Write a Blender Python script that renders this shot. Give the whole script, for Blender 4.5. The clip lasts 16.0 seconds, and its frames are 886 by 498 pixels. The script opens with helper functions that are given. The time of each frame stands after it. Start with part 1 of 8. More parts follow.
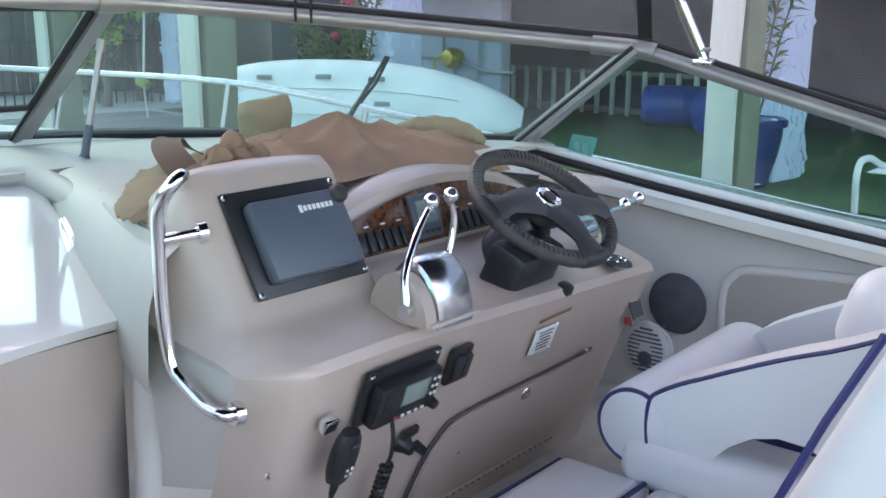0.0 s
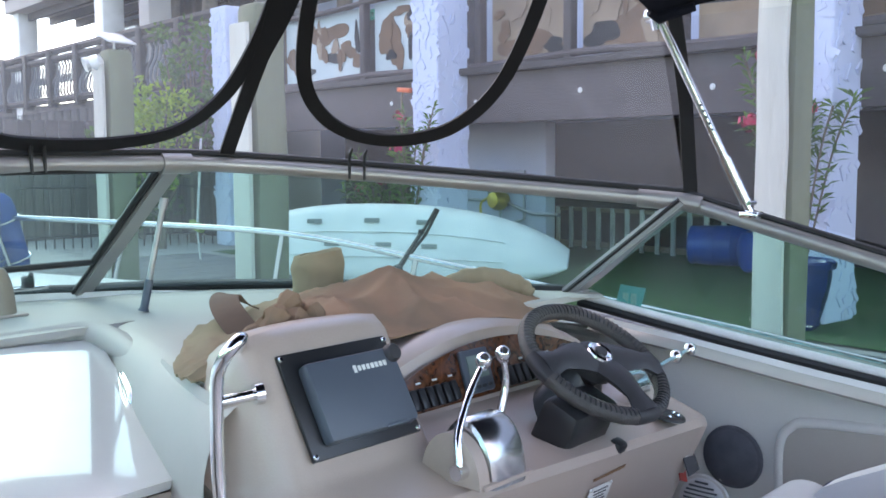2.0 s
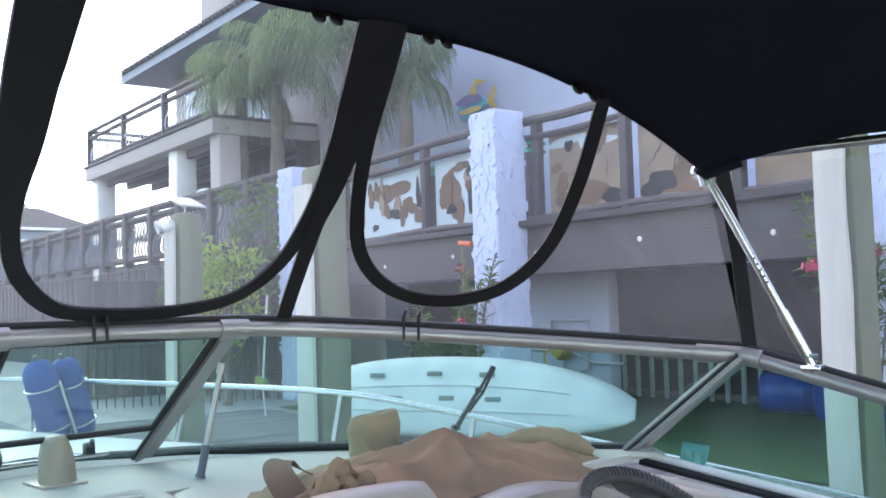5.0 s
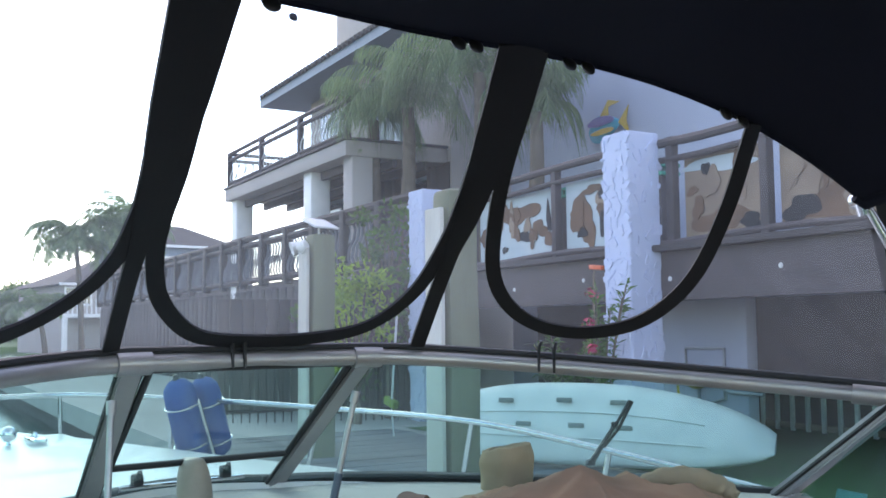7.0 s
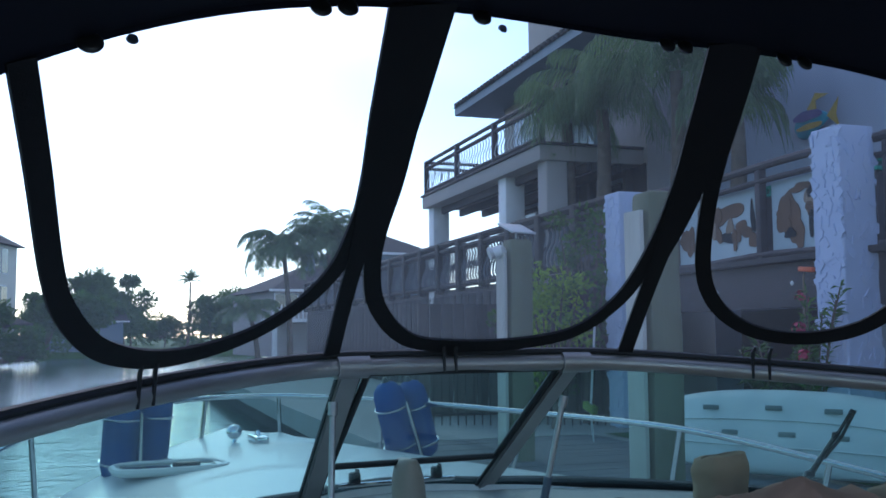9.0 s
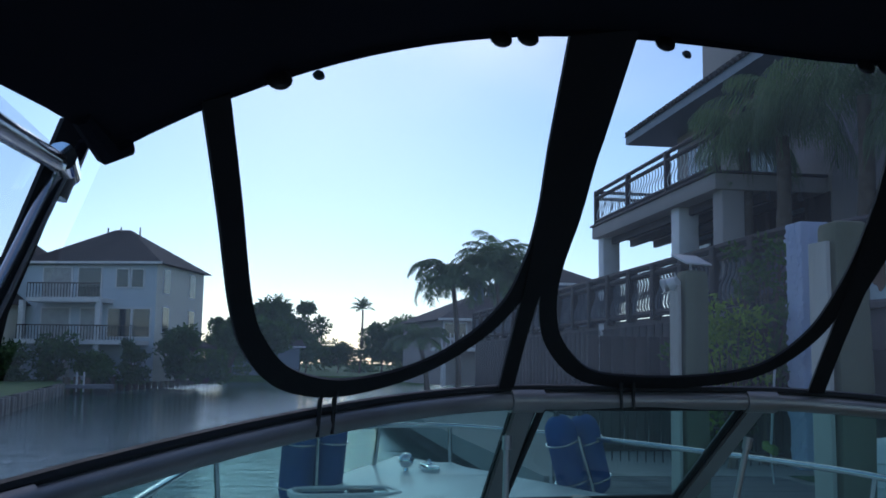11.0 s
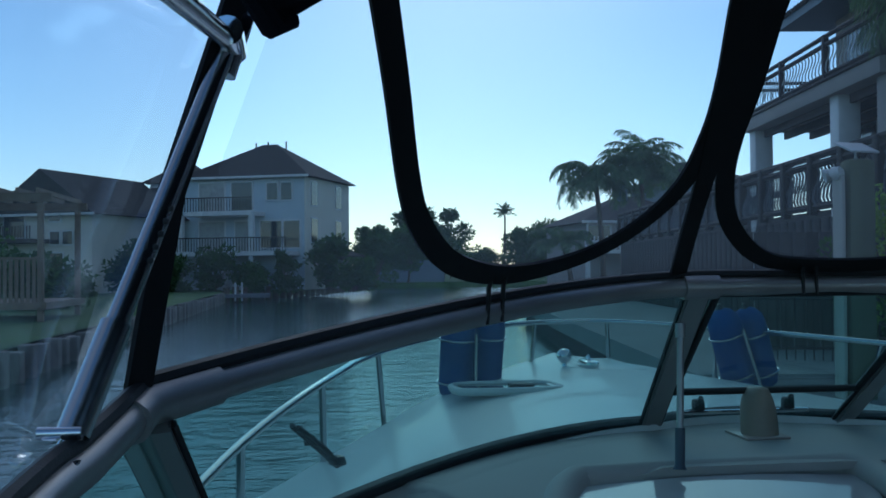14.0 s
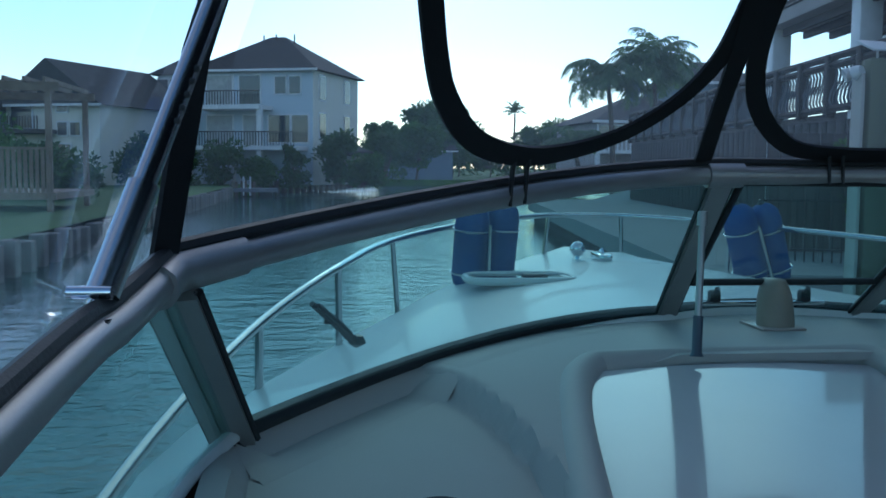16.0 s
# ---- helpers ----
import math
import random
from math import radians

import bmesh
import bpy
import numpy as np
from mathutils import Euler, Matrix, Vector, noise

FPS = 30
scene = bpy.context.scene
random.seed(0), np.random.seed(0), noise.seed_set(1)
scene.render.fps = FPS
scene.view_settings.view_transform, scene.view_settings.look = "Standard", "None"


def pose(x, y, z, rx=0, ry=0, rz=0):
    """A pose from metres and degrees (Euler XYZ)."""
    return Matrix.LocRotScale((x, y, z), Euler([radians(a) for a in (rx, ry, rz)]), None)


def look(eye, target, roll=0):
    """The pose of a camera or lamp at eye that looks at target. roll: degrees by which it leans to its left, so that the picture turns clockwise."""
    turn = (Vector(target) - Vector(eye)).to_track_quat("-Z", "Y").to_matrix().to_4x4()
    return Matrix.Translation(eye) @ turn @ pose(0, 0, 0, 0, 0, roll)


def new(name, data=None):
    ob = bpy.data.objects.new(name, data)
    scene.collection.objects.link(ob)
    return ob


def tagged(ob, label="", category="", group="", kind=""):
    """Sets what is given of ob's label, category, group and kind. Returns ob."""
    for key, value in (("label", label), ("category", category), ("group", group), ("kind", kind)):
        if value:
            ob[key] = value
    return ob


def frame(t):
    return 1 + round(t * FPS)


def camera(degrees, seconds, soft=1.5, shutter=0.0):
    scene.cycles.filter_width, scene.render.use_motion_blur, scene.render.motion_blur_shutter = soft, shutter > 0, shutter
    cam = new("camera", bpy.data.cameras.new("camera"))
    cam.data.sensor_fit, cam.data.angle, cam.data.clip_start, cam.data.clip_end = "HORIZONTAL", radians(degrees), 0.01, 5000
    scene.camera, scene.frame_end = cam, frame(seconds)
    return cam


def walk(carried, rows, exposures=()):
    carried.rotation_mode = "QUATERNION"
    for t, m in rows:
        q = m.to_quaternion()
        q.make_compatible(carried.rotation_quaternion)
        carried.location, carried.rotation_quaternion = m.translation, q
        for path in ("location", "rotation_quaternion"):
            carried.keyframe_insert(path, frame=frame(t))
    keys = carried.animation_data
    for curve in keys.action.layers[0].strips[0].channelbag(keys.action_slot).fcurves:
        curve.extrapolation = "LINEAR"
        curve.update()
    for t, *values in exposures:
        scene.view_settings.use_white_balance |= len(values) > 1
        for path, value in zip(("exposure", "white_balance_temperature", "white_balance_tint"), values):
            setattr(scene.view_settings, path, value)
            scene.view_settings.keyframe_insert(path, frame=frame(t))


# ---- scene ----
cam = camera(48.3, 16.0, 1.7)
PATH = [
    (0, -1.2148, -0.0707, 1.6421, 76.677, -0.201, -50.419),
    (0.5, -1.2165, -0.0572, 1.6528, 79.036, 0.494, -50.172),
    (1, -1.2243, -0.057, 1.6614, 80.953, 0.109, -49.456),
    (1.5, -1.237, -0.0609, 1.6743, 82.578, 0.143, -48.896),
    (2, -1.2397, -0.0737, 1.6917, 84.571, 0.364, -47.866),
    (2.5, -1.2373, -0.0975, 1.702, 86.944, 1.241, -46.829),
    (3, -1.2371, -0.1063, 1.708, 89.125, 1.342, -46.638),
    (3.5, -1.2419, -0.1168, 1.7082, 90.781, 1.679, -46.903),
    (6, -1.2027, -0.0795, 1.7366, 94.383, 1.437, -40.559),
    (6.5, -1.1984, -0.0575, 1.7428, 94.444, 1.148, -38.526),
    (7, -1.1991, -0.0464, 1.7526, 94.606, 0.569, -36.756),
    (7.5, -1.1888, -0.0406, 1.7552, 94.532, 0.51, -34.171),
    (8, -1.1962, -0.037, 1.7561, 94.729, 0.548, -31.563),
    (8.5, -1.2173, -0.0405, 1.7549, 94.804, 0.636, -28.706),
    (9, -1.2411, -0.0464, 1.7549, 94.957, 0.474, -25.536),
    (9.5, -1.2388, -0.0406, 1.7551, 95.25, -0.312, -22.778),
    (10, -1.2361, -0.0326, 1.7558, 95.253, -0.551, -20.36),
    (12.5, -1.2731, 0.0289, 1.7714, 98.58, -0.742, -10.331),
    (13, -1.2741, 0.0452, 1.7503, 96.945, -0.229, -8.941),
    (13.5, -1.2807, 0.0616, 1.7321, 93.599, 0.179, -8.077),
    (14, -1.2822, 0.0817, 1.722, 91.153, 0.413, -7.629),
    (14.5, -1.2881, 0.0905, 1.7147, 89.246, -0.645, -7.367),
    (15, -1.294, 0.0957, 1.7082, 87.806, -0.551, -7.36),
    (15.5, -1.3011, 0.1053, 1.695, 86.517, -0.363, -7.184),
    (16, -1.308, 0.1119, 1.6859, 85.258, -0.561, -7.158),
]

walk(cam, [(t, pose(x, y, z, rx, ry, rz)) for t, x, y, z, rx, ry, rz in PATH],
     exposures=[(0.0, 2.85, 7500, 18), (3.5, 2.75, 7200, 17), (6.0, 2.82, 7200, 16), (7.5, 1.95, 6600, 14), (9.0, 0.95, 5450, 11), (10.0, 0.48, 5300, 11), (12.5, -0.45, 5500, 4), (13.5, -0.45, 4950, -2), (14.2, -0.12, 4950, -3), (16.0, 0.48, 5100, -2)])

# ---- light ----
SUN_EL, SUN_AZ = 25.0, 8.0          # degrees; azimuth from the bow towards starboard
world = bpy.data.worlds.new("sky")
scene.world = world
world.use_nodes = True
wn = world.node_tree
sky = wn.nodes.new("ShaderNodeTexSky")
sky.sky_type = "NISHITA"
sky.sun_disc = False
sky.sun_elevation, sky.sun_rotation = radians(SUN_EL), radians(SUN_AZ)
sky.air_density, sky.dust_density, sky.ozone_density = 1.0, 0.22, 3.0
bg = wn.nodes["Background"]
bg.inputs["Strength"].default_value = 0.12
# bright cloud, thicker overhead, added over the clear sky, mostly unseen, for fill light
wc, wsep, wmap = wn.nodes.new("ShaderNodeTexCoord"), wn.nodes.new("ShaderNodeSeparateXYZ"), wn.nodes.new("ShaderNodeVectorMath")
wlift, wcloud, wramp = wn.nodes.new("ShaderNodeMath"), wn.nodes.new("ShaderNodeTexNoise"), wn.nodes.new("ShaderNodeMapRange")
whigh, wmul, wgrey, wtint, wmix = wn.nodes.new("ShaderNodeMapRange"), wn.nodes.new("ShaderNodeMath"), wn.nodes.new("ShaderNodeRGBToBW"), wn.nodes.new("ShaderNodeVectorMath"), wn.nodes.new("ShaderNodeMixRGB")
wn.links.new(wc.outputs["Generated"], wsep.inputs[0])
wlift.inputs[1].default_value = 0.22
wn.links.new(wsep.outputs[2], wlift.inputs[0])
wmap.operation = "DIVIDE"
wn.links.new(wc.outputs["Generated"], wmap.inputs[0])
wn.links.new(wlift.outputs[0], wmap.inputs[1])
wcloud.inputs["Scale"].default_value, wcloud.inputs["Detail"].default_value, wcloud.inputs["Distortion"].default_value = 1.3, 9, 0.4
wn.links.new(wmap.outputs[0], wcloud.inputs["Vector"])
wramp.inputs[1].default_value, wramp.inputs[2].default_value = 0.40, 0.66
wn.links.new(wcloud.outputs["Fac"], wramp.inputs[0])
whigh.inputs[1].default_value, whigh.inputs[2].default_value, whigh.inputs[4].default_value = 0.24, 0.62, 0.9
wn.links.new(wsep.outputs[2], whigh.inputs[0])
wmul.operation = "MULTIPLY"
wn.links.new(wramp.outputs[0], wmul.inputs[0])
wn.links.new(whigh.outputs[0], wmul.inputs[1])
wn.links.new(sky.outputs[0], wgrey.inputs[0])
wtint.operation, wtint.inputs[1].default_value = "MULTIPLY", (3.1, 2.65, 2.5)
wn.links.new(wgrey.outputs[0], wtint.inputs[0])
wn.links.new(wmul.outputs[0], wmix.inputs[0])
wn.links.new(sky.outputs[0], wmix.inputs[1])
wn.links.new(wtint.outputs[0], wmix.inputs[2])
wn.links.new(wmix.outputs[0], bg.inputs[0])
sun = new("sun", bpy.data.lights.new("sun", "SUN"))
sun.data.energy, sun.data.angle, sun.data.color = 0.1, radians(10), (1.0, 0.9, 0.76)
_e, _a = radians(SUN_EL), radians(SUN_AZ)
sun.matrix_world = look((30 * math.sin(_a) * math.cos(_e), 30 * math.cos(_a) * math.cos(_e), 30 * math.sin(_e)), (0, 0, 0))

# ---- materials ----
def mat(name, col, rough=0.5, metal=0.0, col2=None, scale=6.0, bump=0.0, bscale=60.0, spec=0.5, stain=0.12, rand=0.0, coat=0.0, stretch=(1, 1, 1), island=0.0):
    """Procedural surface: two scales of noise over two colours, fine relief, and a shift from piece to piece."""
    m = bpy.data.materials.new(name)
    m.use_nodes = True
    nt = m.node_tree
    b = nt.nodes["Principled BSDF"]
    tc = nt.nodes.new("ShaderNodeTexCoord")
    mp = nt.nodes.new("ShaderNodeMapping")
    mp.inputs["Scale"].default_value = stretch
    nt.links.new(tc.outputs["Object"], mp.inputs[0])
    n1, n2 = nt.nodes.new("ShaderNodeTexNoise"), nt.nodes.new("ShaderNodeTexNoise")
    for n, sc, det in ((n1, scale, 6), (n2, bscale, 4)):
        n.inputs["Scale"].default_value, n.inputs["Detail"].default_value = sc, det
        nt.links.new(mp.outputs[0], n.inputs["Vector"])
    c2 = col2 or tuple(max(0.0, c * (1 - stain * 2)) for c in col)
    rmp = nt.nodes.new("ShaderNodeValToRGB")
    rmp.color_ramp.elements[0].position, rmp.color_ramp.elements[1].position = 0.32, 0.68
    rmp.color_ramp.elements[0].color, rmp.color_ramp.elements[1].color = (*c2, 1), (*col, 1)
    nt.links.new(n1.outputs["Fac"], rmp.inputs[0])
    mx = nt.nodes.new("ShaderNodeMixRGB")
    mx.blend_type, mx.inputs[0].default_value = "MULTIPLY", stain
    nt.links.new(rmp.outputs[0], mx.inputs[1])
    nt.links.new(n2.outputs["Fac"], mx.inputs[2])
    out = mx.outputs[0]
    if rand or island:
        src = nt.nodes.new("ShaderNodeObjectInfo").outputs["Random"] if rand else nt.nodes.new("ShaderNodeNewGeometry").outputs["Random Per Island"]
        mr = nt.nodes.new("ShaderNodeMapRange")
        k = rand or island
        mr.inputs[3].default_value, mr.inputs[4].default_value = 1 - k, 1 + k
        nt.links.new(src, mr.inputs[0])
        hs = nt.nodes.new("ShaderNodeHueSaturation")
        nt.links.new(mr.outputs[0], hs.inputs["Value"])
        nt.links.new(out, hs.inputs["Color"])
        out = hs.outputs[0]
    nt.links.new(out, b.inputs["Base Color"])
    b.inputs["Metallic"].default_value, b.inputs["Specular IOR Level"].default_value = metal, spec
    b.inputs["Coat Weight"].default_value = coat
    rr = nt.nodes.new("ShaderNodeMapRange")
    rr.inputs[3].default_value, rr.inputs[4].default_value = max(0.02, rough - 0.08), min(1.0, rough + 0.1)
    nt.links.new(n1.outputs["Fac"], rr.inputs[0])
    nt.links.new(rr.outputs[0], b.inputs["Roughness"])
    if bump:
        bp = nt.nodes.new("ShaderNodeBump")
        bp.inputs["Strength"].default_value, bp.inputs["Distance"].default_value = min(1.0, bump), 0.01
        nt.links.new(n2.outputs["Fac"], bp.inputs["Height"])
        nt.links.new(bp.outputs[0], b.inputs["Normal"])
    return m


def pane(name, tint, gloss=0.06, rough=0.02, haze=0.0, streak=0.0):
    """Clear sheet: tinted see-through with a Fresnel gloss, a little dusty scatter and a gentle ripple."""
    m = bpy.data.materials.new(name)
    m.use_nodes = True
    nt = m.node_tree
    nt.nodes.remove(nt.nodes["Principled BSDF"])
    tr, gl, df = nt.nodes.new("ShaderNodeBsdfTransparent"), nt.nodes.new("ShaderNodeBsdfGlossy"), nt.nodes.new("ShaderNodeBsdfTranslucent")
    tr.inputs[0].default_value = (*tint, 1)
    gl.inputs["Roughness"].default_value = rough
    df.inputs[0].default_value = (0.75, 0.8, 0.85, 1)
    lw, pw, ml = nt.nodes.new("ShaderNodeLayerWeight"), nt.nodes.new("ShaderNodeMath"), nt.nodes.new("ShaderNodeMath")
    lw.inputs[0].default_value = 0.5
    pw.operation, pw.inputs[1].default_value = "POWER", 4.0
    ml.operation, ml.inputs[1].default_value, ml.inputs[2].default_value = "MULTIPLY_ADD", 0.7, gloss
    nt.links.new(lw.outputs["Facing"], pw.inputs[0])
    nt.links.new(pw.outputs[0], ml.inputs[0])
    m1, m2 = nt.nodes.new("ShaderNodeMixShader"), nt.nodes.new("ShaderNodeMixShader")
    nz, mr = nt.nodes.new("ShaderNodeTexNoise"), nt.nodes.new("ShaderNodeMapRange")
    nz.inputs["Scale"].default_value, nz.inputs["Detail"].default_value = 1.6, 5
    mr.inputs[1].default_value, mr.inputs[2].default_value = 0.4, 0.75
    mr.inputs[3].default_value, mr.inputs[4].default_value = haze * 0.4, haze
    nt.links.new(nz.outputs["Fac"], mr.inputs[0])
    nt.links.new(mr.outputs[0], m1.inputs[0])
    nt.links.new(tr.outputs[0], m1.inputs[1])
    nt.links.new(df.outputs[0], m1.inputs[2])
    nt.links.new(ml.outputs[0], m2.inputs[0])
    nt.links.new(m1.outputs[0], m2.inputs[1])
    nt.links.new(gl.outputs[0], m2.inputs[2])
    if streak:
        n3, bp = nt.nodes.new("ShaderNodeTexNoise"), nt.nodes.new("ShaderNodeBump")
        n3.inputs["Scale"].default_value = 3.0
        bp.inputs["Strength"].default_value, bp.inputs["Distance"].default_value = streak, 0.02
        nt.links.new(n3.outputs["Fac"], bp.inputs["Height"])
        nt.links.new(bp.outputs[0], gl.inputs["Normal"])
    nt.links.new(m2.outputs[0], nt.nodes["Material Output"].inputs[0])
    return m


def leaf_mat(name, col, col2, scale, island, through_=0.45):
    """Leaf surface that also lets light through from behind."""
    m = mat(name, col, 0.6, 0, col2, scale, 0, 30, island=island)
    nt = m.node_tree
    b, out = nt.nodes["Principled BSDF"], nt.nodes["Material Output"]
    tl, br, mx = nt.nodes.new("ShaderNodeBsdfTranslucent"), nt.nodes.new("ShaderNodeHueSaturation"), nt.nodes.new("ShaderNodeMixShader")
    br.inputs["Value"].default_value, br.inputs["Saturation"].default_value = 1.7, 1.1
    nt.links.new(b.inputs["Base Color"].links[0].from_socket, br.inputs["Color"])
    nt.links.new(br.outputs[0], tl.inputs[0])
    mx.inputs[0].default_value = through_
    nt.links.new(b.outputs[0], mx.inputs[1])
    nt.links.new(tl.outputs[0], mx.inputs[2])
    nt.links.new(mx.outputs[0], out.inputs[0])
    return m


def burl():
    m = mat("burl_wood", (0.16, 0.05, 0.018), 0.18, 0, (0.035, 0.012, 0.006), 26, 0, 90, coat=0.6)
    m.node_tree.nodes["Noise Texture"].inputs["Distortion"].default_value = 2.5
    return m


def water_mat():
    m = bpy.data.materials.new("canal_water")
    m.use_nodes = True
    nt = m.node_tree
    b = nt.nodes["Principled BSDF"]
    b.inputs["Base Color"].default_value = (0.026, 0.085, 0.074, 1)
    b.inputs["Roughness"].default_value, b.inputs["IOR"].default_value = 0.04, 1.33
    tc = nt.nodes.new("ShaderNodeTexCoord")
    hs = []
    for sc, st in ((1.1, (1, 1.7, 1)), (4.5, (1, 1.5, 1)), (14, (1, 1.2, 1))):
        mp, n = nt.nodes.new("ShaderNodeMapping"), nt.nodes.new("ShaderNodeTexNoise")
        mp.inputs["Scale"].default_value = st
        n.inputs["Scale"].default_value, n.inputs["Detail"].default_value = sc, 3
        nt.links.new(tc.outputs["Object"], mp.inputs[0])
        nt.links.new(mp.outputs[0], n.inputs["Vector"])
        hs.append(n.outputs["Fac"])
    prev = None
    for h, d in zip(hs, (0.05, 0.03, 0.008)):
        bp = nt.nodes.new("ShaderNodeBump")
        bp.inputs["Strength"].default_value, bp.inputs["Distance"].default_value = 0.6, d
        nt.links.new(h, bp.inputs["Height"])
        if prev:
            nt.links.new(prev, bp.inputs["Normal"])
        prev = bp.outputs[0]
    nt.links.new(prev, b.inputs["Normal"])
    return m


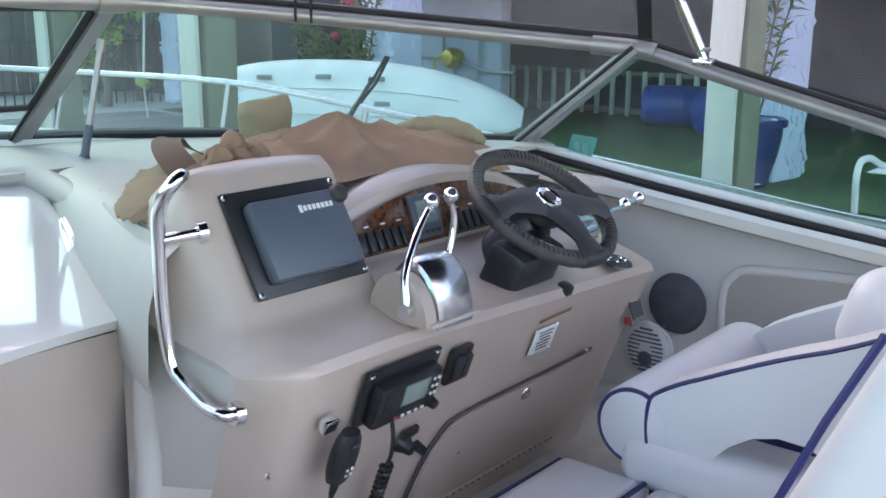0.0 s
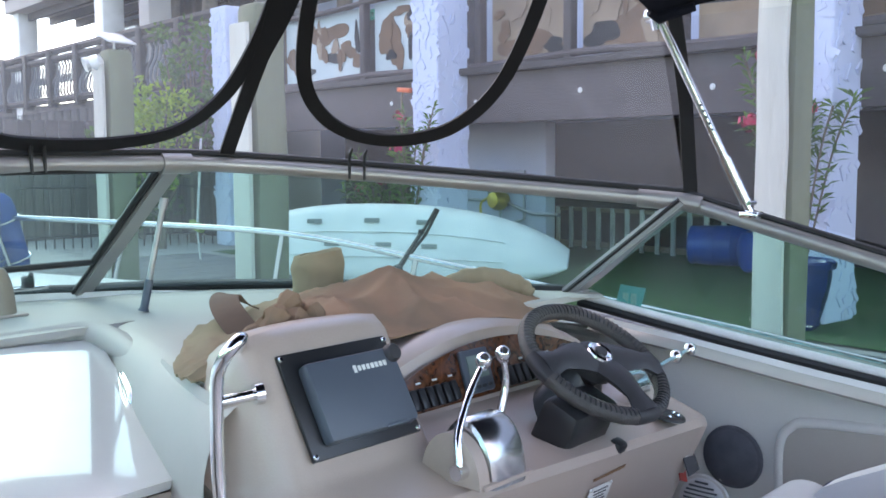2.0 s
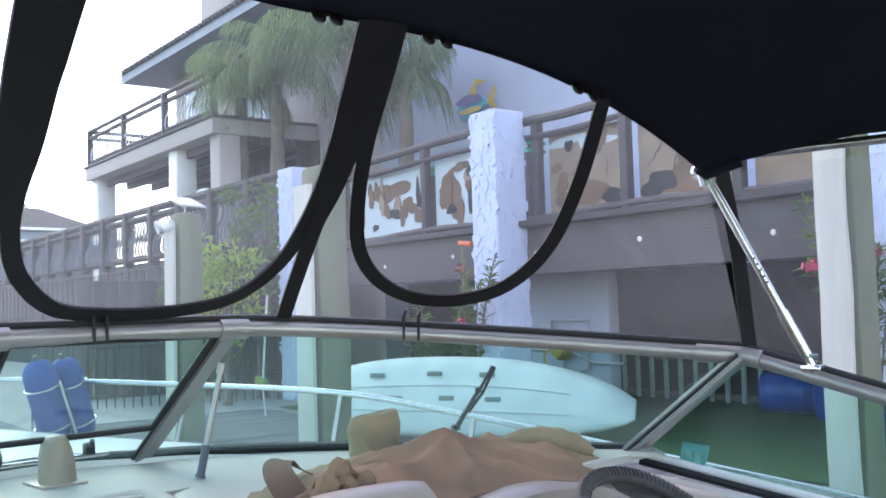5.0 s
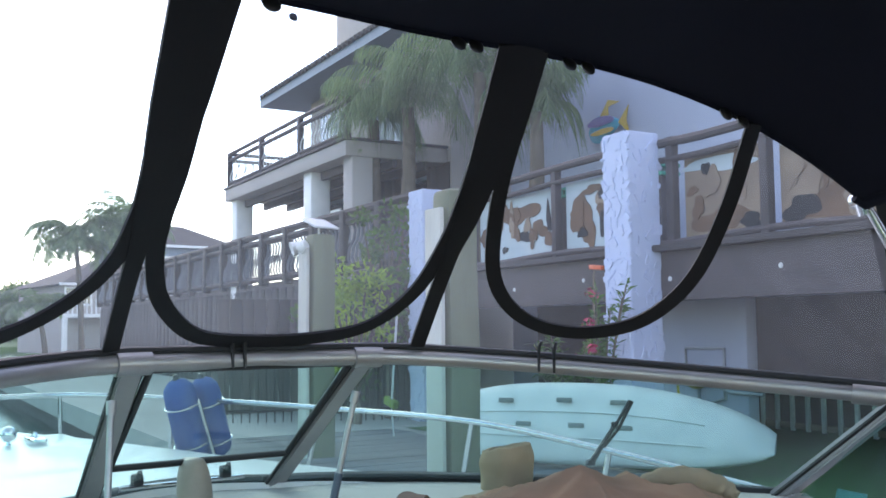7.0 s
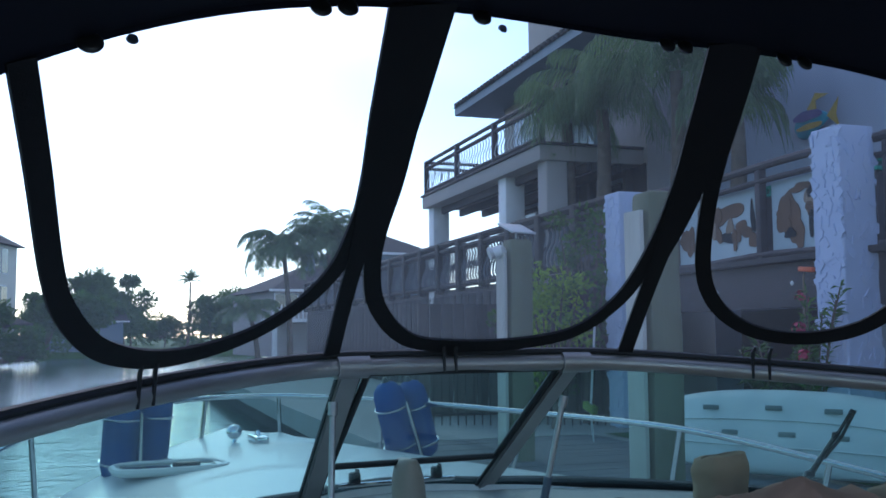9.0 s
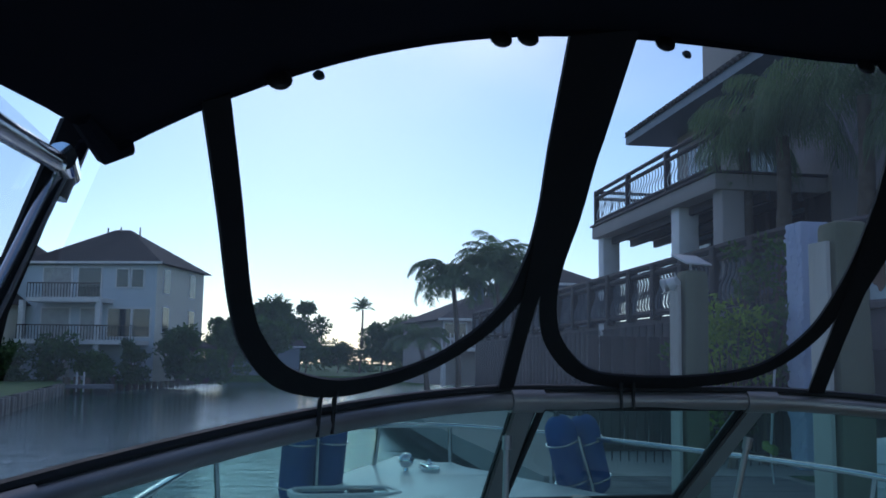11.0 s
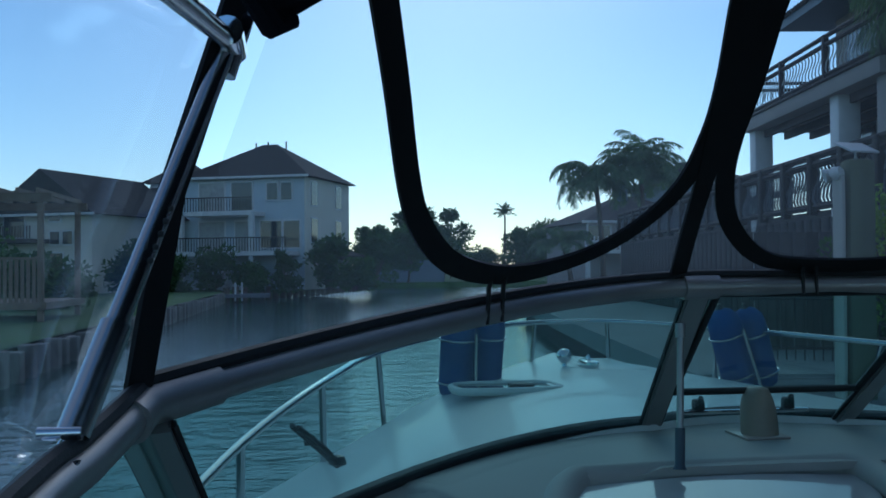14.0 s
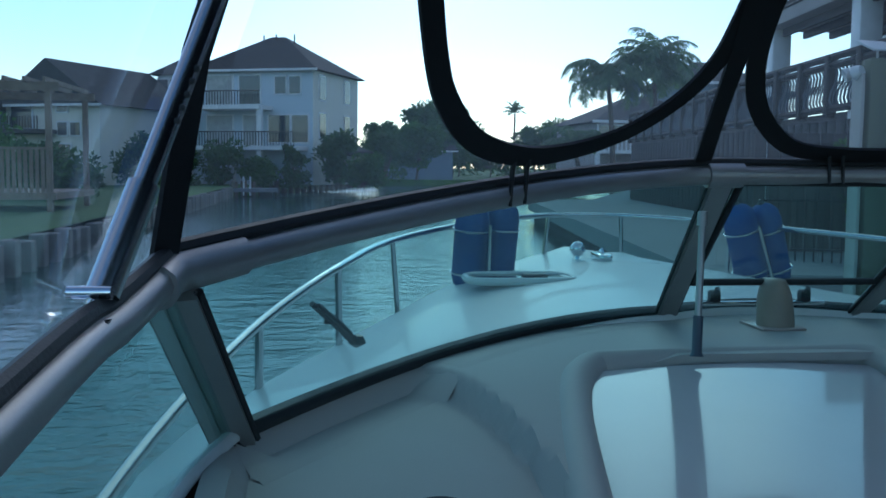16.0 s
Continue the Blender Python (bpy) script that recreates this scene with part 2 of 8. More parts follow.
M = dict(
    gel=mat("white_gelcoat", (0.76, 0.75, 0.72), 0.38, 0, (0.70, 0.69, 0.66), 3, 0.04, 220, coat=0.15, stain=0.06),
    liner=mat("cream_liner", (0.48, 0.45, 0.41), 0.62, 0, (0.435, 0.405, 0.37), 2.5, 0.05, 260, coat=0.0, stain=0.07),
    hatchgel=mat("polished_white_gelcoat", (0.68, 0.66, 0.64), 0.12, 0, (0.64, 0.62, 0.60), 3, 0, 220, coat=1.0, stain=0.04),
    console=mat("taupe_gelcoat", (0.49, 0.39, 0.335), 0.36, 0, (0.43, 0.345, 0.295), 3, 0.08, 300, coat=0.3, stain=0.1),
    alu=mat("anodised_aluminium", (0.42, 0.41, 0.40), 0.42, 0.75, (0.36, 0.35, 0.35), 8, 0.05, 300, stain=0.1),
    rubber=mat("black_rubber", (0.018, 0.018, 0.02), 0.55, 0, None, 9, 0.1, 200),
    chrome=mat("polished_chrome", (0.85, 0.85, 0.86), 0.06, 1.0, (0.8, 0.8, 0.82), 6, 0, 90, stain=0.04),
    steel=mat("stainless_tube", (0.62, 0.62, 0.63), 0.2, 1.0, (0.55, 0.55, 0.56), 10, 0, 200, stain=0.08),
    canvas=mat("navy_canvas", (0.012, 0.013, 0.022), 0.85, 0, (0.008, 0.009, 0.016), 5, 0.3, 700, spec=0.15),
    binding=mat("black_binding", (0.012, 0.011, 0.013), 0.6, 0, None, 9, 0.25, 500, spec=0.3),
    blackp=mat("black_plastic", (0.02, 0.02, 0.022), 0.38, 0, None, 10, 0.05, 400),
    greyp=mat("grey_blue_plastic", (0.085, 0.1, 0.125), 0.45, 0, (0.07, 0.085, 0.11), 5, 0.06, 500, stain=0.06),
    burl=burl(),
    vinylw=mat("white_vinyl", (0.74, 0.75, 0.77), 0.42, 0, (0.68, 0.69, 0.71), 4, 0.12, 420, stain=0.06),
    piping=mat("navy_piping", (0.02, 0.025, 0.13), 0.45),
    leather=mat("grey_leather_wrap", (0.085, 0.075, 0.072), 0.6, 0, (0.055, 0.05, 0.048), 30, 0.35, 350),
    darkg=mat("dark_grey_plastic", (0.04, 0.038, 0.042), 0.5, 0, None, 12, 0.1, 300),
    tan=mat("brown_canvas", (0.38, 0.235, 0.155), 0.9, 0, (0.235, 0.165, 0.115), 4, 0.35, 900, spec=0.1, stain=0.15),
    tan2=mat("tan_canvas_hem", (0.37, 0.29, 0.195), 0.9, 0, (0.31, 0.24, 0.16), 6, 0.35, 900, spec=0.1),
    glass=pane("tinted_glass", (0.72, 0.90, 0.86), 0.03, 0.01, 0.035),
    vinyl=pane("clear_vinyl", (0.94, 0.94, 0.96), 0.03, 0.06, 0.10, 0.25),
    lcd=mat("lcd_green_grey", (0.22, 0.28, 0.26), 0.2, 0, None, 20, 0, 50),
    speaker=mat("grey_speaker_cloth", (0.11, 0.115, 0.14), 0.8, 0, None, 30, 0.3, 900),
    white=mat("white_paint", (0.78, 0.78, 0.77), 0.5, 0, (0.66, 0.66, 0.64), 5, 0.1, 90),
    paper=mat("printed_paper", (0.72, 0.72, 0.70), 0.6),
    ink=mat("dark_ink", (0.06, 0.06, 0.07), 0.6),
    red=mat("red_ink", (0.45, 0.05, 0.04), 0.6),
    teal=mat("teal_print", (0.25, 0.55, 0.58), 0.5),
    carpet=mat("helm_floor_gelcoat", (0.72, 0.70, 0.66), 0.6, 0, None, 8, 0.3, 250),
    bluef=mat("blue_fender_cover", (0.015, 0.07, 0.28), 0.7, 0, (0.01, 0.05, 0.21), 7, 0.2, 350),
    blueb=mat("blue_barrel_plastic", (0.012, 0.09, 0.42), 0.35, 0, (0.01, 0.07, 0.34), 5, 0.08, 120),
    kayak=mat("white_kayak_plastic", (0.70, 0.71, 0.70), 0.45, 0, (0.58, 0.60, 0.60), 4, 0.06, 160),
    kslot=mat("kayak_slot_shade_grey", (0.2, 0.23, 0.22), 0.5),
    water=water_mat(),
    bed=mat("canal_bed_mud", (0.06, 0.055, 0.04), 0.9),
    pileg=mat("weathered_green_pile", (0.19, 0.20, 0.13), 0.85, 0, (0.12, 0.13, 0.085), 3, 0.5, 30, stretch=(1, 1, 0.15)),
    pilew=mat("whitewashed_plank", (0.62, 0.60, 0.54), 0.75, 0, (0.46, 0.44, 0.38), 4, 0.5, 40, stretch=(1, 1, 0.12), stain=0.25),
    stucco=mat("pale_blue_stucco", (0.56, 0.61, 0.78), 0.85, 0, (0.50, 0.55, 0.72), 2.5, 0.4, 60),
    stuccow=mat("pale_blue_plaster_wall", (0.42, 0.46, 0.58), 0.85, 0, (0.36, 0.40, 0.51), 1.2, 0.3, 50),
    beamw=mat("dark_brown_timber", (0.085, 0.07, 0.075), 0.75, 0, (0.06, 0.05, 0.052), 4, 0.4, 45, stretch=(1, 0.2, 1), rand=0.2),
    fence2=mat("dark_stained_fence", (0.05, 0.042, 0.04), 0.8, 0, (0.032, 0.027, 0.025), 4, 0.4, 45, stretch=(1, 1, 0.2), rand=0.3),
    fence=mat("grey_brown_fence", (0.10, 0.085, 0.08), 0.8, 0, (0.07, 0.06, 0.056), 4, 0.4, 45, stretch=(1, 1, 0.2), rand=0.25),
    plank=mat("grey_dock_plank", (0.17, 0.175, 0.19), 0.8, 0, (0.12, 0.125, 0.14), 5, 0.4, 60, stretch=(0.2, 1, 1), rand=0.2),
    turf=mat("green_turf", (0.05, 0.15, 0.045), 0.95, 0, (0.03, 0.10, 0.032), 9, 1.0, 240),
    grass=mat("lawn_grass", (0.09, 0.18, 0.035), 0.95, 0, (0.06, 0.12, 0.028), 0.7, 1.0, 14),
    concrete=mat("pale_concrete", (0.36, 0.36, 0.35), 0.85, 0, (0.28, 0.28, 0.275), 1.5, 0.3, 30),
    # dark brown, with the shade under deck and slab put into the colour
    darkwall=mat("shade_darkened_wall", (0.075, 0.064, 0.066), 0.9, 0, (0.055, 0.047, 0.05), 2, 0.3, 30),
    leaf=leaf_mat("green_leaf", (0.085, 0.15, 0.04), (0.045, 0.095, 0.028), 3, 0.35),
    leafd=leaf_mat("dark_green_leaf", (0.085, 0.135, 0.05), (0.045, 0.085, 0.034), 1, 0.4),
    leafy=leaf_mat("yellow_green_leaf", (0.24, 0.32, 0.05), (0.13, 0.22, 0.04), 3, 0.35),
    palm=leaf_mat("grey_green_frond", (0.15, 0.21, 0.10), (0.09, 0.14, 0.07), 3, 0.3),
    bark=mat("grey_bark", (0.16, 0.13, 0.10), 0.9, 0, (0.1, 0.08, 0.06), 8, 0.6, 40),
    flower=mat("crimson_petal", (0.55, 0.03, 0.10), 0.6, 0, (0.4, 0.02, 0.07), 20, island=0.3),
    pot=mat("cobalt_glazed_pot", (0.02, 0.045, 0.16), 0.15, 0, (0.015, 0.03, 0.11), 5, 0.05, 90, coat=0.6),
    pvc=mat("white_pvc_pipe", (0.72, 0.73, 0.72), 0.35),
    blacki=mat("black_iron", (0.02, 0.02, 0.022), 0.5, 0.4),
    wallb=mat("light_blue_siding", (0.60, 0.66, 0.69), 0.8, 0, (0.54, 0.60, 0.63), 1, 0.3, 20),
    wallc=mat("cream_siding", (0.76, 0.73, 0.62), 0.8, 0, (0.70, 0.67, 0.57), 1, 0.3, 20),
    wallt=mat("grey_tan_stucco", (0.42, 0.385, 0.36), 0.85, 0, (0.36, 0.33, 0.31), 1.5, 0.3, 40),
    walld=mat("slate_blue_siding", (0.10, 0.15, 0.23), 0.8, 0, None, 1, 0.3, 20),
    roof=mat("dark_shingle", (0.085, 0.075, 0.07), 0.9, 0, (0.055, 0.05, 0.048), 2.5, 0.6, 22),
    fascia=mat("blue_grey_fascia", (0.22, 0.27, 0.33), 0.6),
    win=mat("window_glass_dark", (0.03, 0.04, 0.05), 0.06, 0, None, 1, 0, 10, spec=0.8),
    curtain=mat("pale_curtain", (0.5, 0.5, 0.46), 0.8, 0, None, 3, 0.2, 40),
    mural=mat("mural_pale_sky_cloth", (0.50, 0.56, 0.58), 0.8, 0, (0.42, 0.50, 0.54), 1.5, 0.15, 90),
    mbrown=mat("mural_brown_paint", (0.19, 0.115, 0.075), 0.85, 0, (0.12, 0.075, 0.05), 4),
    mdark=mat("mural_dark_paint", (0.03, 0.03, 0.035), 0.85),
    mtan=mat("mural_sand_paint", (0.30, 0.23, 0.17), 0.85, 0, (0.22, 0.16, 0.12), 3, 0.15, 60),
    fisha=mat("fish_turquoise", (0.05, 0.38, 0.55), 0.4), fishb=mat("fish_yellow", (0.6, 0.42, 0.08), 0.4), fishc=mat("fish_violet", (0.16, 0.13, 0.35), 0.4),
    brass=mat("brass_valve", (0.5, 0.36, 0.08), 0.35, 0.8), yellow=mat("yellow_hose", (0.6, 0.45, 0.05), 0.5),
    orange=mat("orange_handle", (0.75, 0.14, 0.04), 0.5), greenp=mat("green_plastic_bin", (0.03, 0.28, 0.2), 0.5),
    woodp=mat("unpainted_rail_timber", (0.30, 0.24, 0.17), 0.8, 0, (0.22, 0.17, 0.12), 4, 0.4, 40),
    bulk=mat("concrete_bulkhead_pile", (0.30, 0.28, 0.25), 0.9, 0, (0.2, 0.185, 0.165), 4, 0.5, 40, rand=0.15),
)

# ---- building tools ----
def thing(name, label, category, base=(0, 0, 0), group="", kind=""):
    ob = new(name)
    ob.matrix_basis = Matrix.Translation(base)
    ob.empty_display_size = 0.1
    return tagged(ob, label, category, group, kind)


def part(name, bm, material, parent=None, label="", smooth=True, m=None):
    if m is not None:
        bm.transform(m)
    me = bpy.data.meshes.new(name)
    bmesh.ops.recalc_face_normals(bm, faces=bm.faces)
    bm.to_mesh(me)
    bm.free()
    for p in me.polygons:
        p.use_smooth = smooth
    if smooth:
        me.set_sharp_from_angle(angle=radians(40))
    me.materials.append(M[material] if isinstance(material, str) else material)
    ob = new(name, me)
    if parent is not None:
        ob.parent = parent
        if parent.type == "EMPTY":
            ob.matrix_parent_inverse = parent.matrix_basis.inverted()
    if label:
        ob["label"] = label
    return ob


def B():
    return bmesh.new()


def box(bm, c, s, rot=None, bev=0.0):
    g = bmesh.ops.create_cube(bm, size=1.0)
    vs = g["verts"]
    mm = Matrix.Translation(c) @ (rot.to_4x4() if rot is not None else Matrix()) @ Matrix.Diagonal((*s, 1))
    bmesh.ops.transform(bm, matrix=mm, verts=vs)
    if bev:
        es = list({e for v in vs for e in v.link_edges})
        bmesh.ops.bevel(bm, geom=es, offset=bev, segments=2, profile=0.5, affect="EDGES")
    return bm


def rotm(rx=0, ry=0, rz=0):
    return Euler([radians(a) for a in (rx, ry, rz)]).to_matrix()


def smoothline(pts, n=8):
    """Catmull-Rom through the points."""
    P = [Vector(p) for p in pts]
    P = [2 * P[0] - P[1]] + P + [2 * P[-1] - P[-2]]
    out = []
    for i in range(1, len(P) - 2):
        a, b, c, d = P[i - 1:i + 3]
        for k in range(n):
            t = k / n
            out.append(0.5 * ((2 * b) + (c - a) * t + (2 * a - 5 * b + 4 * c - d) * t * t + (3 * b - a - 3 * c + d) * t ** 3))
    out.append(P[-2])
    return out


def tube(bm, pts, r, seg=10, closed=False, caps=True, flat=None):
    """Sweep a round section along pts; r may be a list. flat: (width, thickness, normals) gives a strap."""
    P = [Vector(p) for p in pts]
    n = len(P)
    rs = r if isinstance(r, (list, tuple)) else [r] * n
    rings = []
    up = Vector((0, 0, 1))
    prev = None
    for i in range(n):
        d = (P[(i + 1) % n] - P[i - 1]) if closed else (P[min(i + 1, n - 1)] - P[max(i - 1, 0)])
        d.normalize()
        if prev is None:
            a = d.cross(up)
            if a.length < 0.05:
                a = d.cross(Vector((0, 1, 0)))
        else:
            a = prev - d * prev.dot(d)
        a.normalize()
        prev = a
        b = d.cross(a)
        rings.append([bm.verts.new(P[i] + (a * math.cos(2 * math.pi * k / seg) + b * math.sin(2 * math.pi * k / seg)) * rs[i]) for k in range(seg)])
    for i in range(n if closed else n - 1):
        q, w = rings[i], rings[(i + 1) % n]
        for k in range(seg):
            bm.faces.new((q[k], q[(k + 1) % seg], w[(k + 1) % seg], w[k]))
    if caps and not closed:
        bm.faces.new(rings[0][::-1])
        bm.faces.new(rings[-1])
    return bm


def lathe(bm, prof, seg=24, m=None):
    """Turn a profile of (radius, height) round z; radius 0 closes it."""
    rings = []
    new_vs = []
    for r, h in prof:
        if r < 1e-6:
            v = bm.verts.new((0, 0, h))
            rings.append([v])
            new_vs.append(v)
        else:
            ring = [bm.verts.new((r * math.cos(2 * math.pi * k / seg), r * math.sin(2 * math.pi * k / seg), h)) for k in range(seg)]
            rings.append(ring)
            new_vs += ring
    for q, w in zip(rings, rings[1:]):
        for k in range(seg):
            if len(q) == 1 and len(w) > 1:
                bm.faces.new((q[0], w[k], w[(k + 1) % seg]))
            elif len(w) == 1 and len(q) > 1:
                bm.faces.new((q[k], q[(k + 1) % seg], w[0]))
            elif len(q) > 1:
                bm.faces.new((q[k], q[(k + 1) % seg], w[(k + 1) % seg], w[k]))
    if m is not None:
        bmesh.ops.transform(bm, matrix=m, verts=new_vs)
    return bm


def sheet(bm, rows, thick=0.0):
    """A grid of points as faces; thick gives it a back."""
    V_ = [[bm.verts.new(p) for p in r] for r in rows]
    fs = []
    for a, b in zip(V_, V_[1:]):
        for k in range(len(a) - 1):
            fs.append(bm.faces.new((a[k], a[k + 1], b[k + 1], b[k])))
    if thick:
        bmesh.ops.recalc_face_normals(bm, faces=fs)
        bm.normal_update()
        bmesh.ops.solidify(bm, geom=fs, thickness=thick)
    return bm


def prism(bm, poly, a, b):
    """A polygon of 3D points, given thickness from offset a to offset b (vectors)."""
    a, b = Vector(a), Vector(b)
    q = [bm.verts.new(Vector(p) + a) for p in poly]
    w = [bm.verts.new(Vector(p) + b) for p in poly]
    n = len(q)
    bm.faces.new(q)
    bm.faces.new(w[::-1])
    for k in range(n):
        bm.faces.new((q[k], w[k], w[(k + 1) % n], q[(k + 1) % n]))
    return bm


def strap(bm, pts, nrm, widths, thick=0.004):
    """A flat band along pts, its face turned to the normals nrm."""
    P = [Vector(p) for p in pts]
    L = []
    for i, p in enumerate(P):
        d = (P[min(i + 1, len(P) - 1)] - P[max(i - 1, 0)]).normalized()
        nn = Vector(nrm[i] if isinstance(nrm, list) else nrm).normalized()
        s = d.cross(nn).normalized()
        w = widths[i] if isinstance(widths, list) else widths
        L.append([bm.verts.new(p + s * w / 2 + nn * thick), bm.verts.new(p - s * w / 2 + nn * thick), bm.verts.new(p - s * w / 2 - nn * thick), bm.verts.new(p + s * w / 2 - nn * thick)])
    for a, b in zip(L, L[1:]):
        for k in range(4):
            bm.faces.new((a[k], a[(k + 1) % 4], b[(k + 1) % 4], b[k]))
    bm.faces.new(L[0])
    bm.faces.new(L[-1][::-1])
    return bm


def lerp(a, b, t):
    return a + (b - a) * t


def interp(xs, ys, x):
    return float(np.interp(x, xs, ys))

# ---- the boat: hull, deck and windscreen ----
WATER, DOCK, HELM_FLOOR = -0.30, 0.45, 0.45


def ws_base(x):
    """Where the windscreen stands on the deck, across the boat."""
    a = min(abs(x), 1.46)
    return Vector((x, 2.98 - 0.10 * (a / 0.3) ** 2 if a < 0.3 else 2.98 - 0.10 - 1.14 * ((a - 0.3) / 1.14) ** 1.75, 1.265 - 0.02 * a))


def ws_top(x):
    a = min(abs(x), 1.5)
    t = max(0.0, (a - 0.34) / 1.16)
    return Vector((x, 2.41 - 0.02 * min(1, a / 0.34) - 0.98 * t ** 1.75, 1.678 - 0.004 - 0.128 * t ** 1.5))


def half_beam(y):
    return interp([-3, 1.0, 2.0, 2.6, 3.2, 3.5, 3.82, 4.26, 4.79, 5.02, 5.2, 5.25], [1.72, 1.70, 1.62, 1.47, 1.25, 1.14, 1.02, 0.87, 0.66, 0.45, 0.18, 0.03], y)


def sheer_drop(y):
    """How far the side falls away towards the stern."""
    return interp([-3, -0.5, 0.4, 1.0, 1.36, 1.74, 2.2], [0.26, 0.22, 0.16, 0.10, 0.055, 0.02, 0.0], y)


def deck_z(x, y):
    b = max(0.05, half_beam(y))
    k = min(1.0, abs(x) / b)
    return 1.10 + 0.14 * (1 - k ** 2.2)


boat = thing("motor_boat", "white fibreglass motor cruiser moored beside the dock", "boat", (0, 1, WATER))
# foredeck: from the windscreen's foot to the stem
bm = B()
rows = []
for i in range(37):
    t = i / 36
    row = []
    for j in range(41):
        s = -1 + 2 * j / 40
        y1 = 5.24
        x0 = s * 1.46
        y0 = ws_base(x0).y - 0.03
        y = lerp(y0, y1, t)
        x = lerp(x0, s * half_beam(y) * 0.985, min(1.0, t * 2.2 + (0.4 if abs(s) > 0.9 else 0)))
        row.append((x, y, deck_z(x, y)))
    rows.append(row)
sheet(bm, rows, -0.03)
part("foredeck", bm, "gel", boat, "white crowned foredeck")
# side decks outside the windscreen wings
for sgn in (-1, 1):
    bm = B()
    sheet(bm, [[(sgn * lerp(1.50, half_beam(y), k / 3), y, (1.15 - 0.05 * k / 3) - sheer_drop(y)) for k in range(4)] for y in np.linspace(-2.6, 2.2, 20)], -0.03)
    part("side_deck", bm, "gel", boat)
# hull sides and rubbing strake
for sgn in (-1, 1):
    bm = B()
    ys = [*np.linspace(-3, 5.25, 36)]
    sheet(bm, [[(sgn * half_beam(y) * q, y, lerp(-0.75, 1.10 - sheer_drop(y), f)) for f, q in ((0, 0.55), (0.3, 0.8), (0.6, 0.95), (0.9, 1.0), (1.0, 1.0))] for y in ys])
    part("hull_side", bm, "gel", boat)
    bm = B()
    tube(bm, [(sgn * (half_beam(y) + 0.012), y, 1.09 - sheer_drop(y)) for y in ys], 0.022, 8)
    part("rubbing_strake", bm, "white", boat, "white rubbing strake")
bm = B()
box(bm, (0, -3.0, 0.2), (3.4, 0.08, 1.6))
part("transom", bm, "gel", boat)

# ---- cockpit liner: dash top, port dash and the companionway ----
HTL, HTR, HBL, HBR = Vector((-0.70, 2.33, 1.185)), Vector((0.07, 2.36, 1.185)), Vector((-0.90, 1.38, 1.06)), Vector((-0.18, 1.60, 1.035))


def in_hatch(x, y, grow=0.0, right=0.0):
    yb = 1.60 + (x + 0.18) * 0.31
    v = (y - yb) / (2.345 - yb)
    xl, xr = lerp(HBL.x, HTL.x, v) - grow, lerp(HBR.x, HTR.x, v) + grow + right
    return xl < x < xr and -1 < v < 1.0 + grow


def liner_z(x, y):
    """Height of the moulded dash top: flat under the screen, rolled down towards the cockpit on the port side."""
    z = 1.245
    if x < -0.45:
        d = ws_base(x).y - y
        e = max(0.0, min(1.0, (d - 0.08) / 1.0))
        z -= 0.10 * e * e * (3 - 2 * e) * min(1.0, (-0.45 - x) / 0.12)
        q = ((x + 1.165) / 0.265) ** 2 + ((y - 1.66) / 0.62) ** 2
        z -= 0.05 * (lambda k: k * k * (3 - 2 * k))(max(0.0, min(1.0, (1.12 - q) / 0.24)))
    return z


bm = B()
NX, NY = 150, 120
grid = {}
for i in range(NX + 1):
    x = lerp(-1.475, 1.475, i / NX)
    for j in range(NY + 1):
        y = lerp(0.85, 3.0, j / NY)
        grid[i, j] = (x, y)
vs = {}


def gv(i, j):
    if (i, j) not in vs:
        x, y = grid[i, j]
        y = min(y, ws_base(x).y + 0.02)
        vs[i, j] = bm.verts.new((x, y, liner_z(x, y)))
    return vs[i, j]


for i in range(NX):
    for j in range(NY):
        x, y = (grid[i, j][0] + grid[i + 1, j][0]) / 2, (grid[i, j][1] + grid[i + 1, j + 1][1]) / 2
        if grid[i, j][1] > ws_base(x).y + 0.04 or in_hatch(x, y, 0.012, 0.085) or (-0.95 < x < -0.30 and y < 1.60 + (x + 0.18) * 0.31) or (x > -0.30 and y < (1.56 if x < 0.1 else 1.71)):
            continue
        bm.faces.new((gv(i, j), gv(i + 1, j), gv(i + 1, j + 1), gv(i, j + 1)))
bmesh.ops.remove_doubles(bm, verts=bm.verts[:], dist=0.0005)
bmesh.ops.recalc_face_normals(bm, faces=bm.faces)
bm.normal_update()
bmesh.ops.solidify(bm, geom=bm.faces[:], thickness=0.02)
dash_top = part("dash_moulding", bm, "liner", boat, "cream moulded dash top under the windscreen")

# flange of the dash top under the foot of the windscreen
bm = B()
rows = []
for x in np.linspace(-1.46, 1.46, 74):
    p, a = ws_base(x), ws_base(x + 0.01) - ws_base(x - 0.01)
    n = Vector((a.y, -a.x, 0)).normalized()
    rows.append([(p.x + n.x * d, p.y + n.y * d, (1.245 if d < 0.03 else liner_z(p.x + n.x * d, p.y + n.y * d)) + (0.003 if d < 0.12 else -0.004)) for d in (-0.03, 0.0, 0.03, 0.05, 0.07, 0.09, 0.12)])
sheet(bm, rows)
part("dash_flange", bm, "liner", boat)

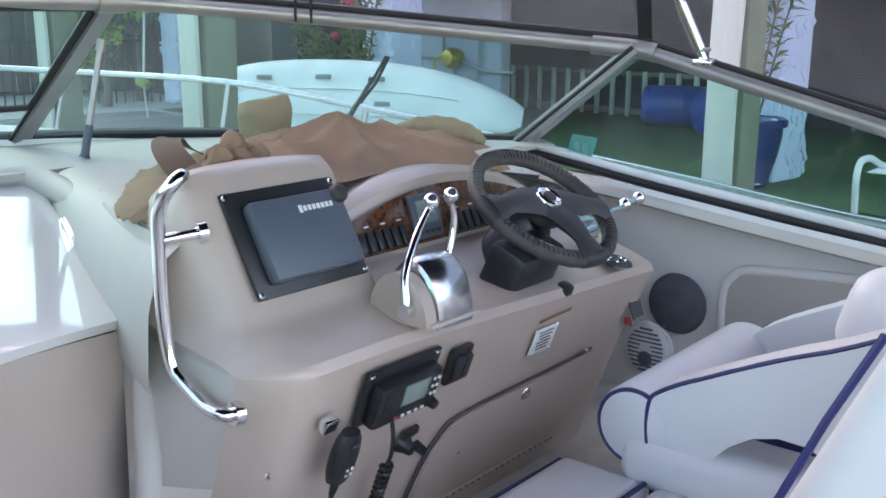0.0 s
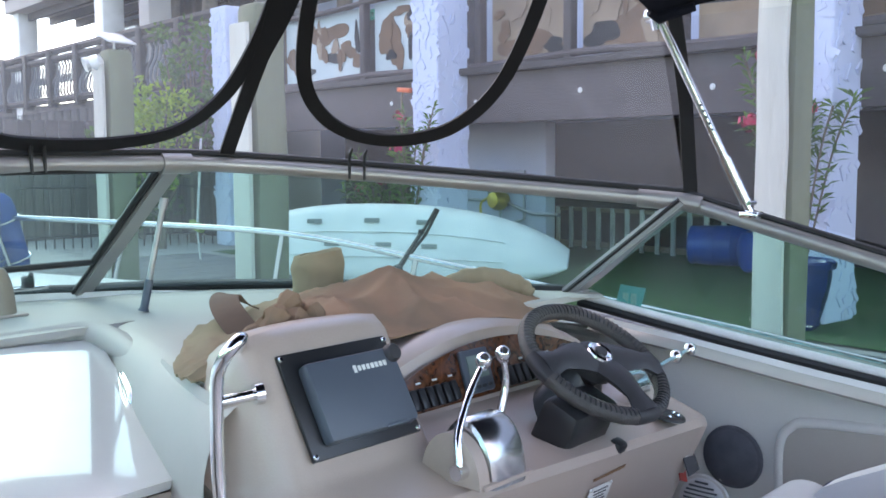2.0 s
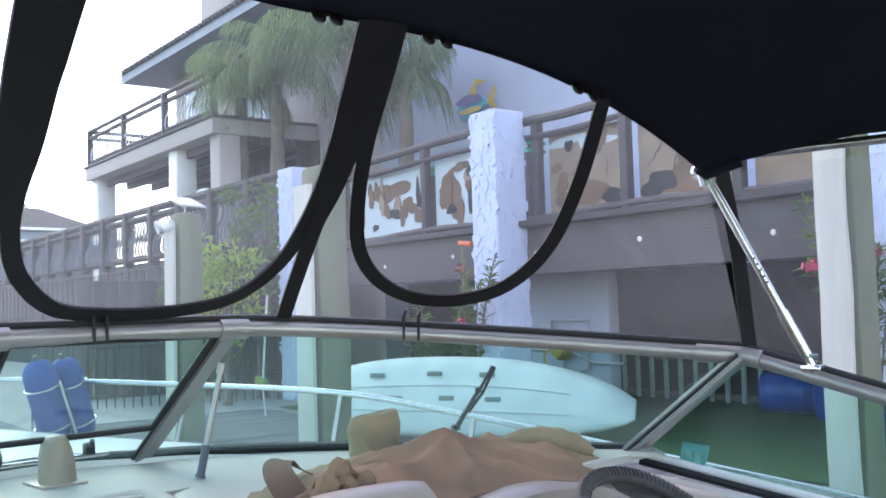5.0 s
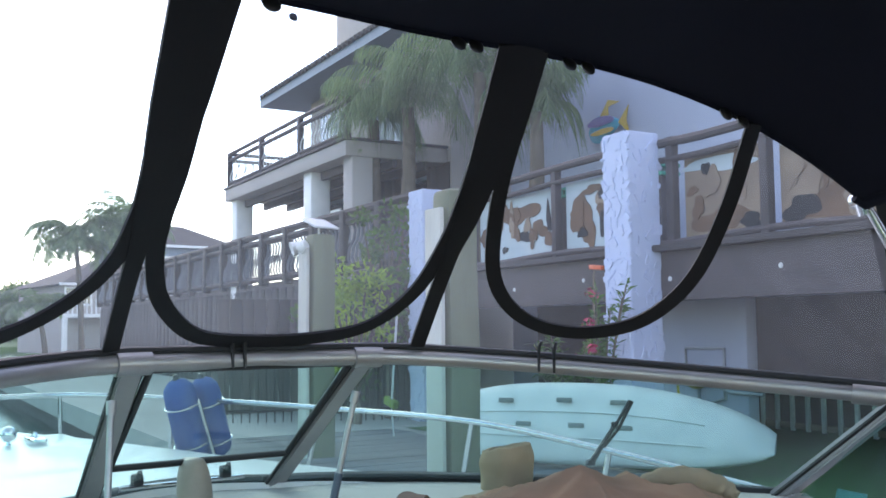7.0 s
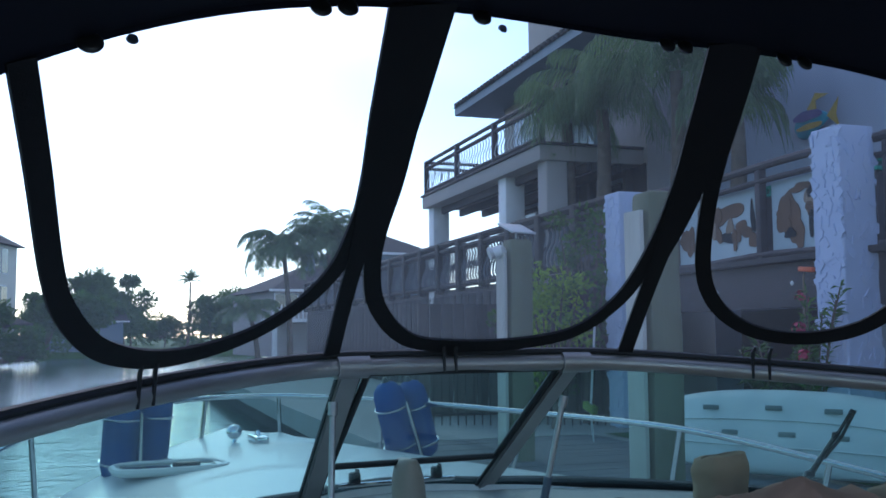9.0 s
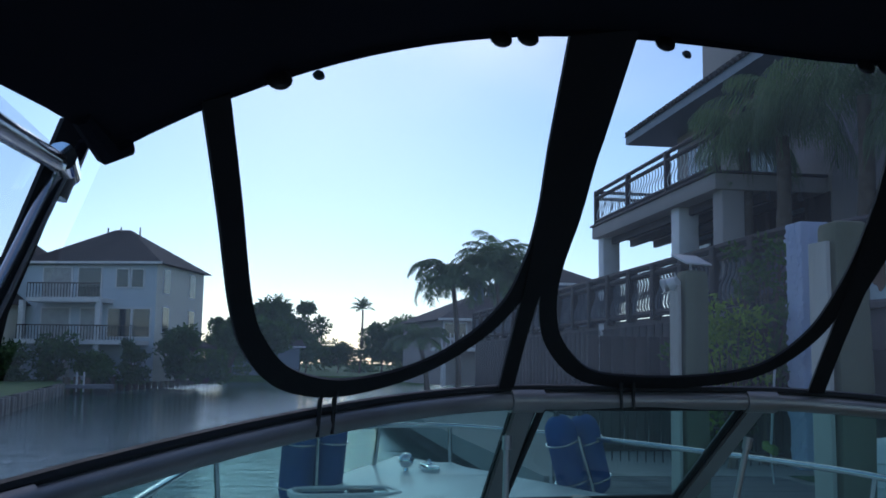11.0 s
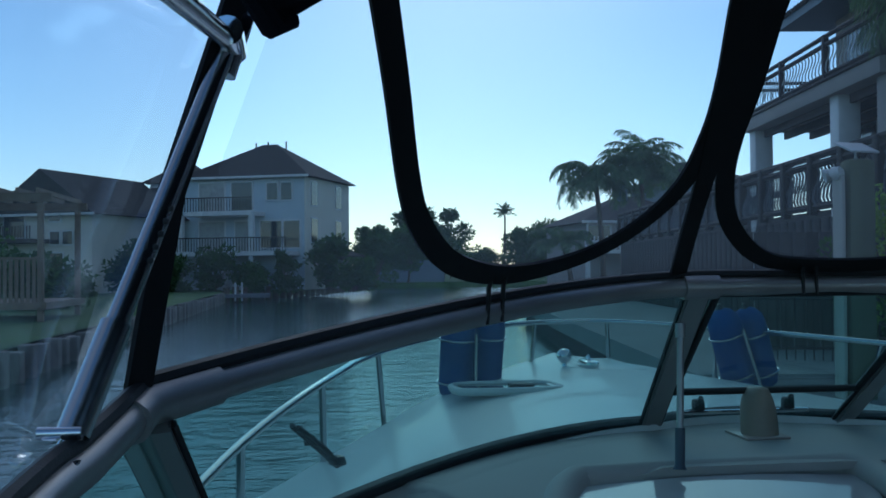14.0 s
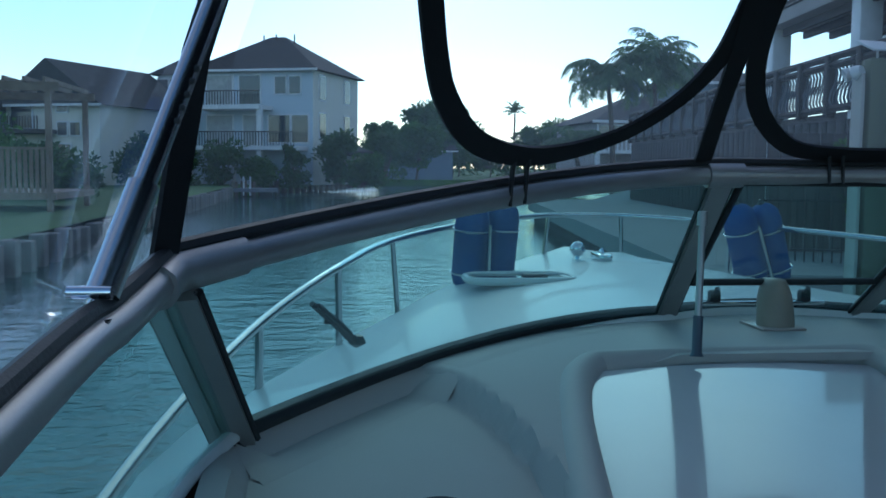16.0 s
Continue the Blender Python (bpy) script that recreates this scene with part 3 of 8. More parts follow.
# rolled edge of the dash top along the hatch
bm = B()
rows = []
for f in np.linspace(-0.24, 1.02, 46):
    ex = lerp(HBR.x, HTR.x, f) + 0.012
    fy = 1.60 + (ex + 0.18) * 0.31
    fy = fy + f * (2.345 - fy)
    rows.append([(ex + dx, fy - 0.25 * dx, z) for dx, z in ((-0.030, lerp(HBR.z, HTR.z, f) - 0.03), (-0.020, 1.12), (-0.008, 1.165), (0.004, 1.195), (0.020, 1.219), (0.042, 1.237), (0.068, 1.2455), (0.10, 1.248), (0.15, 1.248))])
sheet(bm, rows)
part("dash_edge", bm, "liner", boat)

# companionway: rim, sloping sliding hatch and the upright door below it
bm = B()
rim = [HBL + Vector((-0.02, -0.25, -0.06)), HBL + Vector((-0.01, 0, 0.03)), lerp(HBL, HTL, 0.75) + Vector((-0.03, 0, 0.022)), HTL + Vector((0.02, 0.02, 0.022)), HTL + Vector((0.14, 0.06, 0.026)),
       HTR + Vector((-0.16, 0.06, 0.026)), HTR + Vector((0.0, 0.0, 0.03)), Vector((0.025, 2.03, 1.185)), Vector((-0.055, 1.80, 1.118)), Vector((-0.105, 1.68, 1.069)), Vector((-0.152, 1.58, 1.02)), Vector((-0.195, 1.51, 0.968)), Vector((-0.232, 1.46, 0.90)), Vector((-0.268, 1.41, 0.805)), Vector((-0.32, 1.36, 0.45))]
rim = smoothline(rim, 8)
tube(bm, rim, [interp([0, 46, 58, len(rim)], [0.042, 0.042, 0.029, 0.027], k) for k in range(len(rim))], 14)
part("companionway_rim", bm, "liner", boat, "rounded cream moulding round the companionway")
hatch = thing("companionway_hatch", "white sliding companionway hatch with upright door below, closed", "hatch", tuple(HBL))
bm = B()
rows = []
for j in range(13):
    v = j / 12
    rows.append([lerp(lerp(HBL, HBR, u / 12), lerp(HTL, HTR, u / 12), v) + Vector((0, 0, 0.025 * math.sin(math.pi * u / 12) * 0.6 + 0.005)) for u in range(13)])
sheet(bm, rows, -0.02)
part("sliding_panel", bm, "hatchgel", hatch, "glossy white sliding panel")
bm = B()
sheet(bm, [[lerp(HBL, HBR, u / 12) + Vector((0, -0.03 * math.sin(math.pi * min(1, f * 4) / 2) - 0.16 * f, -1.0 * f + 0.02 * math.sin(math.pi * u / 12))) for u in range(13)] for f in (0, 0.02, 0.05, 0.1, 0.3, 0.6, 1.0)], -0.02)
part("door_leaf", bm, "console", hatch, "taupe upright door leaf")
bm = B()
hp = Vector((-0.035, 2.03, 1.118))
hd = Vector((0.38, 0.91, 0.12)).normalized()
tube(bm, smoothline([hp - hd * 0.09, hp - hd * 0.085 + Vector((0, 0, 0.03)), hp - hd * 0.05 + Vector((0, 0, 0.04)), hp + hd * 0.05 + Vector((0, 0, 0.04)), hp + hd * 0.085 + Vector((0, 0, 0.03)), hp + hd * 0.09], 6), 0.011, 10)
part("grab_handle", bm, "chrome", hatch, "chrome grab handle")
bm = B()
box(bm, lerp(HBL, HBR, 0.85) + Vector((0, -0.16, -0.62)), (0.11, 0.012, 0.06), None, 0.02)
part("latch_plate", bm, "gel", hatch)
bm = B()
box(bm, lerp(HBL, HBR, 0.86) + Vector((0, -0.17, -0.62)), (0.04, 0.02, 0.03), None, 0.006)
part("latch", bm, "blackp", hatch, "black latch")

# ---- helm console ----
console = thing("helm_console", "taupe moulded helm console with sloping face and burl wood dash", "console", (0.45, 1.3, HELM_FLOOR))
XL, XR = -0.21, 1.17


def brow(x):
    """Top edge of the arched instrument brow."""
    return 1.275 - 0.14 * ((x - 0.62) / 0.5) ** 2 if x > 0.22 else 1.235


def profile(x):
    """Section of the console from the dash top down to the floor: (y, z) pairs."""
    pod = max(0.0, min(1.0, (0.235 - x) / 0.05)) * max(0.0, min(1.0, (x - XL + 0.012) / 0.05))
    zb = max(1.12, brow(x))
    lipz = 1.055 - 0.05 * max(0, (x - 0.1))
    lipy = 1.115
    pt = 1.365 - 0.35 * (x - 0.0) ** 2 * (1 if x < 0 else 0.6)
    a = [(1.72, 1.235), (1.56, zb), (1.50, zb + 0.004), (1.475, zb - 0.012), (1.47, zb - 0.028), (1.43, max(1.11, zb - 0.13)), (1.42, 1.105), (1.36, 1.09)]
    p = [(1.72, 1.245), (1.56, 1.30 + 0.02), (1.46, pt), (1.40, pt + 0.005), (1.375, pt - 0.012), (1.30, 1.20), (1.25, 1.115), (1.235, 1.095)]
    out = [(lerp(q[0], w[0], pod), lerp(q[1], w[1], pod)) for q, w in zip(a, p)]
    out += [(lipy + 0.035, lipz + 0.012), (lipy + 0.008, lipz), (lipy, lipz - 0.02), (lipy + 0.012, lipz - 0.05), (1.20, 0.80), (1.335, HELM_FLOOR)]
    return out


bm = B()
xs = [XL, XL + 0.012, XL + 0.03, XL + 0.05, *np.linspace(XL + 0.07, 0.17, 8), 0.19, 0.21, 0.235, 0.26, *np.linspace(0.3, 1.06, 16), 1.10, 1.14, 1.16, XR]
rows = []
for x in xs:
    k = max(0.0, 1 - (x - XL) / 0.09) if x < 0 else max(0.0, 1 - (XR - x) / 0.07)
    rows.append([(x + max(0.0, y - 1.40) * 0.42 * max(0.0, 1 - (x - XL) / 0.3), y + 0.10 * k * k * (1 if i > 4 else 0), z - 0.02 * k * k * (0 if i > 9 else 1)) for i, (y, z) in enumerate(profile(x))])
sheet(bm, rows)
part("console_shell", bm, "console", console)
bm = B()
r = rows[-1]
bm.faces.new([bm.verts.new(p) for p in r] + [bm.verts.new((r[0][0], r[0][1], HELM_FLOOR))])
part("end_panel", bm, "console", console, smooth=False)
# console's port side: its light is put into the paler liner colour, both parts
RZ = [0.45, 0.805, 0.90, 0.968, 1.02, 1.069, 1.118, 1.20, 1.245]
bm = B()
side = []
for x, y, z in rows[0]:
    rim_p = Vector((interp(RZ, [-0.33, -0.285, -0.25, -0.215, -0.175, -0.13, -0.085, -0.06, -0.04], z), interp(RZ, [1.40, 1.45, 1.50, 1.55, 1.62, 1.72, 1.82, 1.86, 1.87], z), min(z, 1.24)))
    p = Vector((x, y, z))
    side.append([lerp(p, rim_p, k / 6) + Vector((-0.006 * math.sin(math.pi * k / 6), 0, 0)) for k in range(7)])
sheet(bm, side[1:11])
part("side_panel", bm, "liner", console, "console side panel, light put into its pale colour")
bm = B()
sheet(bm, side[10:])
part("lower_side_panel", bm, "liner", console)

# ---- windscreen ----
screen = thing("windscreen", "curved boat windscreen with grey aluminium frame and tinted panes", "windscreen", (0, 2.9, 1.25))
xs_all = [*np.linspace(-1.5, 1.5, 61)]
bm = B()
tube(bm, [ws_top(x) for x in xs_all], 0.024, 10)
part("top_rail", bm, "alu", screen)
bm = B()
tube(bm, [ws_top(x) + Vector((0, 0.0, 0.030)) for x in xs_all], 0.012, 8)
part("track", bm, "rubber", screen, "black canvas track")
bm = B()
tube(bm, [ws_base(x) + Vector((0, 0, 0.012)) for x in [*np.linspace(-1.44, 1.44, 61)]], 0.018, 8)
part("base_gasket", bm, "rubber", screen, "black base gasket")


def post(a, b, w, t, name="post", mt="alu"):
    d = (b - a).normalized()
    bm = B()
    side = d.cross(Vector((0, -1, -0.9)).normalized()).normalized()
    nn = side.cross(d)
    for off, ww, tt in ((0, w, t), (w * 0.28, w * 0.3, t * 1.5)):
        c = side * off
        poly = [a + c - side * ww / 2, a + c + side * ww / 2, b + c + side * ww / 2, b + c - side * ww / 2]
        prism(bm, poly, nn * tt / 2, -nn * tt / 2)
    o = part(name, bm, mt, screen, smooth=False)
    bm = B()
    for s in (-1, 1):
        tube(bm, [a + side * s * w * 0.52, b + side * s * w * 0.52], 0.007, 6)
    part("seal", bm, "rubber", o)
    return o


TC, BC = 0.342, 0.30
for s in (-1, 1):
    post(ws_top(s * TC), ws_base(s * BC), 0.058, 0.02)
    post(ws_top(s * 1.5) + (Vector((0, 0.02, -0.03)) if s < 0 else Vector()), ws_base(s * (1.445 if s < 0 else 1.42)), 0.07 if s < 0 else 0.085, 0.025, "corner_post")
    # caps on the top rail
    bm = B()
    tube(bm, [ws_top(s * (TC - 0.045)), ws_top(s * TC), ws_top(s * (TC + 0.045))], 0.031, 12)
    part("rail_cap", bm, "alu", screen)
    bm = B()
    tube(bm, [ws_top(s * 1.42), ws_top(s * 1.47), ws_top(s * 1.5), ws_top(s * 1.5) + Vector((s * 0.006, -0.06, -0.012))], 0.030, 12)
    part("corner_cap", bm, "alu", screen)


def glass(xa_t, xb_t, xa_b, xb_b, n=14, f0=0.0, f1=1.0, name="pane"):
    bm = B()
    rows = []
    for f in (f0, lerp(f0, f1, 0.5), f1):
        rows.append([lerp(ws_base(lerp(xa_b, xb_b, k / n)), ws_top(lerp(xa_t, xb_t, k / n)), f) for k in range(n + 1)])
    sheet(bm, rows, 0.005)
    return part(name, bm, "glass", screen)


glass(-1.49, -TC, -1.42, -BC)
glass(TC, 1.49, BC, 1.42)
glass(-TC, TC, -BC, BC, 6, 0.27, 1.0)
glass(-TC, TC, -BC, BC, 6, 0.0, 0.25)
# frame of the opening centre pane, with its catches
bm = B()
fr = []
for (xt, xb, f) in ((-TC + 0.05, -BC + 0.03, 0.27), (TC - 0.05, BC - 0.03, 0.27), (TC - 0.05, BC - 0.03, 0.96), (-TC + 0.05, -BC + 0.03, 0.96)):
    fr.append(lerp(ws_base(xb), ws_top(xt), f) + Vector((0, -0.012, 0)))
fr.append(fr[0])
for a, b in zip(fr, fr[1:]):
    tube(bm, [a, b], 0.010, 8)
part("opening_frame", bm, "rubber", screen, "black framed opening pane")
for s in (-1, 1):
    bm = B()
    c = lerp(ws_base(s * 0.14), ws_top(s * 0.16), 0.06)
    box(bm, c + Vector((0, -0.02, 0.02)), (0.035, 0.03, 0.045), None, 0.008)
    tube(bm, [c + Vector((0, -0.03, 0.03)), c + Vector((0, -0.045, 0.05))], 0.008, 8)
    part("catch", bm, "rubber", screen, "black catch")
bm = B()
tube(bm, [ws_base(-0.2) + Vector((0, -0.04, 0.03)), ws_base(0.2) + Vector((0, -0.04, 0.03))], 0.007, 8)
part("lower_bar", bm, "chrome", screen)
# side wings, tapering aft
for s in (-1, 1):
    if s > 0:
        tp = [Vector((1.5, 1.41, 1.546)), Vector((1.535, 1.0, 1.435)), Vector((1.56, 0.4, 1.28)), Vector((1.57, -0.1, 1.17))]
        bt = [Vector((1.42, 1.74, 1.215)), Vector((1.525, 1.36, 1.135)), Vector((1.55, 1.0, 1.085)), Vector((1.565, 0.4, 1.015)), Vector((1.575, -0.1, 0.97))]
    else:
        tp = [Vector((-1.5, 1.41, 1.546)), Vector((-1.525, 1.2, 1.514)), Vector((-1.54, 0.95, 1.497)), Vector((-1.57, -0.1, 1.40))]
        bt = [Vector((-1.44, 1.74, 1.228)), Vector((-1.50, 1.5, 1.216)), Vector((-1.53, 1.2, 1.185)), Vector((-1.55, 0.6, 1.10)), Vector((-1.575, -0.1, 0.97))]
    tl = smoothline(tp, 8)
    bl = smoothline(bt, 6)
    bl = [bl[round(k * (len(bl) - 1) / (len(tl) - 1))] for k in range(len(tl))]
    bm = B()
    tube(bm, tl, 0.024, 10)
    part("wing_rail", bm, "alu", screen)
    bm = B()
    tube(bm, [p + Vector((0, 0, 0.028)) for p in tl], 0.011, 8)
    part("track", bm, "rubber", screen)
    bm = B()
    tube(bm, bl, 0.016, 8)
    part("base_gasket", bm, "rubber", screen)
    bm = B()
    tube(bm, [p + Vector((-s * 0.004, 0, 0.024)) for p in bl], 0.013, 10)
    part("sill_rail", bm, "white", screen, "white sill rail under the side glass")
    bm = B()
    sheet(bm, [bl, [lerp(a, b, 0.97) for a, b in zip(bl, tl)]], 0.005)
    part("pane", bm, "glass", screen)
# struts from the top rail to the dash
for a, b in ((Vector((-0.395, 2.38, 1.585)), Vector((-0.422, 2.325, 1.245))), (ws_top(TC) + Vector((-0.01, 0.04, -0.10)), Vector((0.27, 2.46, 1.25)))):
    st = thing("windscreen_strut", "slim grey stay rod between windscreen frame and dash", "strut", tuple(b), "windscreen stays")
    bm = B()
    tube(bm, [a, lerp(a, b, 0.8)], 0.0085, 10)
    part("rod", bm, "alu", st)
    bm = B()
    tube(bm, [lerp(a, b, 0.72), lerp(a, b, 0.97), b], [0.012, 0.012, 0.017], 10)
    part("foot", bm, "greyp", st)
    bm = B()
    tube(bm, [lerp(a, b, 0.0), lerp(a, b, 0.1)], 0.013, 10)
    part("knuckle", bm, "alu", st)

# ---- cockpit enclosure ----
floor = thing("cockpit_floor", "cream non-slip cockpit sole", "floor", (0, -1, 0), kind="structure")
bm = B()
box(bm, (0, -0.85, -0.03), (3.3, 4.2, 0.06))
part("sole", bm, "carpet", floor)
bm = B()
box(bm, (0.66, 0.6, HELM_FLOOR / 2), (1.75, 1.9, HELM_FLOOR - 0.004))
part("helm_platform", bm, "carpet", floor, "raised cream helm platform")
for s in (-1, 1):
    bm = B()
    sheet(bm, [[(s * (1.56 + 0.02 * f), y, lerp(0.0, 1.15 - sheer_drop(y), f)) for f in (0, 0.3, 0.6, 0.9, 1.0)] for y in np.linspace(-2.9, 1.75, 14)], 0.02)
    part("cockpit_side", bm, "gel", boat, "white cockpit side liner")
# aft bulkhead behind the companionway, port side under the dash
bm = B()
sheet(bm, [[(x, 1.12, z) for x in np.linspace(-1.56, -0.84, 8)] for z in (0.0, 0.5, 1.0, 1.12)], 0.02)
part("port_bulkhead", bm, "liner", boat)

# ---- canvas top and clear vinyl enclosure ----
def front_edge(a):
    k = abs(a)
    return Vector((1.331 * a, 1.411 + 0.23 * (1 - k ** 1.6), 2.053 + 0.336 * (1 - k ** 2.86) + 0.035 * max(0.0, a) ** 1.5))


def on_screen(a, b, out=0.0):
    """A point of the vinyl front: a runs across from -1 to 1, b up from the windscreen to the canvas."""
    p = lerp(ws_top(1.5 * a) + Vector((0, 0, 0.035)), front_edge(a), b)
    return p + Vector((0, -out, 0))


def screen_normal(a, b):
    e = 0.02
    u = on_screen(min(1, a + e), b) - on_screen(max(-1, a - e), b)
    v = on_screen(a, min(1, b + e)) - on_screen(a, max(0, b - e))
    n = u.cross(v).normalized()
    return n if n.y < 0 else -n


top = thing("bimini_top", "dark navy canvas boat top stretched on steel bows", "canopy", (0, 0, 2.0))
AA = [*np.linspace(-1, 1, 49)]
bm = B()
rows = [[front_edge(a) + Vector((0, 0.006, -0.006)) for a in AA], [front_edge(a) + Vector((0, 0.0, 0.008)) for a in AA]]
for y, w, zp, zs, zc in ((1.25, 1.40, 2.07, 2.13, 2.42), (1.03, 1.50, 2.075, 2.165, 2.45), (0.6, 1.57, 2.05, 2.16, 2.48), (0.1, 1.62, 2.06, 2.14, 2.49), (-0.75, 1.63, 2.08, 2.12, 2.47)):
    rows.append([(w * a, min(y, front_edge(a).y - 0.05), (zp if a < 0 else zs) + (zc - (zp if a < 0 else zs)) * (1 - abs(a) ** 2.6)) for a in AA])
sheet(bm, rows, 0.006)
part("canvas", bm, "canvas", top)
for s in (-1, 1):
    # rolled tip at the front corner
    bm = B()
    c = front_edge(s)
    tube(bm, [c + Vector((-s * 0.03, 0.012, 0.008)), c + Vector((0, 0.0, -0.004)), c + Vector((s * 0.03, -0.10, 0.02))], [0.012, 0.02, 0.014], 8)
    part("rolled_corner", bm, "canvas", top)
    foot, joint = (Vector((1.505, 1.195, 1.512)), Vector((1.352, 1.43, 2.105))) if s > 0 else (Vector((-1.54, 1.15, 1.52)), Vector((-1.385, 1.405, 2.03)))
    bm = B()
    tube(bm, [lerp(foot, joint, 0.08), lerp(foot, joint, 0.5), joint, joint + Vector((-s * 0.03, 0.04, 0.09))], 0.0135, 12)
    part("front_bow", bm, "steel", top, "stainless steel front bow tube")
    bm = B()
    for k in range(5):
        q = lerp(foot, joint, 0.42 + 0.03 * k) + Vector((-s * 0.011, -0.008, 0))
        box(bm, q, (0.007, 0.007, 0.007), None, 0.002)
    part("pin_holes", bm, "rubber", top, "black adjustment holes")
    bm = B()
    run = [Vector((-1.43, 1.053, 2.003)), Vector((-1.45, 0.874, 1.996)), Vector((-1.462, 0.736, 1.983))] if s < 0 else [Vector((1.410, 1.381, 2.136)), Vector((1.450, 1.132, 2.136)), Vector((1.480, 0.803, 2.131))]
    tube(bm, [joint + Vector((0, -0.02, -0.01)), *run, Vector((s * 1.55, 0.0, 2.0)), Vector((s * 1.58, -0.75, 2.02))], 0.0135, 12)
    part("side_tube", bm, "steel", top, "stainless steel side tube")
    bm = B()
    tube(bm, [joint + Vector((0, -0.055, -0.004)), joint + Vector((0, 0.03, -0.012))], 0.02, 12)
    tube(bm, [joint + Vector((s * 0.012, 0, -0.05)), joint + Vector((-s * 0.012, 0.01, 0.03))], 0.019, 12)
    part("jaw_joint", bm, "chrome", top, "chrome jaw joint")
    bm = B()
    tube(bm, [lerp(foot, joint, 0.06), lerp(foot, joint, 0.28)], 0.0185, 12)
    part("sleeve", bm, "steel", top)
    bm = B()
    box(bm, foot + Vector((0, 0, 0.0)), (0.05, 0.06, 0.02), None, 0.006)
    tube(bm, [foot + Vector((-0.022, 0, 0.035)), foot + Vector((0.022, 0, 0.035))], 0.007, 10)
    tube(bm, [foot, lerp(foot, joint, 0.10)], 0.012, 10)
    part("deck_hinge", bm, "chrome", top, "chrome deck hinge")

encl = thing("vinyl_enclosure", "clear vinyl boat windows with black roll-up bindings", "boat window", (0, 2.3, 1.7))
bm = B()
sheet(bm, [[on_screen(a, b) for a in AA] for b in np.linspace(0, 1, 9)])
part("vinyl_sheet", bm, "vinyl", encl)
for s in (-1, 1):
    bm = B()
    sheet(bm, [[lerp(Vector((s * 1.56, 1.41, 1.575)), Vector((s * 1.63, -0.1, 1.2)), k / 8) * (1 - f) + f * lerp(front_edge(s) + Vector((s * 0.07, 0, 0)), Vector((s * 1.68, -0.1, 2.13)), k / 8) for k in range(9)] for f in (0, 0.5, 1)])
    part("side_vinyl", bm, "vinyl", encl)


def band(ab, width, name, out=0.006, n=6):
    pts = smoothline([(a, b, 0) for a, b in ab], n)
    P = [on_screen(p.x, p.y, out) for p in pts]
    N = [screen_normal(p.x, p.y) for p in pts]
    if isinstance(width, (list, tuple)):
        ws = [interp(np.linspace(0, 1, len(width)), width, i / (len(pts) - 1)) for i in range(len(pts))]
    else:
        ws = width
    bm = B()
    strap(bm, P, N, ws, 0.004)
    return part(name, bm, "binding", encl, smooth=False)


band([(-0.373, 1.0), (-0.341, 0.75), (-0.312, 0.51), (-0.302, 0.34), (-0.287, 0.18), (-0.268, 0.0)], [0.145, 0.125, 0.088, 0.046, 0.042, 0.042], "zip_flap", 0.010)
band([(0.203, 1.01), (0.248, 0.767), (0.281, 0.52), (0.293, 0.37), (0.311, 0.187), (0.33, 0.0)], [0.120, 0.112, 0.075, 0.046, 0.044, 0.044], "zip_flap", 0.010)
band([(-0.892, 1.0), (-0.832, 0.67), (-0.782, 0.39), (-0.748, 0.257), (-0.692, 0.137), (-0.612, 0.072), (-0.525, 0.067), (-0.436, 0.11), (-0.367, 0.2), (-0.331, 0.308), (-0.325, 0.42), (-0.332, 0.53), (-0.366, 0.75), (-0.407, 1.0)], 0.046, "window_binding")
band([(-0.338, 1.0), (-0.313, 0.75), (-0.291, 0.561), (-0.281, 0.417), (-0.261, 0.296), (-0.217, 0.166), (-0.137, 0.055), (-0.044, 0.026), (0.094, 0.03), (0.207, 0.080), (0.264, 0.214), (0.273, 0.388), (0.259, 0.567), (0.226, 0.767), (0.180, 1.0)], 0.044, "window_binding")
band([(0.245, 1.0), (0.273, 0.857), (0.305, 0.67), (0.347, 0.484), (0.4, 0.3), (0.465, 0.177), (0.538, 0.112), (0.615, 0.114), (0.68, 0.196), (0.723, 0.392), (0.736, 0.697), (0.728, 1.0)], 0.042, "window_binding")
for s in (-1, 1):
    bm = B()
    c0, c1 = Vector((s * 1.502, 1.39, 1.57)), front_edge(s) + Vector((s * 0.045, -0.025, 0.025))
    strap(bm, [c0, lerp(c0, c1, 0.5) + Vector((s * 0.02, 0, 0)), c1], Vector((-s * 0.8, -0.6, 0)), 0.042)
    part("corner_strap", bm, "binding", encl, smooth=False)
for a0 in (-0.605, -0.04, 0.55):
    for d in (-0.012, 0.012):
        bm = B()
        b0 = 0.055 if abs(a0) > 0.3 else 0.02
        q = on_screen(a0 + d, b0, 0.012)
        tube(bm, [q, on_screen(a0 + d, b0 * 0.5, 0.014), on_screen(a0 + d, 0.0, 0.028) + Vector((0, 0, -0.055))], [0.004, 0.006, 0.004], 6)
        part("zip_pull", bm, "blackp", encl)
for a0 in (-0.82, -0.53, -0.49, -0.27, 0.08, 0.115, 0.31, 0.35, 0.66, 0.70):
    bm = B()
    q = on_screen(a0, 0.985, 0.014)
    lathe(bm, [(0, 0.006), (0.012, 0.006), (0.019, 0.003), (0.021, 0), (0.019, -0.004), (0, -0.004)], 14, Matrix.Translation(q) @ rotm(65, 0, 0).to_4x4())
    part("snap_fastener", bm, "blackp", encl, "round black snap fastener")
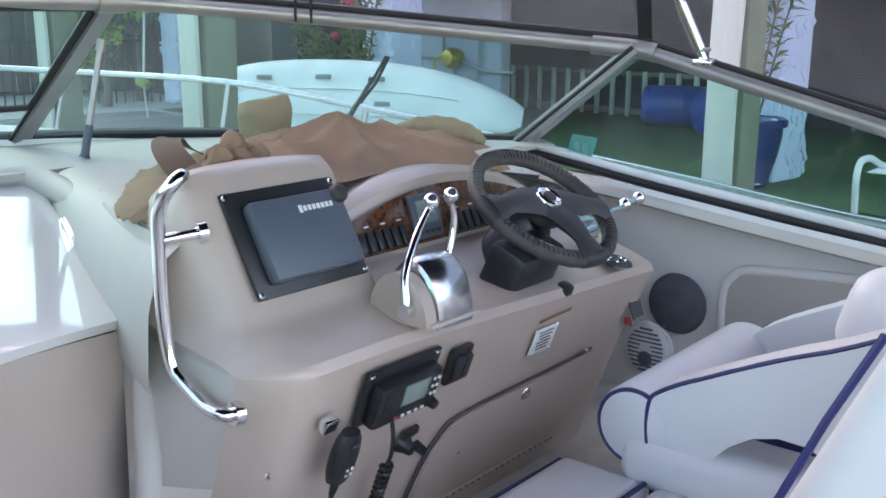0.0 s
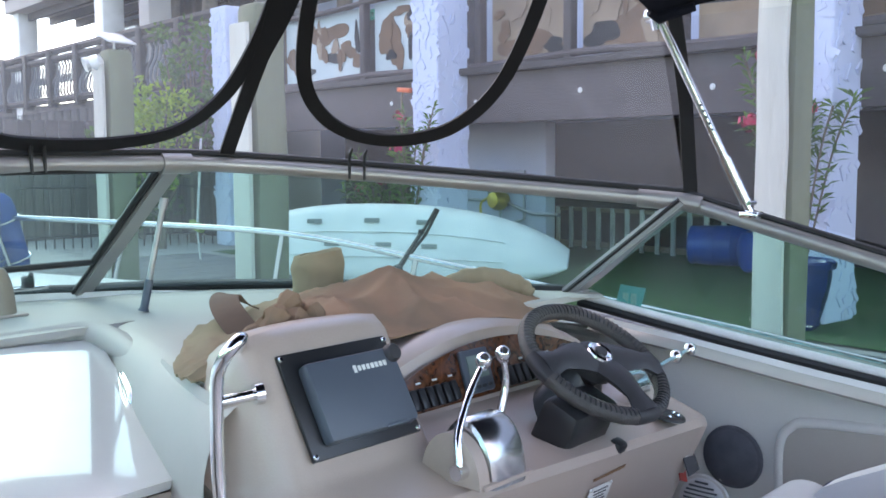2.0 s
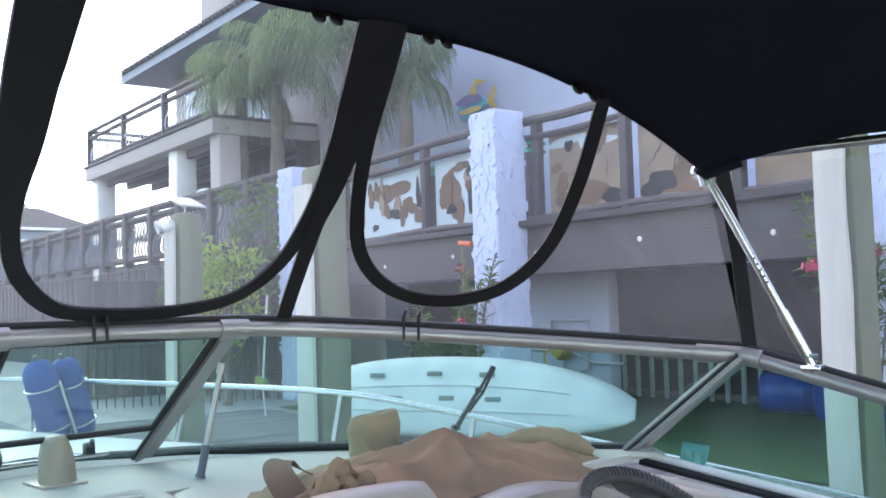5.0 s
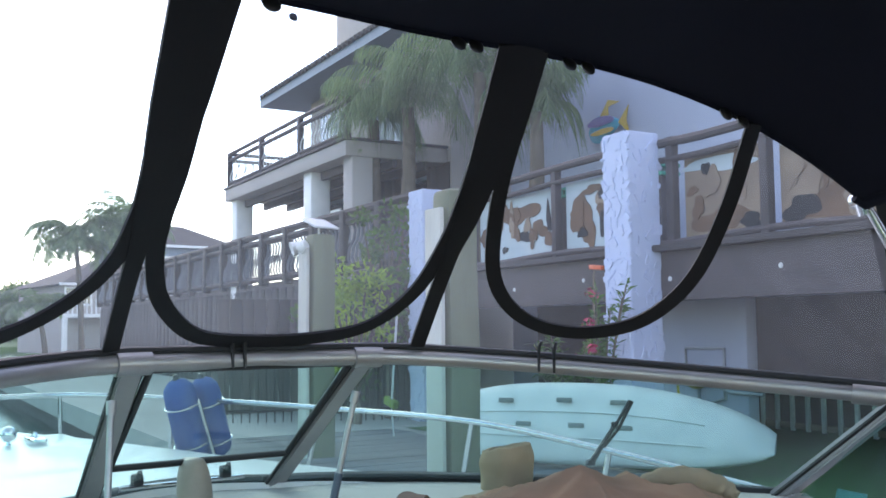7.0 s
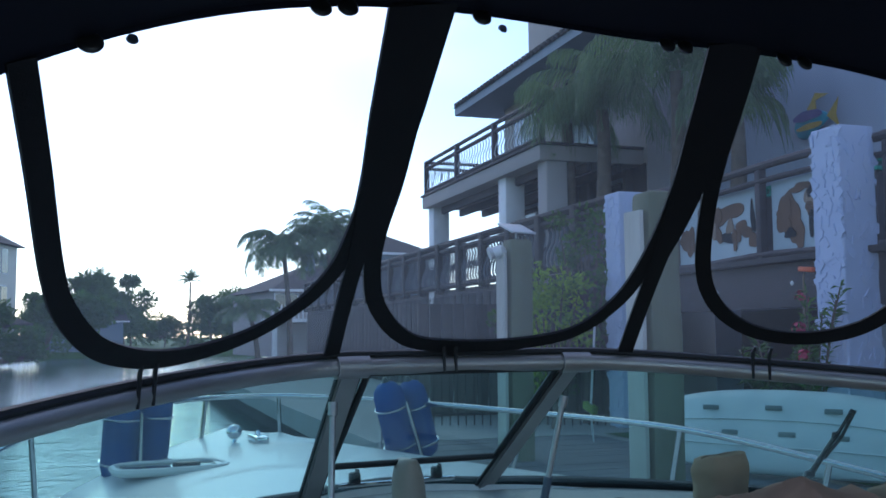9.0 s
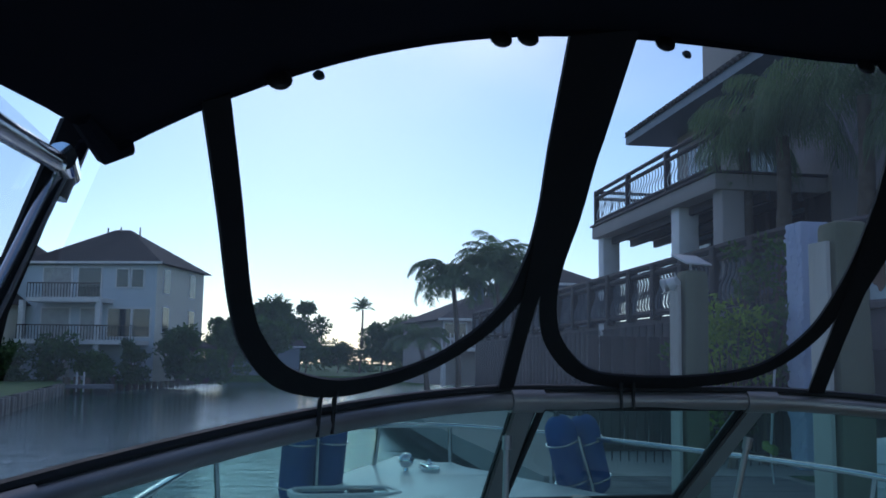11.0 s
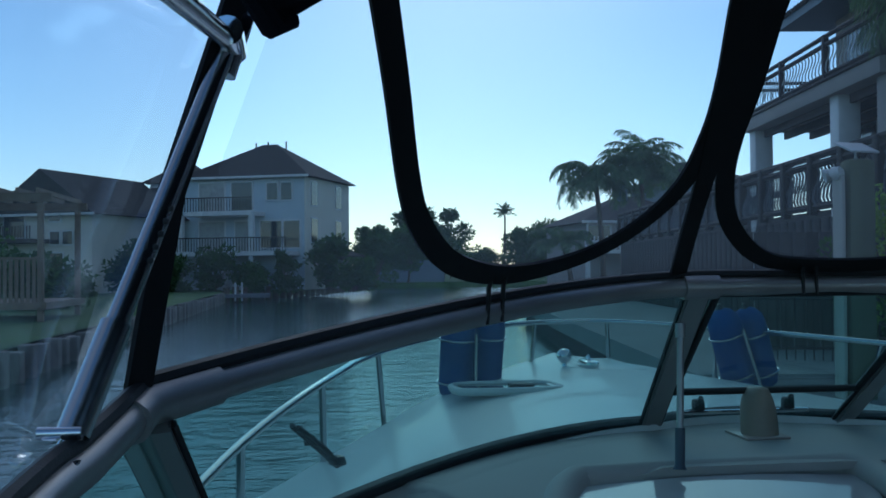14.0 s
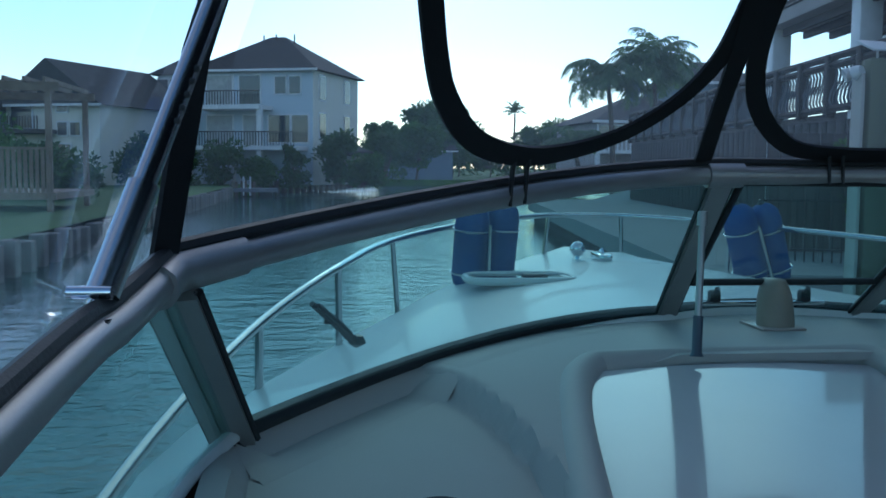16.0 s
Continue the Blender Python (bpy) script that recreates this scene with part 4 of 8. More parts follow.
for a0 in (-0.77, -0.225):
    bm = B()
    lathe(bm, [(0, 0.004), (0.008, 0.004), (0.010, 0), (0, -0.003)], 12, Matrix.Translation(on_screen(a0, 0.965, 0.012)) @ rotm(65, 0, 0).to_4x4())
    part("snap_stud", bm, "greyp", encl)

# ---- bow rail, fenders, foredeck fittings ----
rail = thing("bow_rail", "stainless steel bow rail on stanchions round the foredeck", "rail", (0, 3.5, 1.1))
rp = [(-1.67, 0.0, 1.06), (-1.67, 0.7, 1.075), (-1.66, 1.3, 1.14), (-1.59, 1.9, 1.215), (-1.45, 2.5, 1.305), (-1.25, 3.05, 1.385), (-1.03, 3.85, 1.405), (-0.66, 4.5, 1.43), (-0.3, 4.82, 1.45), (0, 4.9, 1.455)]
rp += [(-x, y, z) for x, y, z in rp[-2::-1]]
bm = B()
tube(bm, smoothline(rp, 8), 0.0125, 10)
part("rail_tube", bm, "steel", rail)
for s in (-1, 1):
    for x, y in ((1.66, 1.5), (1.455, 2.56), (1.245, 3.12), (1.0, 3.94), (0.62, 4.58), (0.2, 4.9)):
        near = min(smoothline(rp, 8), key=lambda p: (p.x - s * (x - 0.02)) ** 2 + (p.y - y + 0.06) ** 2)
        bm = B()
        b0 = Vector((s * x, y, deck_z(x, y) if y > 1.9 else 1.09))
        tube(bm, [b0, near], 0.0105, 8)
        lathe(bm, [(0, 0.012), (0.014, 0.012), (0.024, 0.004), (0.026, 0), (0, 0)], 12, Matrix.Translation(b0))
        part("stanchion", bm, "steel", rail)


def fender(x, y, z, tilt):
    bm = B()
    prof = [(0, -0.196), (0.036, -0.192), (0.062, -0.172), (0.072, -0.135), (0.074, 0.12), (0.067, 0.158), (0.045, 0.185), (0.02, 0.197), (0, 0.198)]
    t = thing("boat_fender", "blue cloth-covered boat fender standing in a bow rail rack", "fender", (x, y, z - 0.2), "bow fenders")
    mm = Matrix.Translation((x, y, z)) @ rotm(6, tilt, 0).to_4x4()
    lathe(bm, prof, 28, mm)
    part("cover", bm, "bluef", t)
    part("end_eye", lathe(B(), [(0, 0.222), (0.010, 0.218), (0.013, 0.205), (0.02, 0.196), (0, 0.194)], 12, mm), "blackp", t)
    for h in (0.07, -0.12):
        bm = B()
        tube(bm, [mm @ Vector((0.079 * math.cos(k * math.pi / 10), 0.079 * math.sin(k * math.pi / 10), h)) for k in range(20)], 0.005, 6, True)
        part("rack_hoop", bm, "steel", t, "steel rack hoop")
    return t


for xa, xb, tilt in ((-0.652, -0.505, 3), (0.605, 0.755, -17)):
    fender(xa, 4.36, 1.345, tilt)
    fender(xb, 4.43, 1.345, tilt)
    bm = B()
    q = 0.5 * (xa + xb)
    tube(bm, [(q + (0.05 if tilt < 0 else 0), 4.30, 1.15), (q - (0.05 if tilt < 0 else 0), 4.28, 1.44)], 0.008, 8)
    part("rack_upright", bm, "steel", rail)

dh = thing("deck_hatch", "low smoked deck hatch with white frame on the foredeck", "hatch", (-0.5, 3.93, 1.2))
zz = deck_z(0.5, 3.93) + 0.03
bm = B()
tube(bm, [(-0.52 + 0.21 * math.copysign(abs(math.cos(t)) ** 0.5, math.cos(t)), 3.93 + 0.12 * math.copysign(abs(math.sin(t)) ** 0.5, math.sin(t)), zz + 0.012) for t in np.linspace(0, 2 * math.pi, 41)[:-1]], 0.016, 8, True)
part("hatch_frame", bm, "gel", dh)
bm = B()
box(bm, (-0.52, 3.93, zz + 0.012), (0.36, 0.19, 0.014), None, 0.005)
part("smoked_lid", bm, "win", dh, "dark smoked lid")
bm = B()
box(bm, (-0.46, 3.92, zz + 0.024), (0.10, 0.05, 0.014), None, 0.005)
part("hatch_latch", bm, "darkg", dh)

pul = thing("anchor_pulpit", "white bow pulpit with anchor roller at the stem", "pulpit", (0.05, 4.8, 1.2))
bm = B()
box(bm, (0.08, 4.62, 1.255), (0.26, 0.55, 0.03), None, 0.012)
part("platform", bm, "gel", pul)
bm = B()
box(bm, (-0.02, 4.5, 1.285), (0.06, 0.16, 0.03), None, 0.008)
tube(bm, [(-0.03, 4.42, 1.28), (-0.03, 4.47, 1.32), (-0.03, 4.54, 1.285)], 0.008, 8)
part("cleat", bm, "chrome", pul, "chrome cleat")
bl = thing("search_light", "round chrome bow light on a short stem", "light", (-0.12, 4.55, 1.22))
bm = B()
lathe(bm, [(0, 0.035), (0.02, 0.03), (0.034, 0.012), (0.036, 0), (0.034, -0.012), (0.02, -0.03), (0, -0.035)], 18, Matrix.Translation((-0.12, 4.55, 1.315)))
part("globe", bm, "chrome", bl)
bm = B()
tube(bm, [(-0.12, 4.55, 1.22), (-0.12, 4.55, 1.29)], [0.02, 0.009], 10)
part("stem", bm, "chrome", bl)


def wiper(a, b, label):
    w = thing("windscreen_wiper", label, "wiper", a, "windscreen wipers")
    a, b = Vector(a), Vector(b)
    bm = B()
    tube(bm, [a, lerp(a, b, 0.6)], [0.011, 0.007], 8)
    part("arm", bm, "blackp", w)
    bm = B()
    for off in (Vector((0, 0, 0)), Vector((0.012, 0, -0.004))):
        tube(bm, [lerp(a, b, 0.28) + off, lerp(a, b, 0.6) + off * 1.6 + Vector((0, -0.006, 0)), b + off], 0.006, 6)
    box(bm, lerp(a, b, 0.62), (0.025, 0.014, 0.02), None, 0.004)
    part("blade", bm, "rubber", w)
    bm = B()
    lathe(bm, [(0, 0.02), (0.014, 0.016), (0.02, 0), (0, -0.01)], 12, Matrix.Translation(a))
    part("spindle_cap", bm, "blackp", w)


wiper((1.25, 2.40, 1.285), (1.325, 2.28, 1.505), "black windscreen wiper raised on the starboard pane")
wiper((-1.227, 2.20, 1.310), (-1.321, 2.08, 1.412), "black windscreen wiper resting on the port pane")

# ventilator cowl on the dash
cw = thing("vent_cowl", "beige plastic ventilator cowl on the dash top", "vent", (-0.03, 2.72, 1.245))
bm = B()
rows = []
for k in range(9):
    f = k / 8
    h = 0.135 * (1 - f ** 2.6) ** 0.6
    rows.append([(-0.035 + (0.052 * math.sqrt(max(0.0, 1 - f ** 3 * 0.75))) * math.cos(t), 2.80 - 0.16 * (1 - f) * 0.5 + 0.05 * math.sin(t) - 0.06 * f, 1.245 + 0.135 * f) for t in np.linspace(0, 2 * math.pi, 25)])
rows.append([(-0.035, 2.70, 1.245 + 0.142)] * 25)
sheet(bm, rows)
part("hood", bm, mat("beige_plastic", (0.33, 0.27, 0.21), 0.5, 0, (0.28, 0.23, 0.18), 8, 0.1, 200), cw)
bm = B()
box(bm, (-0.035, 2.74, 1.249), (0.13, 0.15, 0.008), None, 0.003)
part("flange", bm, "console", cw)

# ---- land and water ----
SH = pose(0, 0, 0, 0, 0, -7.5)      # shore frame: x away from the canal, y along the dock


def flat(name, pts, z, material, label, category="", depth=0.0, m=None, parent=None):
    bm = B()
    if depth:
        prism(bm, [(x, y, z) for x, y in pts], (0, 0, 0), (0, 0, -depth))
    else:
        bm.faces.new([bm.verts.new((x, y, z)) for x, y in pts])
    o = part(name, bm, material, parent, smooth=False, m=m)
    return tagged(o, label, category, kind="structure") if parent is None else o


flat("ground", [(-3000, -3000), (3000, -3000), (3000, 3000), (-3000, 3000)], -1.6, "bed", "muddy canal bed and land beyond to the horizon", "ground")
flat("water", [(-60, -60), (160, -60), (160, 190), (-60, 190)], WATER, "water", "dark green rippled canal water", "water")
flat("bank_port", [(-6.8, -60), (-6.8, 61), (-3.5, 84), (5, 106), (70, 120), (170, 130), (1500, 900), (-1500, 1500), (-1500, -60)], 0.30, "grass", "grassy canal bank with lawn", "ground", 2.2)
flat("dock_ground", [(4.6, -30), (1500, -30), (1500, 60), (9.5, 60), (4.6, 40)], DOCK - 0.004, "concrete", "pale concrete quay behind the dock", "ground", 2.0, SH)
quay = flat("pavement", [(1.75, 11.6), (4.6, 11.6), (4.6, 40), (1.75, 38)], DOCK, "concrete", "pale concrete quay slab along the canal", "pavement", 0.35, SH)
flat("quay_wall", [(2.0, 11.7), (4.5, 11.7), (4.5, 38), (2.0, 38)], DOCK - 0.36, "darkwall", "quay wall below the slab, its shadow put into the colour", "wall", 1.6, SH)
flat("turf", [(4.78, -2), (9.0, -2), (9.0, 11.5), (4.78, 11.5)], DOCK + 0.012, "turf", "green artificial turf under the raised deck", "turf", 0.0, SH)
dock = thing("dock", "grey weathered plank dock beside the boat", "dock", (2.2, 3, DOCK), kind="structure")
bm = B()
for v in (2.0, 3.2, 4.4):
    box(bm, (v, 3.2, DOCK - 0.14), (0.1, 17, 0.18))
part("joists", bm, "beamw", dock, m=SH)
mesh = None
for k in range(118):
    u = -5.2 + k * 0.142
    if mesh is None:
        bm = B()
        box(bm, (0, 0, 0), (2.75, 0.132, 0.04), None, 0.005)
        o = part("plank", bm, "plank", dock, smooth=False)
        mesh = o.data
    else:
        o = new("plank", mesh)
        o.parent = dock
        o.matrix_parent_inverse = dock.matrix_basis.inverted()
    o.matrix_basis = SH @ pose(3.27 + random.uniform(-0.015, 0.015), u, DOCK - 0.018 + random.uniform(-0.003, 0.003), 0, 0, random.uniform(-0.2, 0.2))


def S(v, u, z):
    return SH @ Vector((v, u, z))


def pile(v, u, top, w, label, face=None):
    t = thing("dock_pile", label, "pile", tuple(S(v, u, DOCK)), "dock piles")
    bm = B()
    box(bm, (v, u, (top - 1.2) / 2), (w, w, top + 1.2), None, w * 0.18)
    bmesh.ops.subdivide_edges(bm, edges=[e for e in bm.edges if abs(e.verts[0].co.z - e.verts[1].co.z) > 1], cuts=14)
    for q in bm.verts:
        n = noise.noise(Vector((u, q.co.z * 1.3, v)))
        q.co.x += n * 0.012
        q.co.y += noise.noise(Vector((q.co.z * 1.1, u * 3, v))) * 0.012
    part("pile_shaft", bm, "pileg", t, m=SH)
    bm = B()
    zz = [*np.linspace(-0.2, top - 0.15, 22)]
    rows = []
    for z in zz:
        wob = noise.noise(Vector((v * 7, u, z * 2.2))) * 0.02
        rows.append([(v - w * 0.5 - 0.035, u + w * 0.5 - 0.02 + wob * 0.5, z), (v - w * 0.5 - 0.042, u + w * 0.1 + wob, z), (v - w * 0.5 - 0.03, u - w * 0.42 + wob, z)])
    sheet(bm, rows, 0.03)
    part("whitewashed_board", bm, "pilew", t, "peeling whitewashed board", m=SH)
    return t


pile(3.62, 2.62, 4.4, 0.20, "tall square dock pile with green algae and whitewashed board")
pile(2.55, 6.25, 2.8, 0.27, "square dock pile with peeling whitewashed board")
p0 = pile(2.75, 9.45, 2.75, 0.26, "dock pile topped by floodlights and a small solar panel")
bm = B()
box(bm, (2.72, 9.38, 2.86), (0.34, 0.26, 0.02), rotm(25, 0, 20), 0.004)
tube(bm, [(2.72, 9.4, 2.72), (2.72, 9.4, 2.86)], 0.012, 8)
part("solar_panel", bm, "white", p0, "small white solar panel", m=SH)
for du in (-0.13, 0.1):
    bm = B()
    lathe(bm, [(0, 0.05), (0.05, 0.045), (0.075, -0.03), (0.07, -0.04), (0, -0.02)], 14, Matrix.Translation((2.55, 9.55 + du, 2.62)) @ rotm(70, 0, 60 + du * 200).to_4x4())
    part("floodlight", bm, "white", p0, "white floodlight head", m=SH)

# ---- the house beside the dock: stucco pillars, raised deck, blue wall ----
house = thing("dock_house", "pale blue plaster house with raised timber deck on stucco pillars", "house", tuple(S(7, 8, DOCK)))
bm = B()
prism(bm, [(9.2, -6, DOCK), (9.2, 15.6, DOCK), (9.2, 15.6, 8.6), (9.2, -6, 8.6)], (0, 0, 0), (0.25, 0, 0))
part("wall", bm, "stuccow", house, smooth=False, m=SH)
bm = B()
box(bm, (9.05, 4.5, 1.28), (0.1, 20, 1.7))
part("lower_wall", bm, "darkwall", house, "dark brown lower wall, the deck's shade put into its colour", m=SH)
bm = B()
box(bm, (7.0, 8.7, 1.25), (0.16, 2.3, 1.6), None, 0.01)
part("meter_wall", bm, "stuccow", house, "pale blue service wall", m=SH)
bm = B()
box(bm, (7.5, 4.2, 2.56), (3.6, 18.0, 0.06))
part("deck_floor", bm, "beamw", house, "dark timber deck", m=SH)
for v in (6.3, 7.2, 8.1):
    bm = B()
    box(bm, (v, 4.2, 2.44), (0.06, 18, 0.18))
    part("joist", bm, "beamw", house, m=SH)
bm = B()
box(bm, (5.86, 4.2, 2.27), (0.09, 18.2, 0.5), None, 0.008)
part("fascia_beam", bm, "beamw", house, "heavy dark brown fascia beam", m=SH)
bm = B()
box(bm, (5.80, 4.2, 2.545), (0.16, 18.2, 0.05), None, 0.006)
part("nosing", bm, "beamw", house, m=SH)
for k in range(9):
    bm = B()
    lathe(bm, [(0, 0.012), (0.022, 0.01), (0.028, 0), (0, 0)], 10, Matrix.Translation((5.812, -1.2 + k * 1.45, 2.24 + 0.05 * (k % 2))) @ rotm(0, -90, 0).to_4x4())
    part("bolt_head", bm, "white", house, "round pale bolt head", m=SH)


def stucco_pillar(v, u, top, w):
    """A square pillar under rough trowelled stucco: overlapping flat dabs stand out of the skin."""
    bm = B()
    box(bm, (v, u, (DOCK + top) / 2), (w, w, top - DOCK), None, 0.02)
    rnd = random.Random(int(u * 100))
    for n in range(330):
        side = rnd.randrange(3)
        h, s = rnd.uniform(DOCK, top - 0.04), rnd.uniform(-w / 2, w / 2)
        L, Wd, th = rnd.uniform(0.05, 0.13), rnd.uniform(0.025, 0.06), rnd.uniform(0.006, 0.014)
        if side == 0:
            c, r = (v - w / 2, u + s, h), rotm(rnd.uniform(-50, 50), 0, rnd.uniform(-8, 8))
            box(bm, c, (th * 2, Wd, L), r)
        elif side == 1:
            box(bm, (v + s, u - w / 2, h), (Wd, th * 2, L), rotm(0, rnd.uniform(-50, 50), rnd.uniform(-8, 8)))
        else:
            box(bm, (v - w / 2, u + s, h), (th * 1.6, L, Wd), rotm(rnd.uniform(-30, 30), 0, rnd.uniform(-8, 8)))
    return part("stucco_pillar", bm, "stucco", house, "pale blue rough stucco pillar", smooth=False, m=SH)


for u, top in ((3.55, 4.6), (7.85, 3.78), (12.35, 3.75)):
    stucco_pillar(5.62, u, top, 0.42)
# deck railing: posts, crooked round rails, mural and clear wind screens
for u in (-3.5, -1.2, 1.1, 4.95, 6.24, 7.5, 9.55, 11.5):
    bm = B()
    box(bm, (5.88, u, 3.12), (0.10, 0.10, 1.2), None, 0.012)
    part("rail_post", bm, "beamw", house, m=SH)
for za, r in ((3.68, 0.05), (3.50, 0.035), (2.63, 0.035)):
    bm = B()
    pts = [(5.86 + 0.012 * math.sin(u * 3), u, za + 0.02 * math.sin(u * 1.9 + za)) for u in np.linspace(-5, 12.4, 40)]
    tube(bm, pts, r, 8)
    part("hand_rail", bm, "beamw", house, m=SH)


def blot(bm, cu, cz, ru, rz, seed, v, n=13, k=0.35):
    rnd = random.Random(seed)
    ph = [rnd.uniform(0, 6.28) for _ in range(3)]
    poly = []
    for i in range(n * 2):
        t = math.pi * i / n
        q = 1 + k * (0.6 * math.sin(2 * t + ph[0]) + 0.4 * math.sin(3 * t + ph[1]) + 0.25 * math.sin(5 * t + ph[2]))
        poly.append((v, cu + ru * q * math.cos(t), cz + rz * q * math.sin(t)))
    prism(bm, poly, (0, 0, 0), (-0.004, 0, 0))


def mural(u0, u1, base, blots, label, extra=0):
    rnd = random.Random(int(u0 * 100))
    for _ in range(extra):
        blots = blots + [(rnd.choice(("mbrown", "mbrown", "mdark", "mtan", "mbrown")), rnd.uniform(u0 + 0.15, u1 - 0.15), rnd.uniform(2.75, 3.35), rnd.uniform(0.03, 0.13), rnd.uniform(0.04, 0.15))]
    t = thing("mural_panel", label, "mural", tuple(S(5.95, (u0 + u1) / 2, 2.6)), "deck wind screens")
    bm = B()
    box(bm, (5.955, (u0 + u1) / 2, 3.06), (0.012, u1 - u0 - 0.12, 0.84))
    part("cloth", bm, base, t, m=SH)
    for i, (mt, cu, cz, ru, rz) in enumerate(blots):
        bm = B()
        blot(bm, cu, cz, ru, rz, i * 7 + int(u0 * 10), 5.944 - 0.0006 * i)
        part("painted_patch", bm, mt, t, smooth=False, m=SH)


mural(9.6, 11.5, "mural", [("mbrown", 10.45, 3.22, 0.40, 0.13), ("mbrown", 10.0, 3.0, 0.16, 0.10), ("mdark", 10.35, 2.92, 0.22, 0.06), ("mbrown", 11.2, 2.95, 0.13, 0.22), ("mdark", 9.8, 3.12, 0.05, 0.18), ("mdark", 10.8, 2.78, 0.06, 0.05)], "pale mural screen with brown and dark painted patches", 12)
mural(8.05, 9.5, "mural", [("mbrown", 9.15, 3.10, 0.17, 0.26), ("mbrown", 9.0, 2.86, 0.12, 0.2), ("mbrown", 8.62, 3.22, 0.10, 0.14), ("mdark", 8.75, 2.95, 0.04, 0.16), ("mbrown", 8.45, 2.95, 0.05, 0.2), ("mdark", 8.25, 3.12, 0.07, 0.2), ("mbrown", 8.9, 3.36, 0.2, 0.05), ("mdark", 8.38, 2.8, 0.05, 0.08)], "pale mural screen with brown and dark painted shapes", 14)
mural(6.3, 7.45, "mtan", [("mbrown", 6.9, 2.8, 0.35, 0.12), ("mural", 6.9, 3.36, 0.5, 0.07), ("mdark", 6.5, 2.75, 0.15, 0.07)], "sandy brown mural screen with a painted skyline", 8)
mural(5.0, 6.2, "mtan", [("mbrown", 5.5, 2.85, 0.4, 0.18), ("mural", 5.6, 3.4, 0.5, 0.06), ("mdark", 5.9, 2.8, 0.2, 0.12)], "sandy brown mural screen with dark hills", 8)
mural(1.2, 4.9, "mtan", [("mbrown", 3.0, 2.9, 1.0, 0.2), ("mdark", 2.0, 2.8, 0.4, 0.12)], "sandy brown mural screen in shade")

# painted metal fish on the upper wall
fish = thing("wall_fish", "turquoise and yellow metal fish ornament on the blue wall", "ornament", tuple(S(9.15, 12.6, 5.05)))
bm = B()
rows = []
for k in range(17):
    f = k / 16
    h = 0.24 * math.sin(math.pi * f ** 0.75) ** 0.8 * (1 - 0.25 * f) + 0.015
    rows.append([(9.12 - 0.05 * math.cos(t) * math.sin(math.pi * f), 13.05 - 0.85 * f, 5.03 + 0.05 * f + h * math.sin(t)) for t in np.linspace(-math.pi / 2, math.pi / 2, 9)])
sheet(bm, rows)
part("body", bm, "fisha", fish, m=SH)
bm = B()
blot(bm, 12.65, 5.16, 0.32, 0.09, 3, 9.06, k=0.15)
part("back_stripe", bm, "fishc", fish, "violet back stripe", m=SH)
bm = B()
for poly in ([(12.25, 5.08), (11.98, 5.32), (12.05, 5.08), (11.98, 4.86)], [(12.75, 5.22), (12.5, 5.50), (12.2, 5.42), (12.5, 5.38), (12.5, 5.2)], [(12.7, 4.85), (12.5, 4.66), (12.5, 4.9)]):
    prism(bm, [(9.1, a, b) for a, b in poly], (0, 0, 0), (0.012, 0, 0))
part("fins", bm, "fishb", fish, "yellow fins", m=SH)
bm = B()
blot(bm, 12.6, 4.98, 0.3, 0.05, 9, 9.055, k=0.1)
part("belly_stripe", bm, "fishb", fish, m=SH)
for v, u, z in ((8.2, 10.4, 3.86), (8.6, 13.1, 3.9)):
    t = thing("plastic_bin", "green plastic crate on the deck rail ledge", "crate", tuple(S(v, u, z)))
    bm = B()
    for s in (0, 1):
        box(bm, (v, u, z + 0.12 * s), (0.35, 0.7, 0.05), None, 0.01)
    for k in range(7):
        box(bm, (v - 0.17, u - 0.3 + 0.1 * k, z + 0.06), (0.02, 0.03, 0.1))
    part("crate", bm, "greenp", t, m=SH)
    bm = B()
    box(bm, (v, u, (2.59 + z) / 2 - 0.01), (0.3, 0.6, z - 2.59 - 0.03), None, 0.01)
    part("stand", bm, "beamw", t, m=SH)

# things under the deck
ky = thing("kayak", "white sit-on-top kayak lying on its side on the dock", "kayak", tuple(S(4.7, 7.2, DOCK)))
KA, KB = Vector((3.60, 8.45, 0)), Vector((5.5, 5.9, 0))
kd = (KB - KA).normalized()
kn = Vector((kd.y, -kd.x, 0))
kn = kn if kn.x < 0 else -kn
KL = (KB - KA).length


def kpt(f, s, out):
    """A point of the kayak's hull: f along, s across (0 bottom edge, 1 top edge), out towards the canal."""
    w = 0.74 * (max(0.0, 1 - abs((f - 0.42) / (0.60 if f > 0.42 else 0.46)) ** 2.6)) ** 0.62
    mid = 0.41 - 0.13 * max(0, (f - 0.42) / 0.58) ** 2
    z = DOCK + mid + (s - 0.5) * w
    lean = 0.22 * (s - 0.5)
    return KA + kd * (KL * f) + kn * (out - lean) + Vector((0, 0, z))


bm = B()
rows = []
for i in range(41):
    f = i / 40
    w = 0.74 * (max(0.0, 1 - abs((f - 0.42) / (0.60 if f > 0.42 else 0.46)) ** 2.6)) ** 0.62
    ring = []
    for k in range(24):
        t = 2 * math.pi * k / 24
        s = 0.5 + 0.5 * math.copysign(abs(math.cos(t)) ** 0.7, math.cos(t))
        ridge = 0.012 * math.cos(s * 4 * math.pi) * (1 if math.sin(t) > 0.3 else 0)
        ring.append(kpt(f, s, (0.17 * math.sin(t) * min(1, w / 0.4) + ridge * min(1, w / 0.5))))
    ring.append(ring[0])
    rows.append(ring)
sheet(bm, rows)
bmesh.ops.remove_doubles(bm, verts=bm.verts, dist=0.0005)
part("hull", bm, "kayak", ky, m=SH)
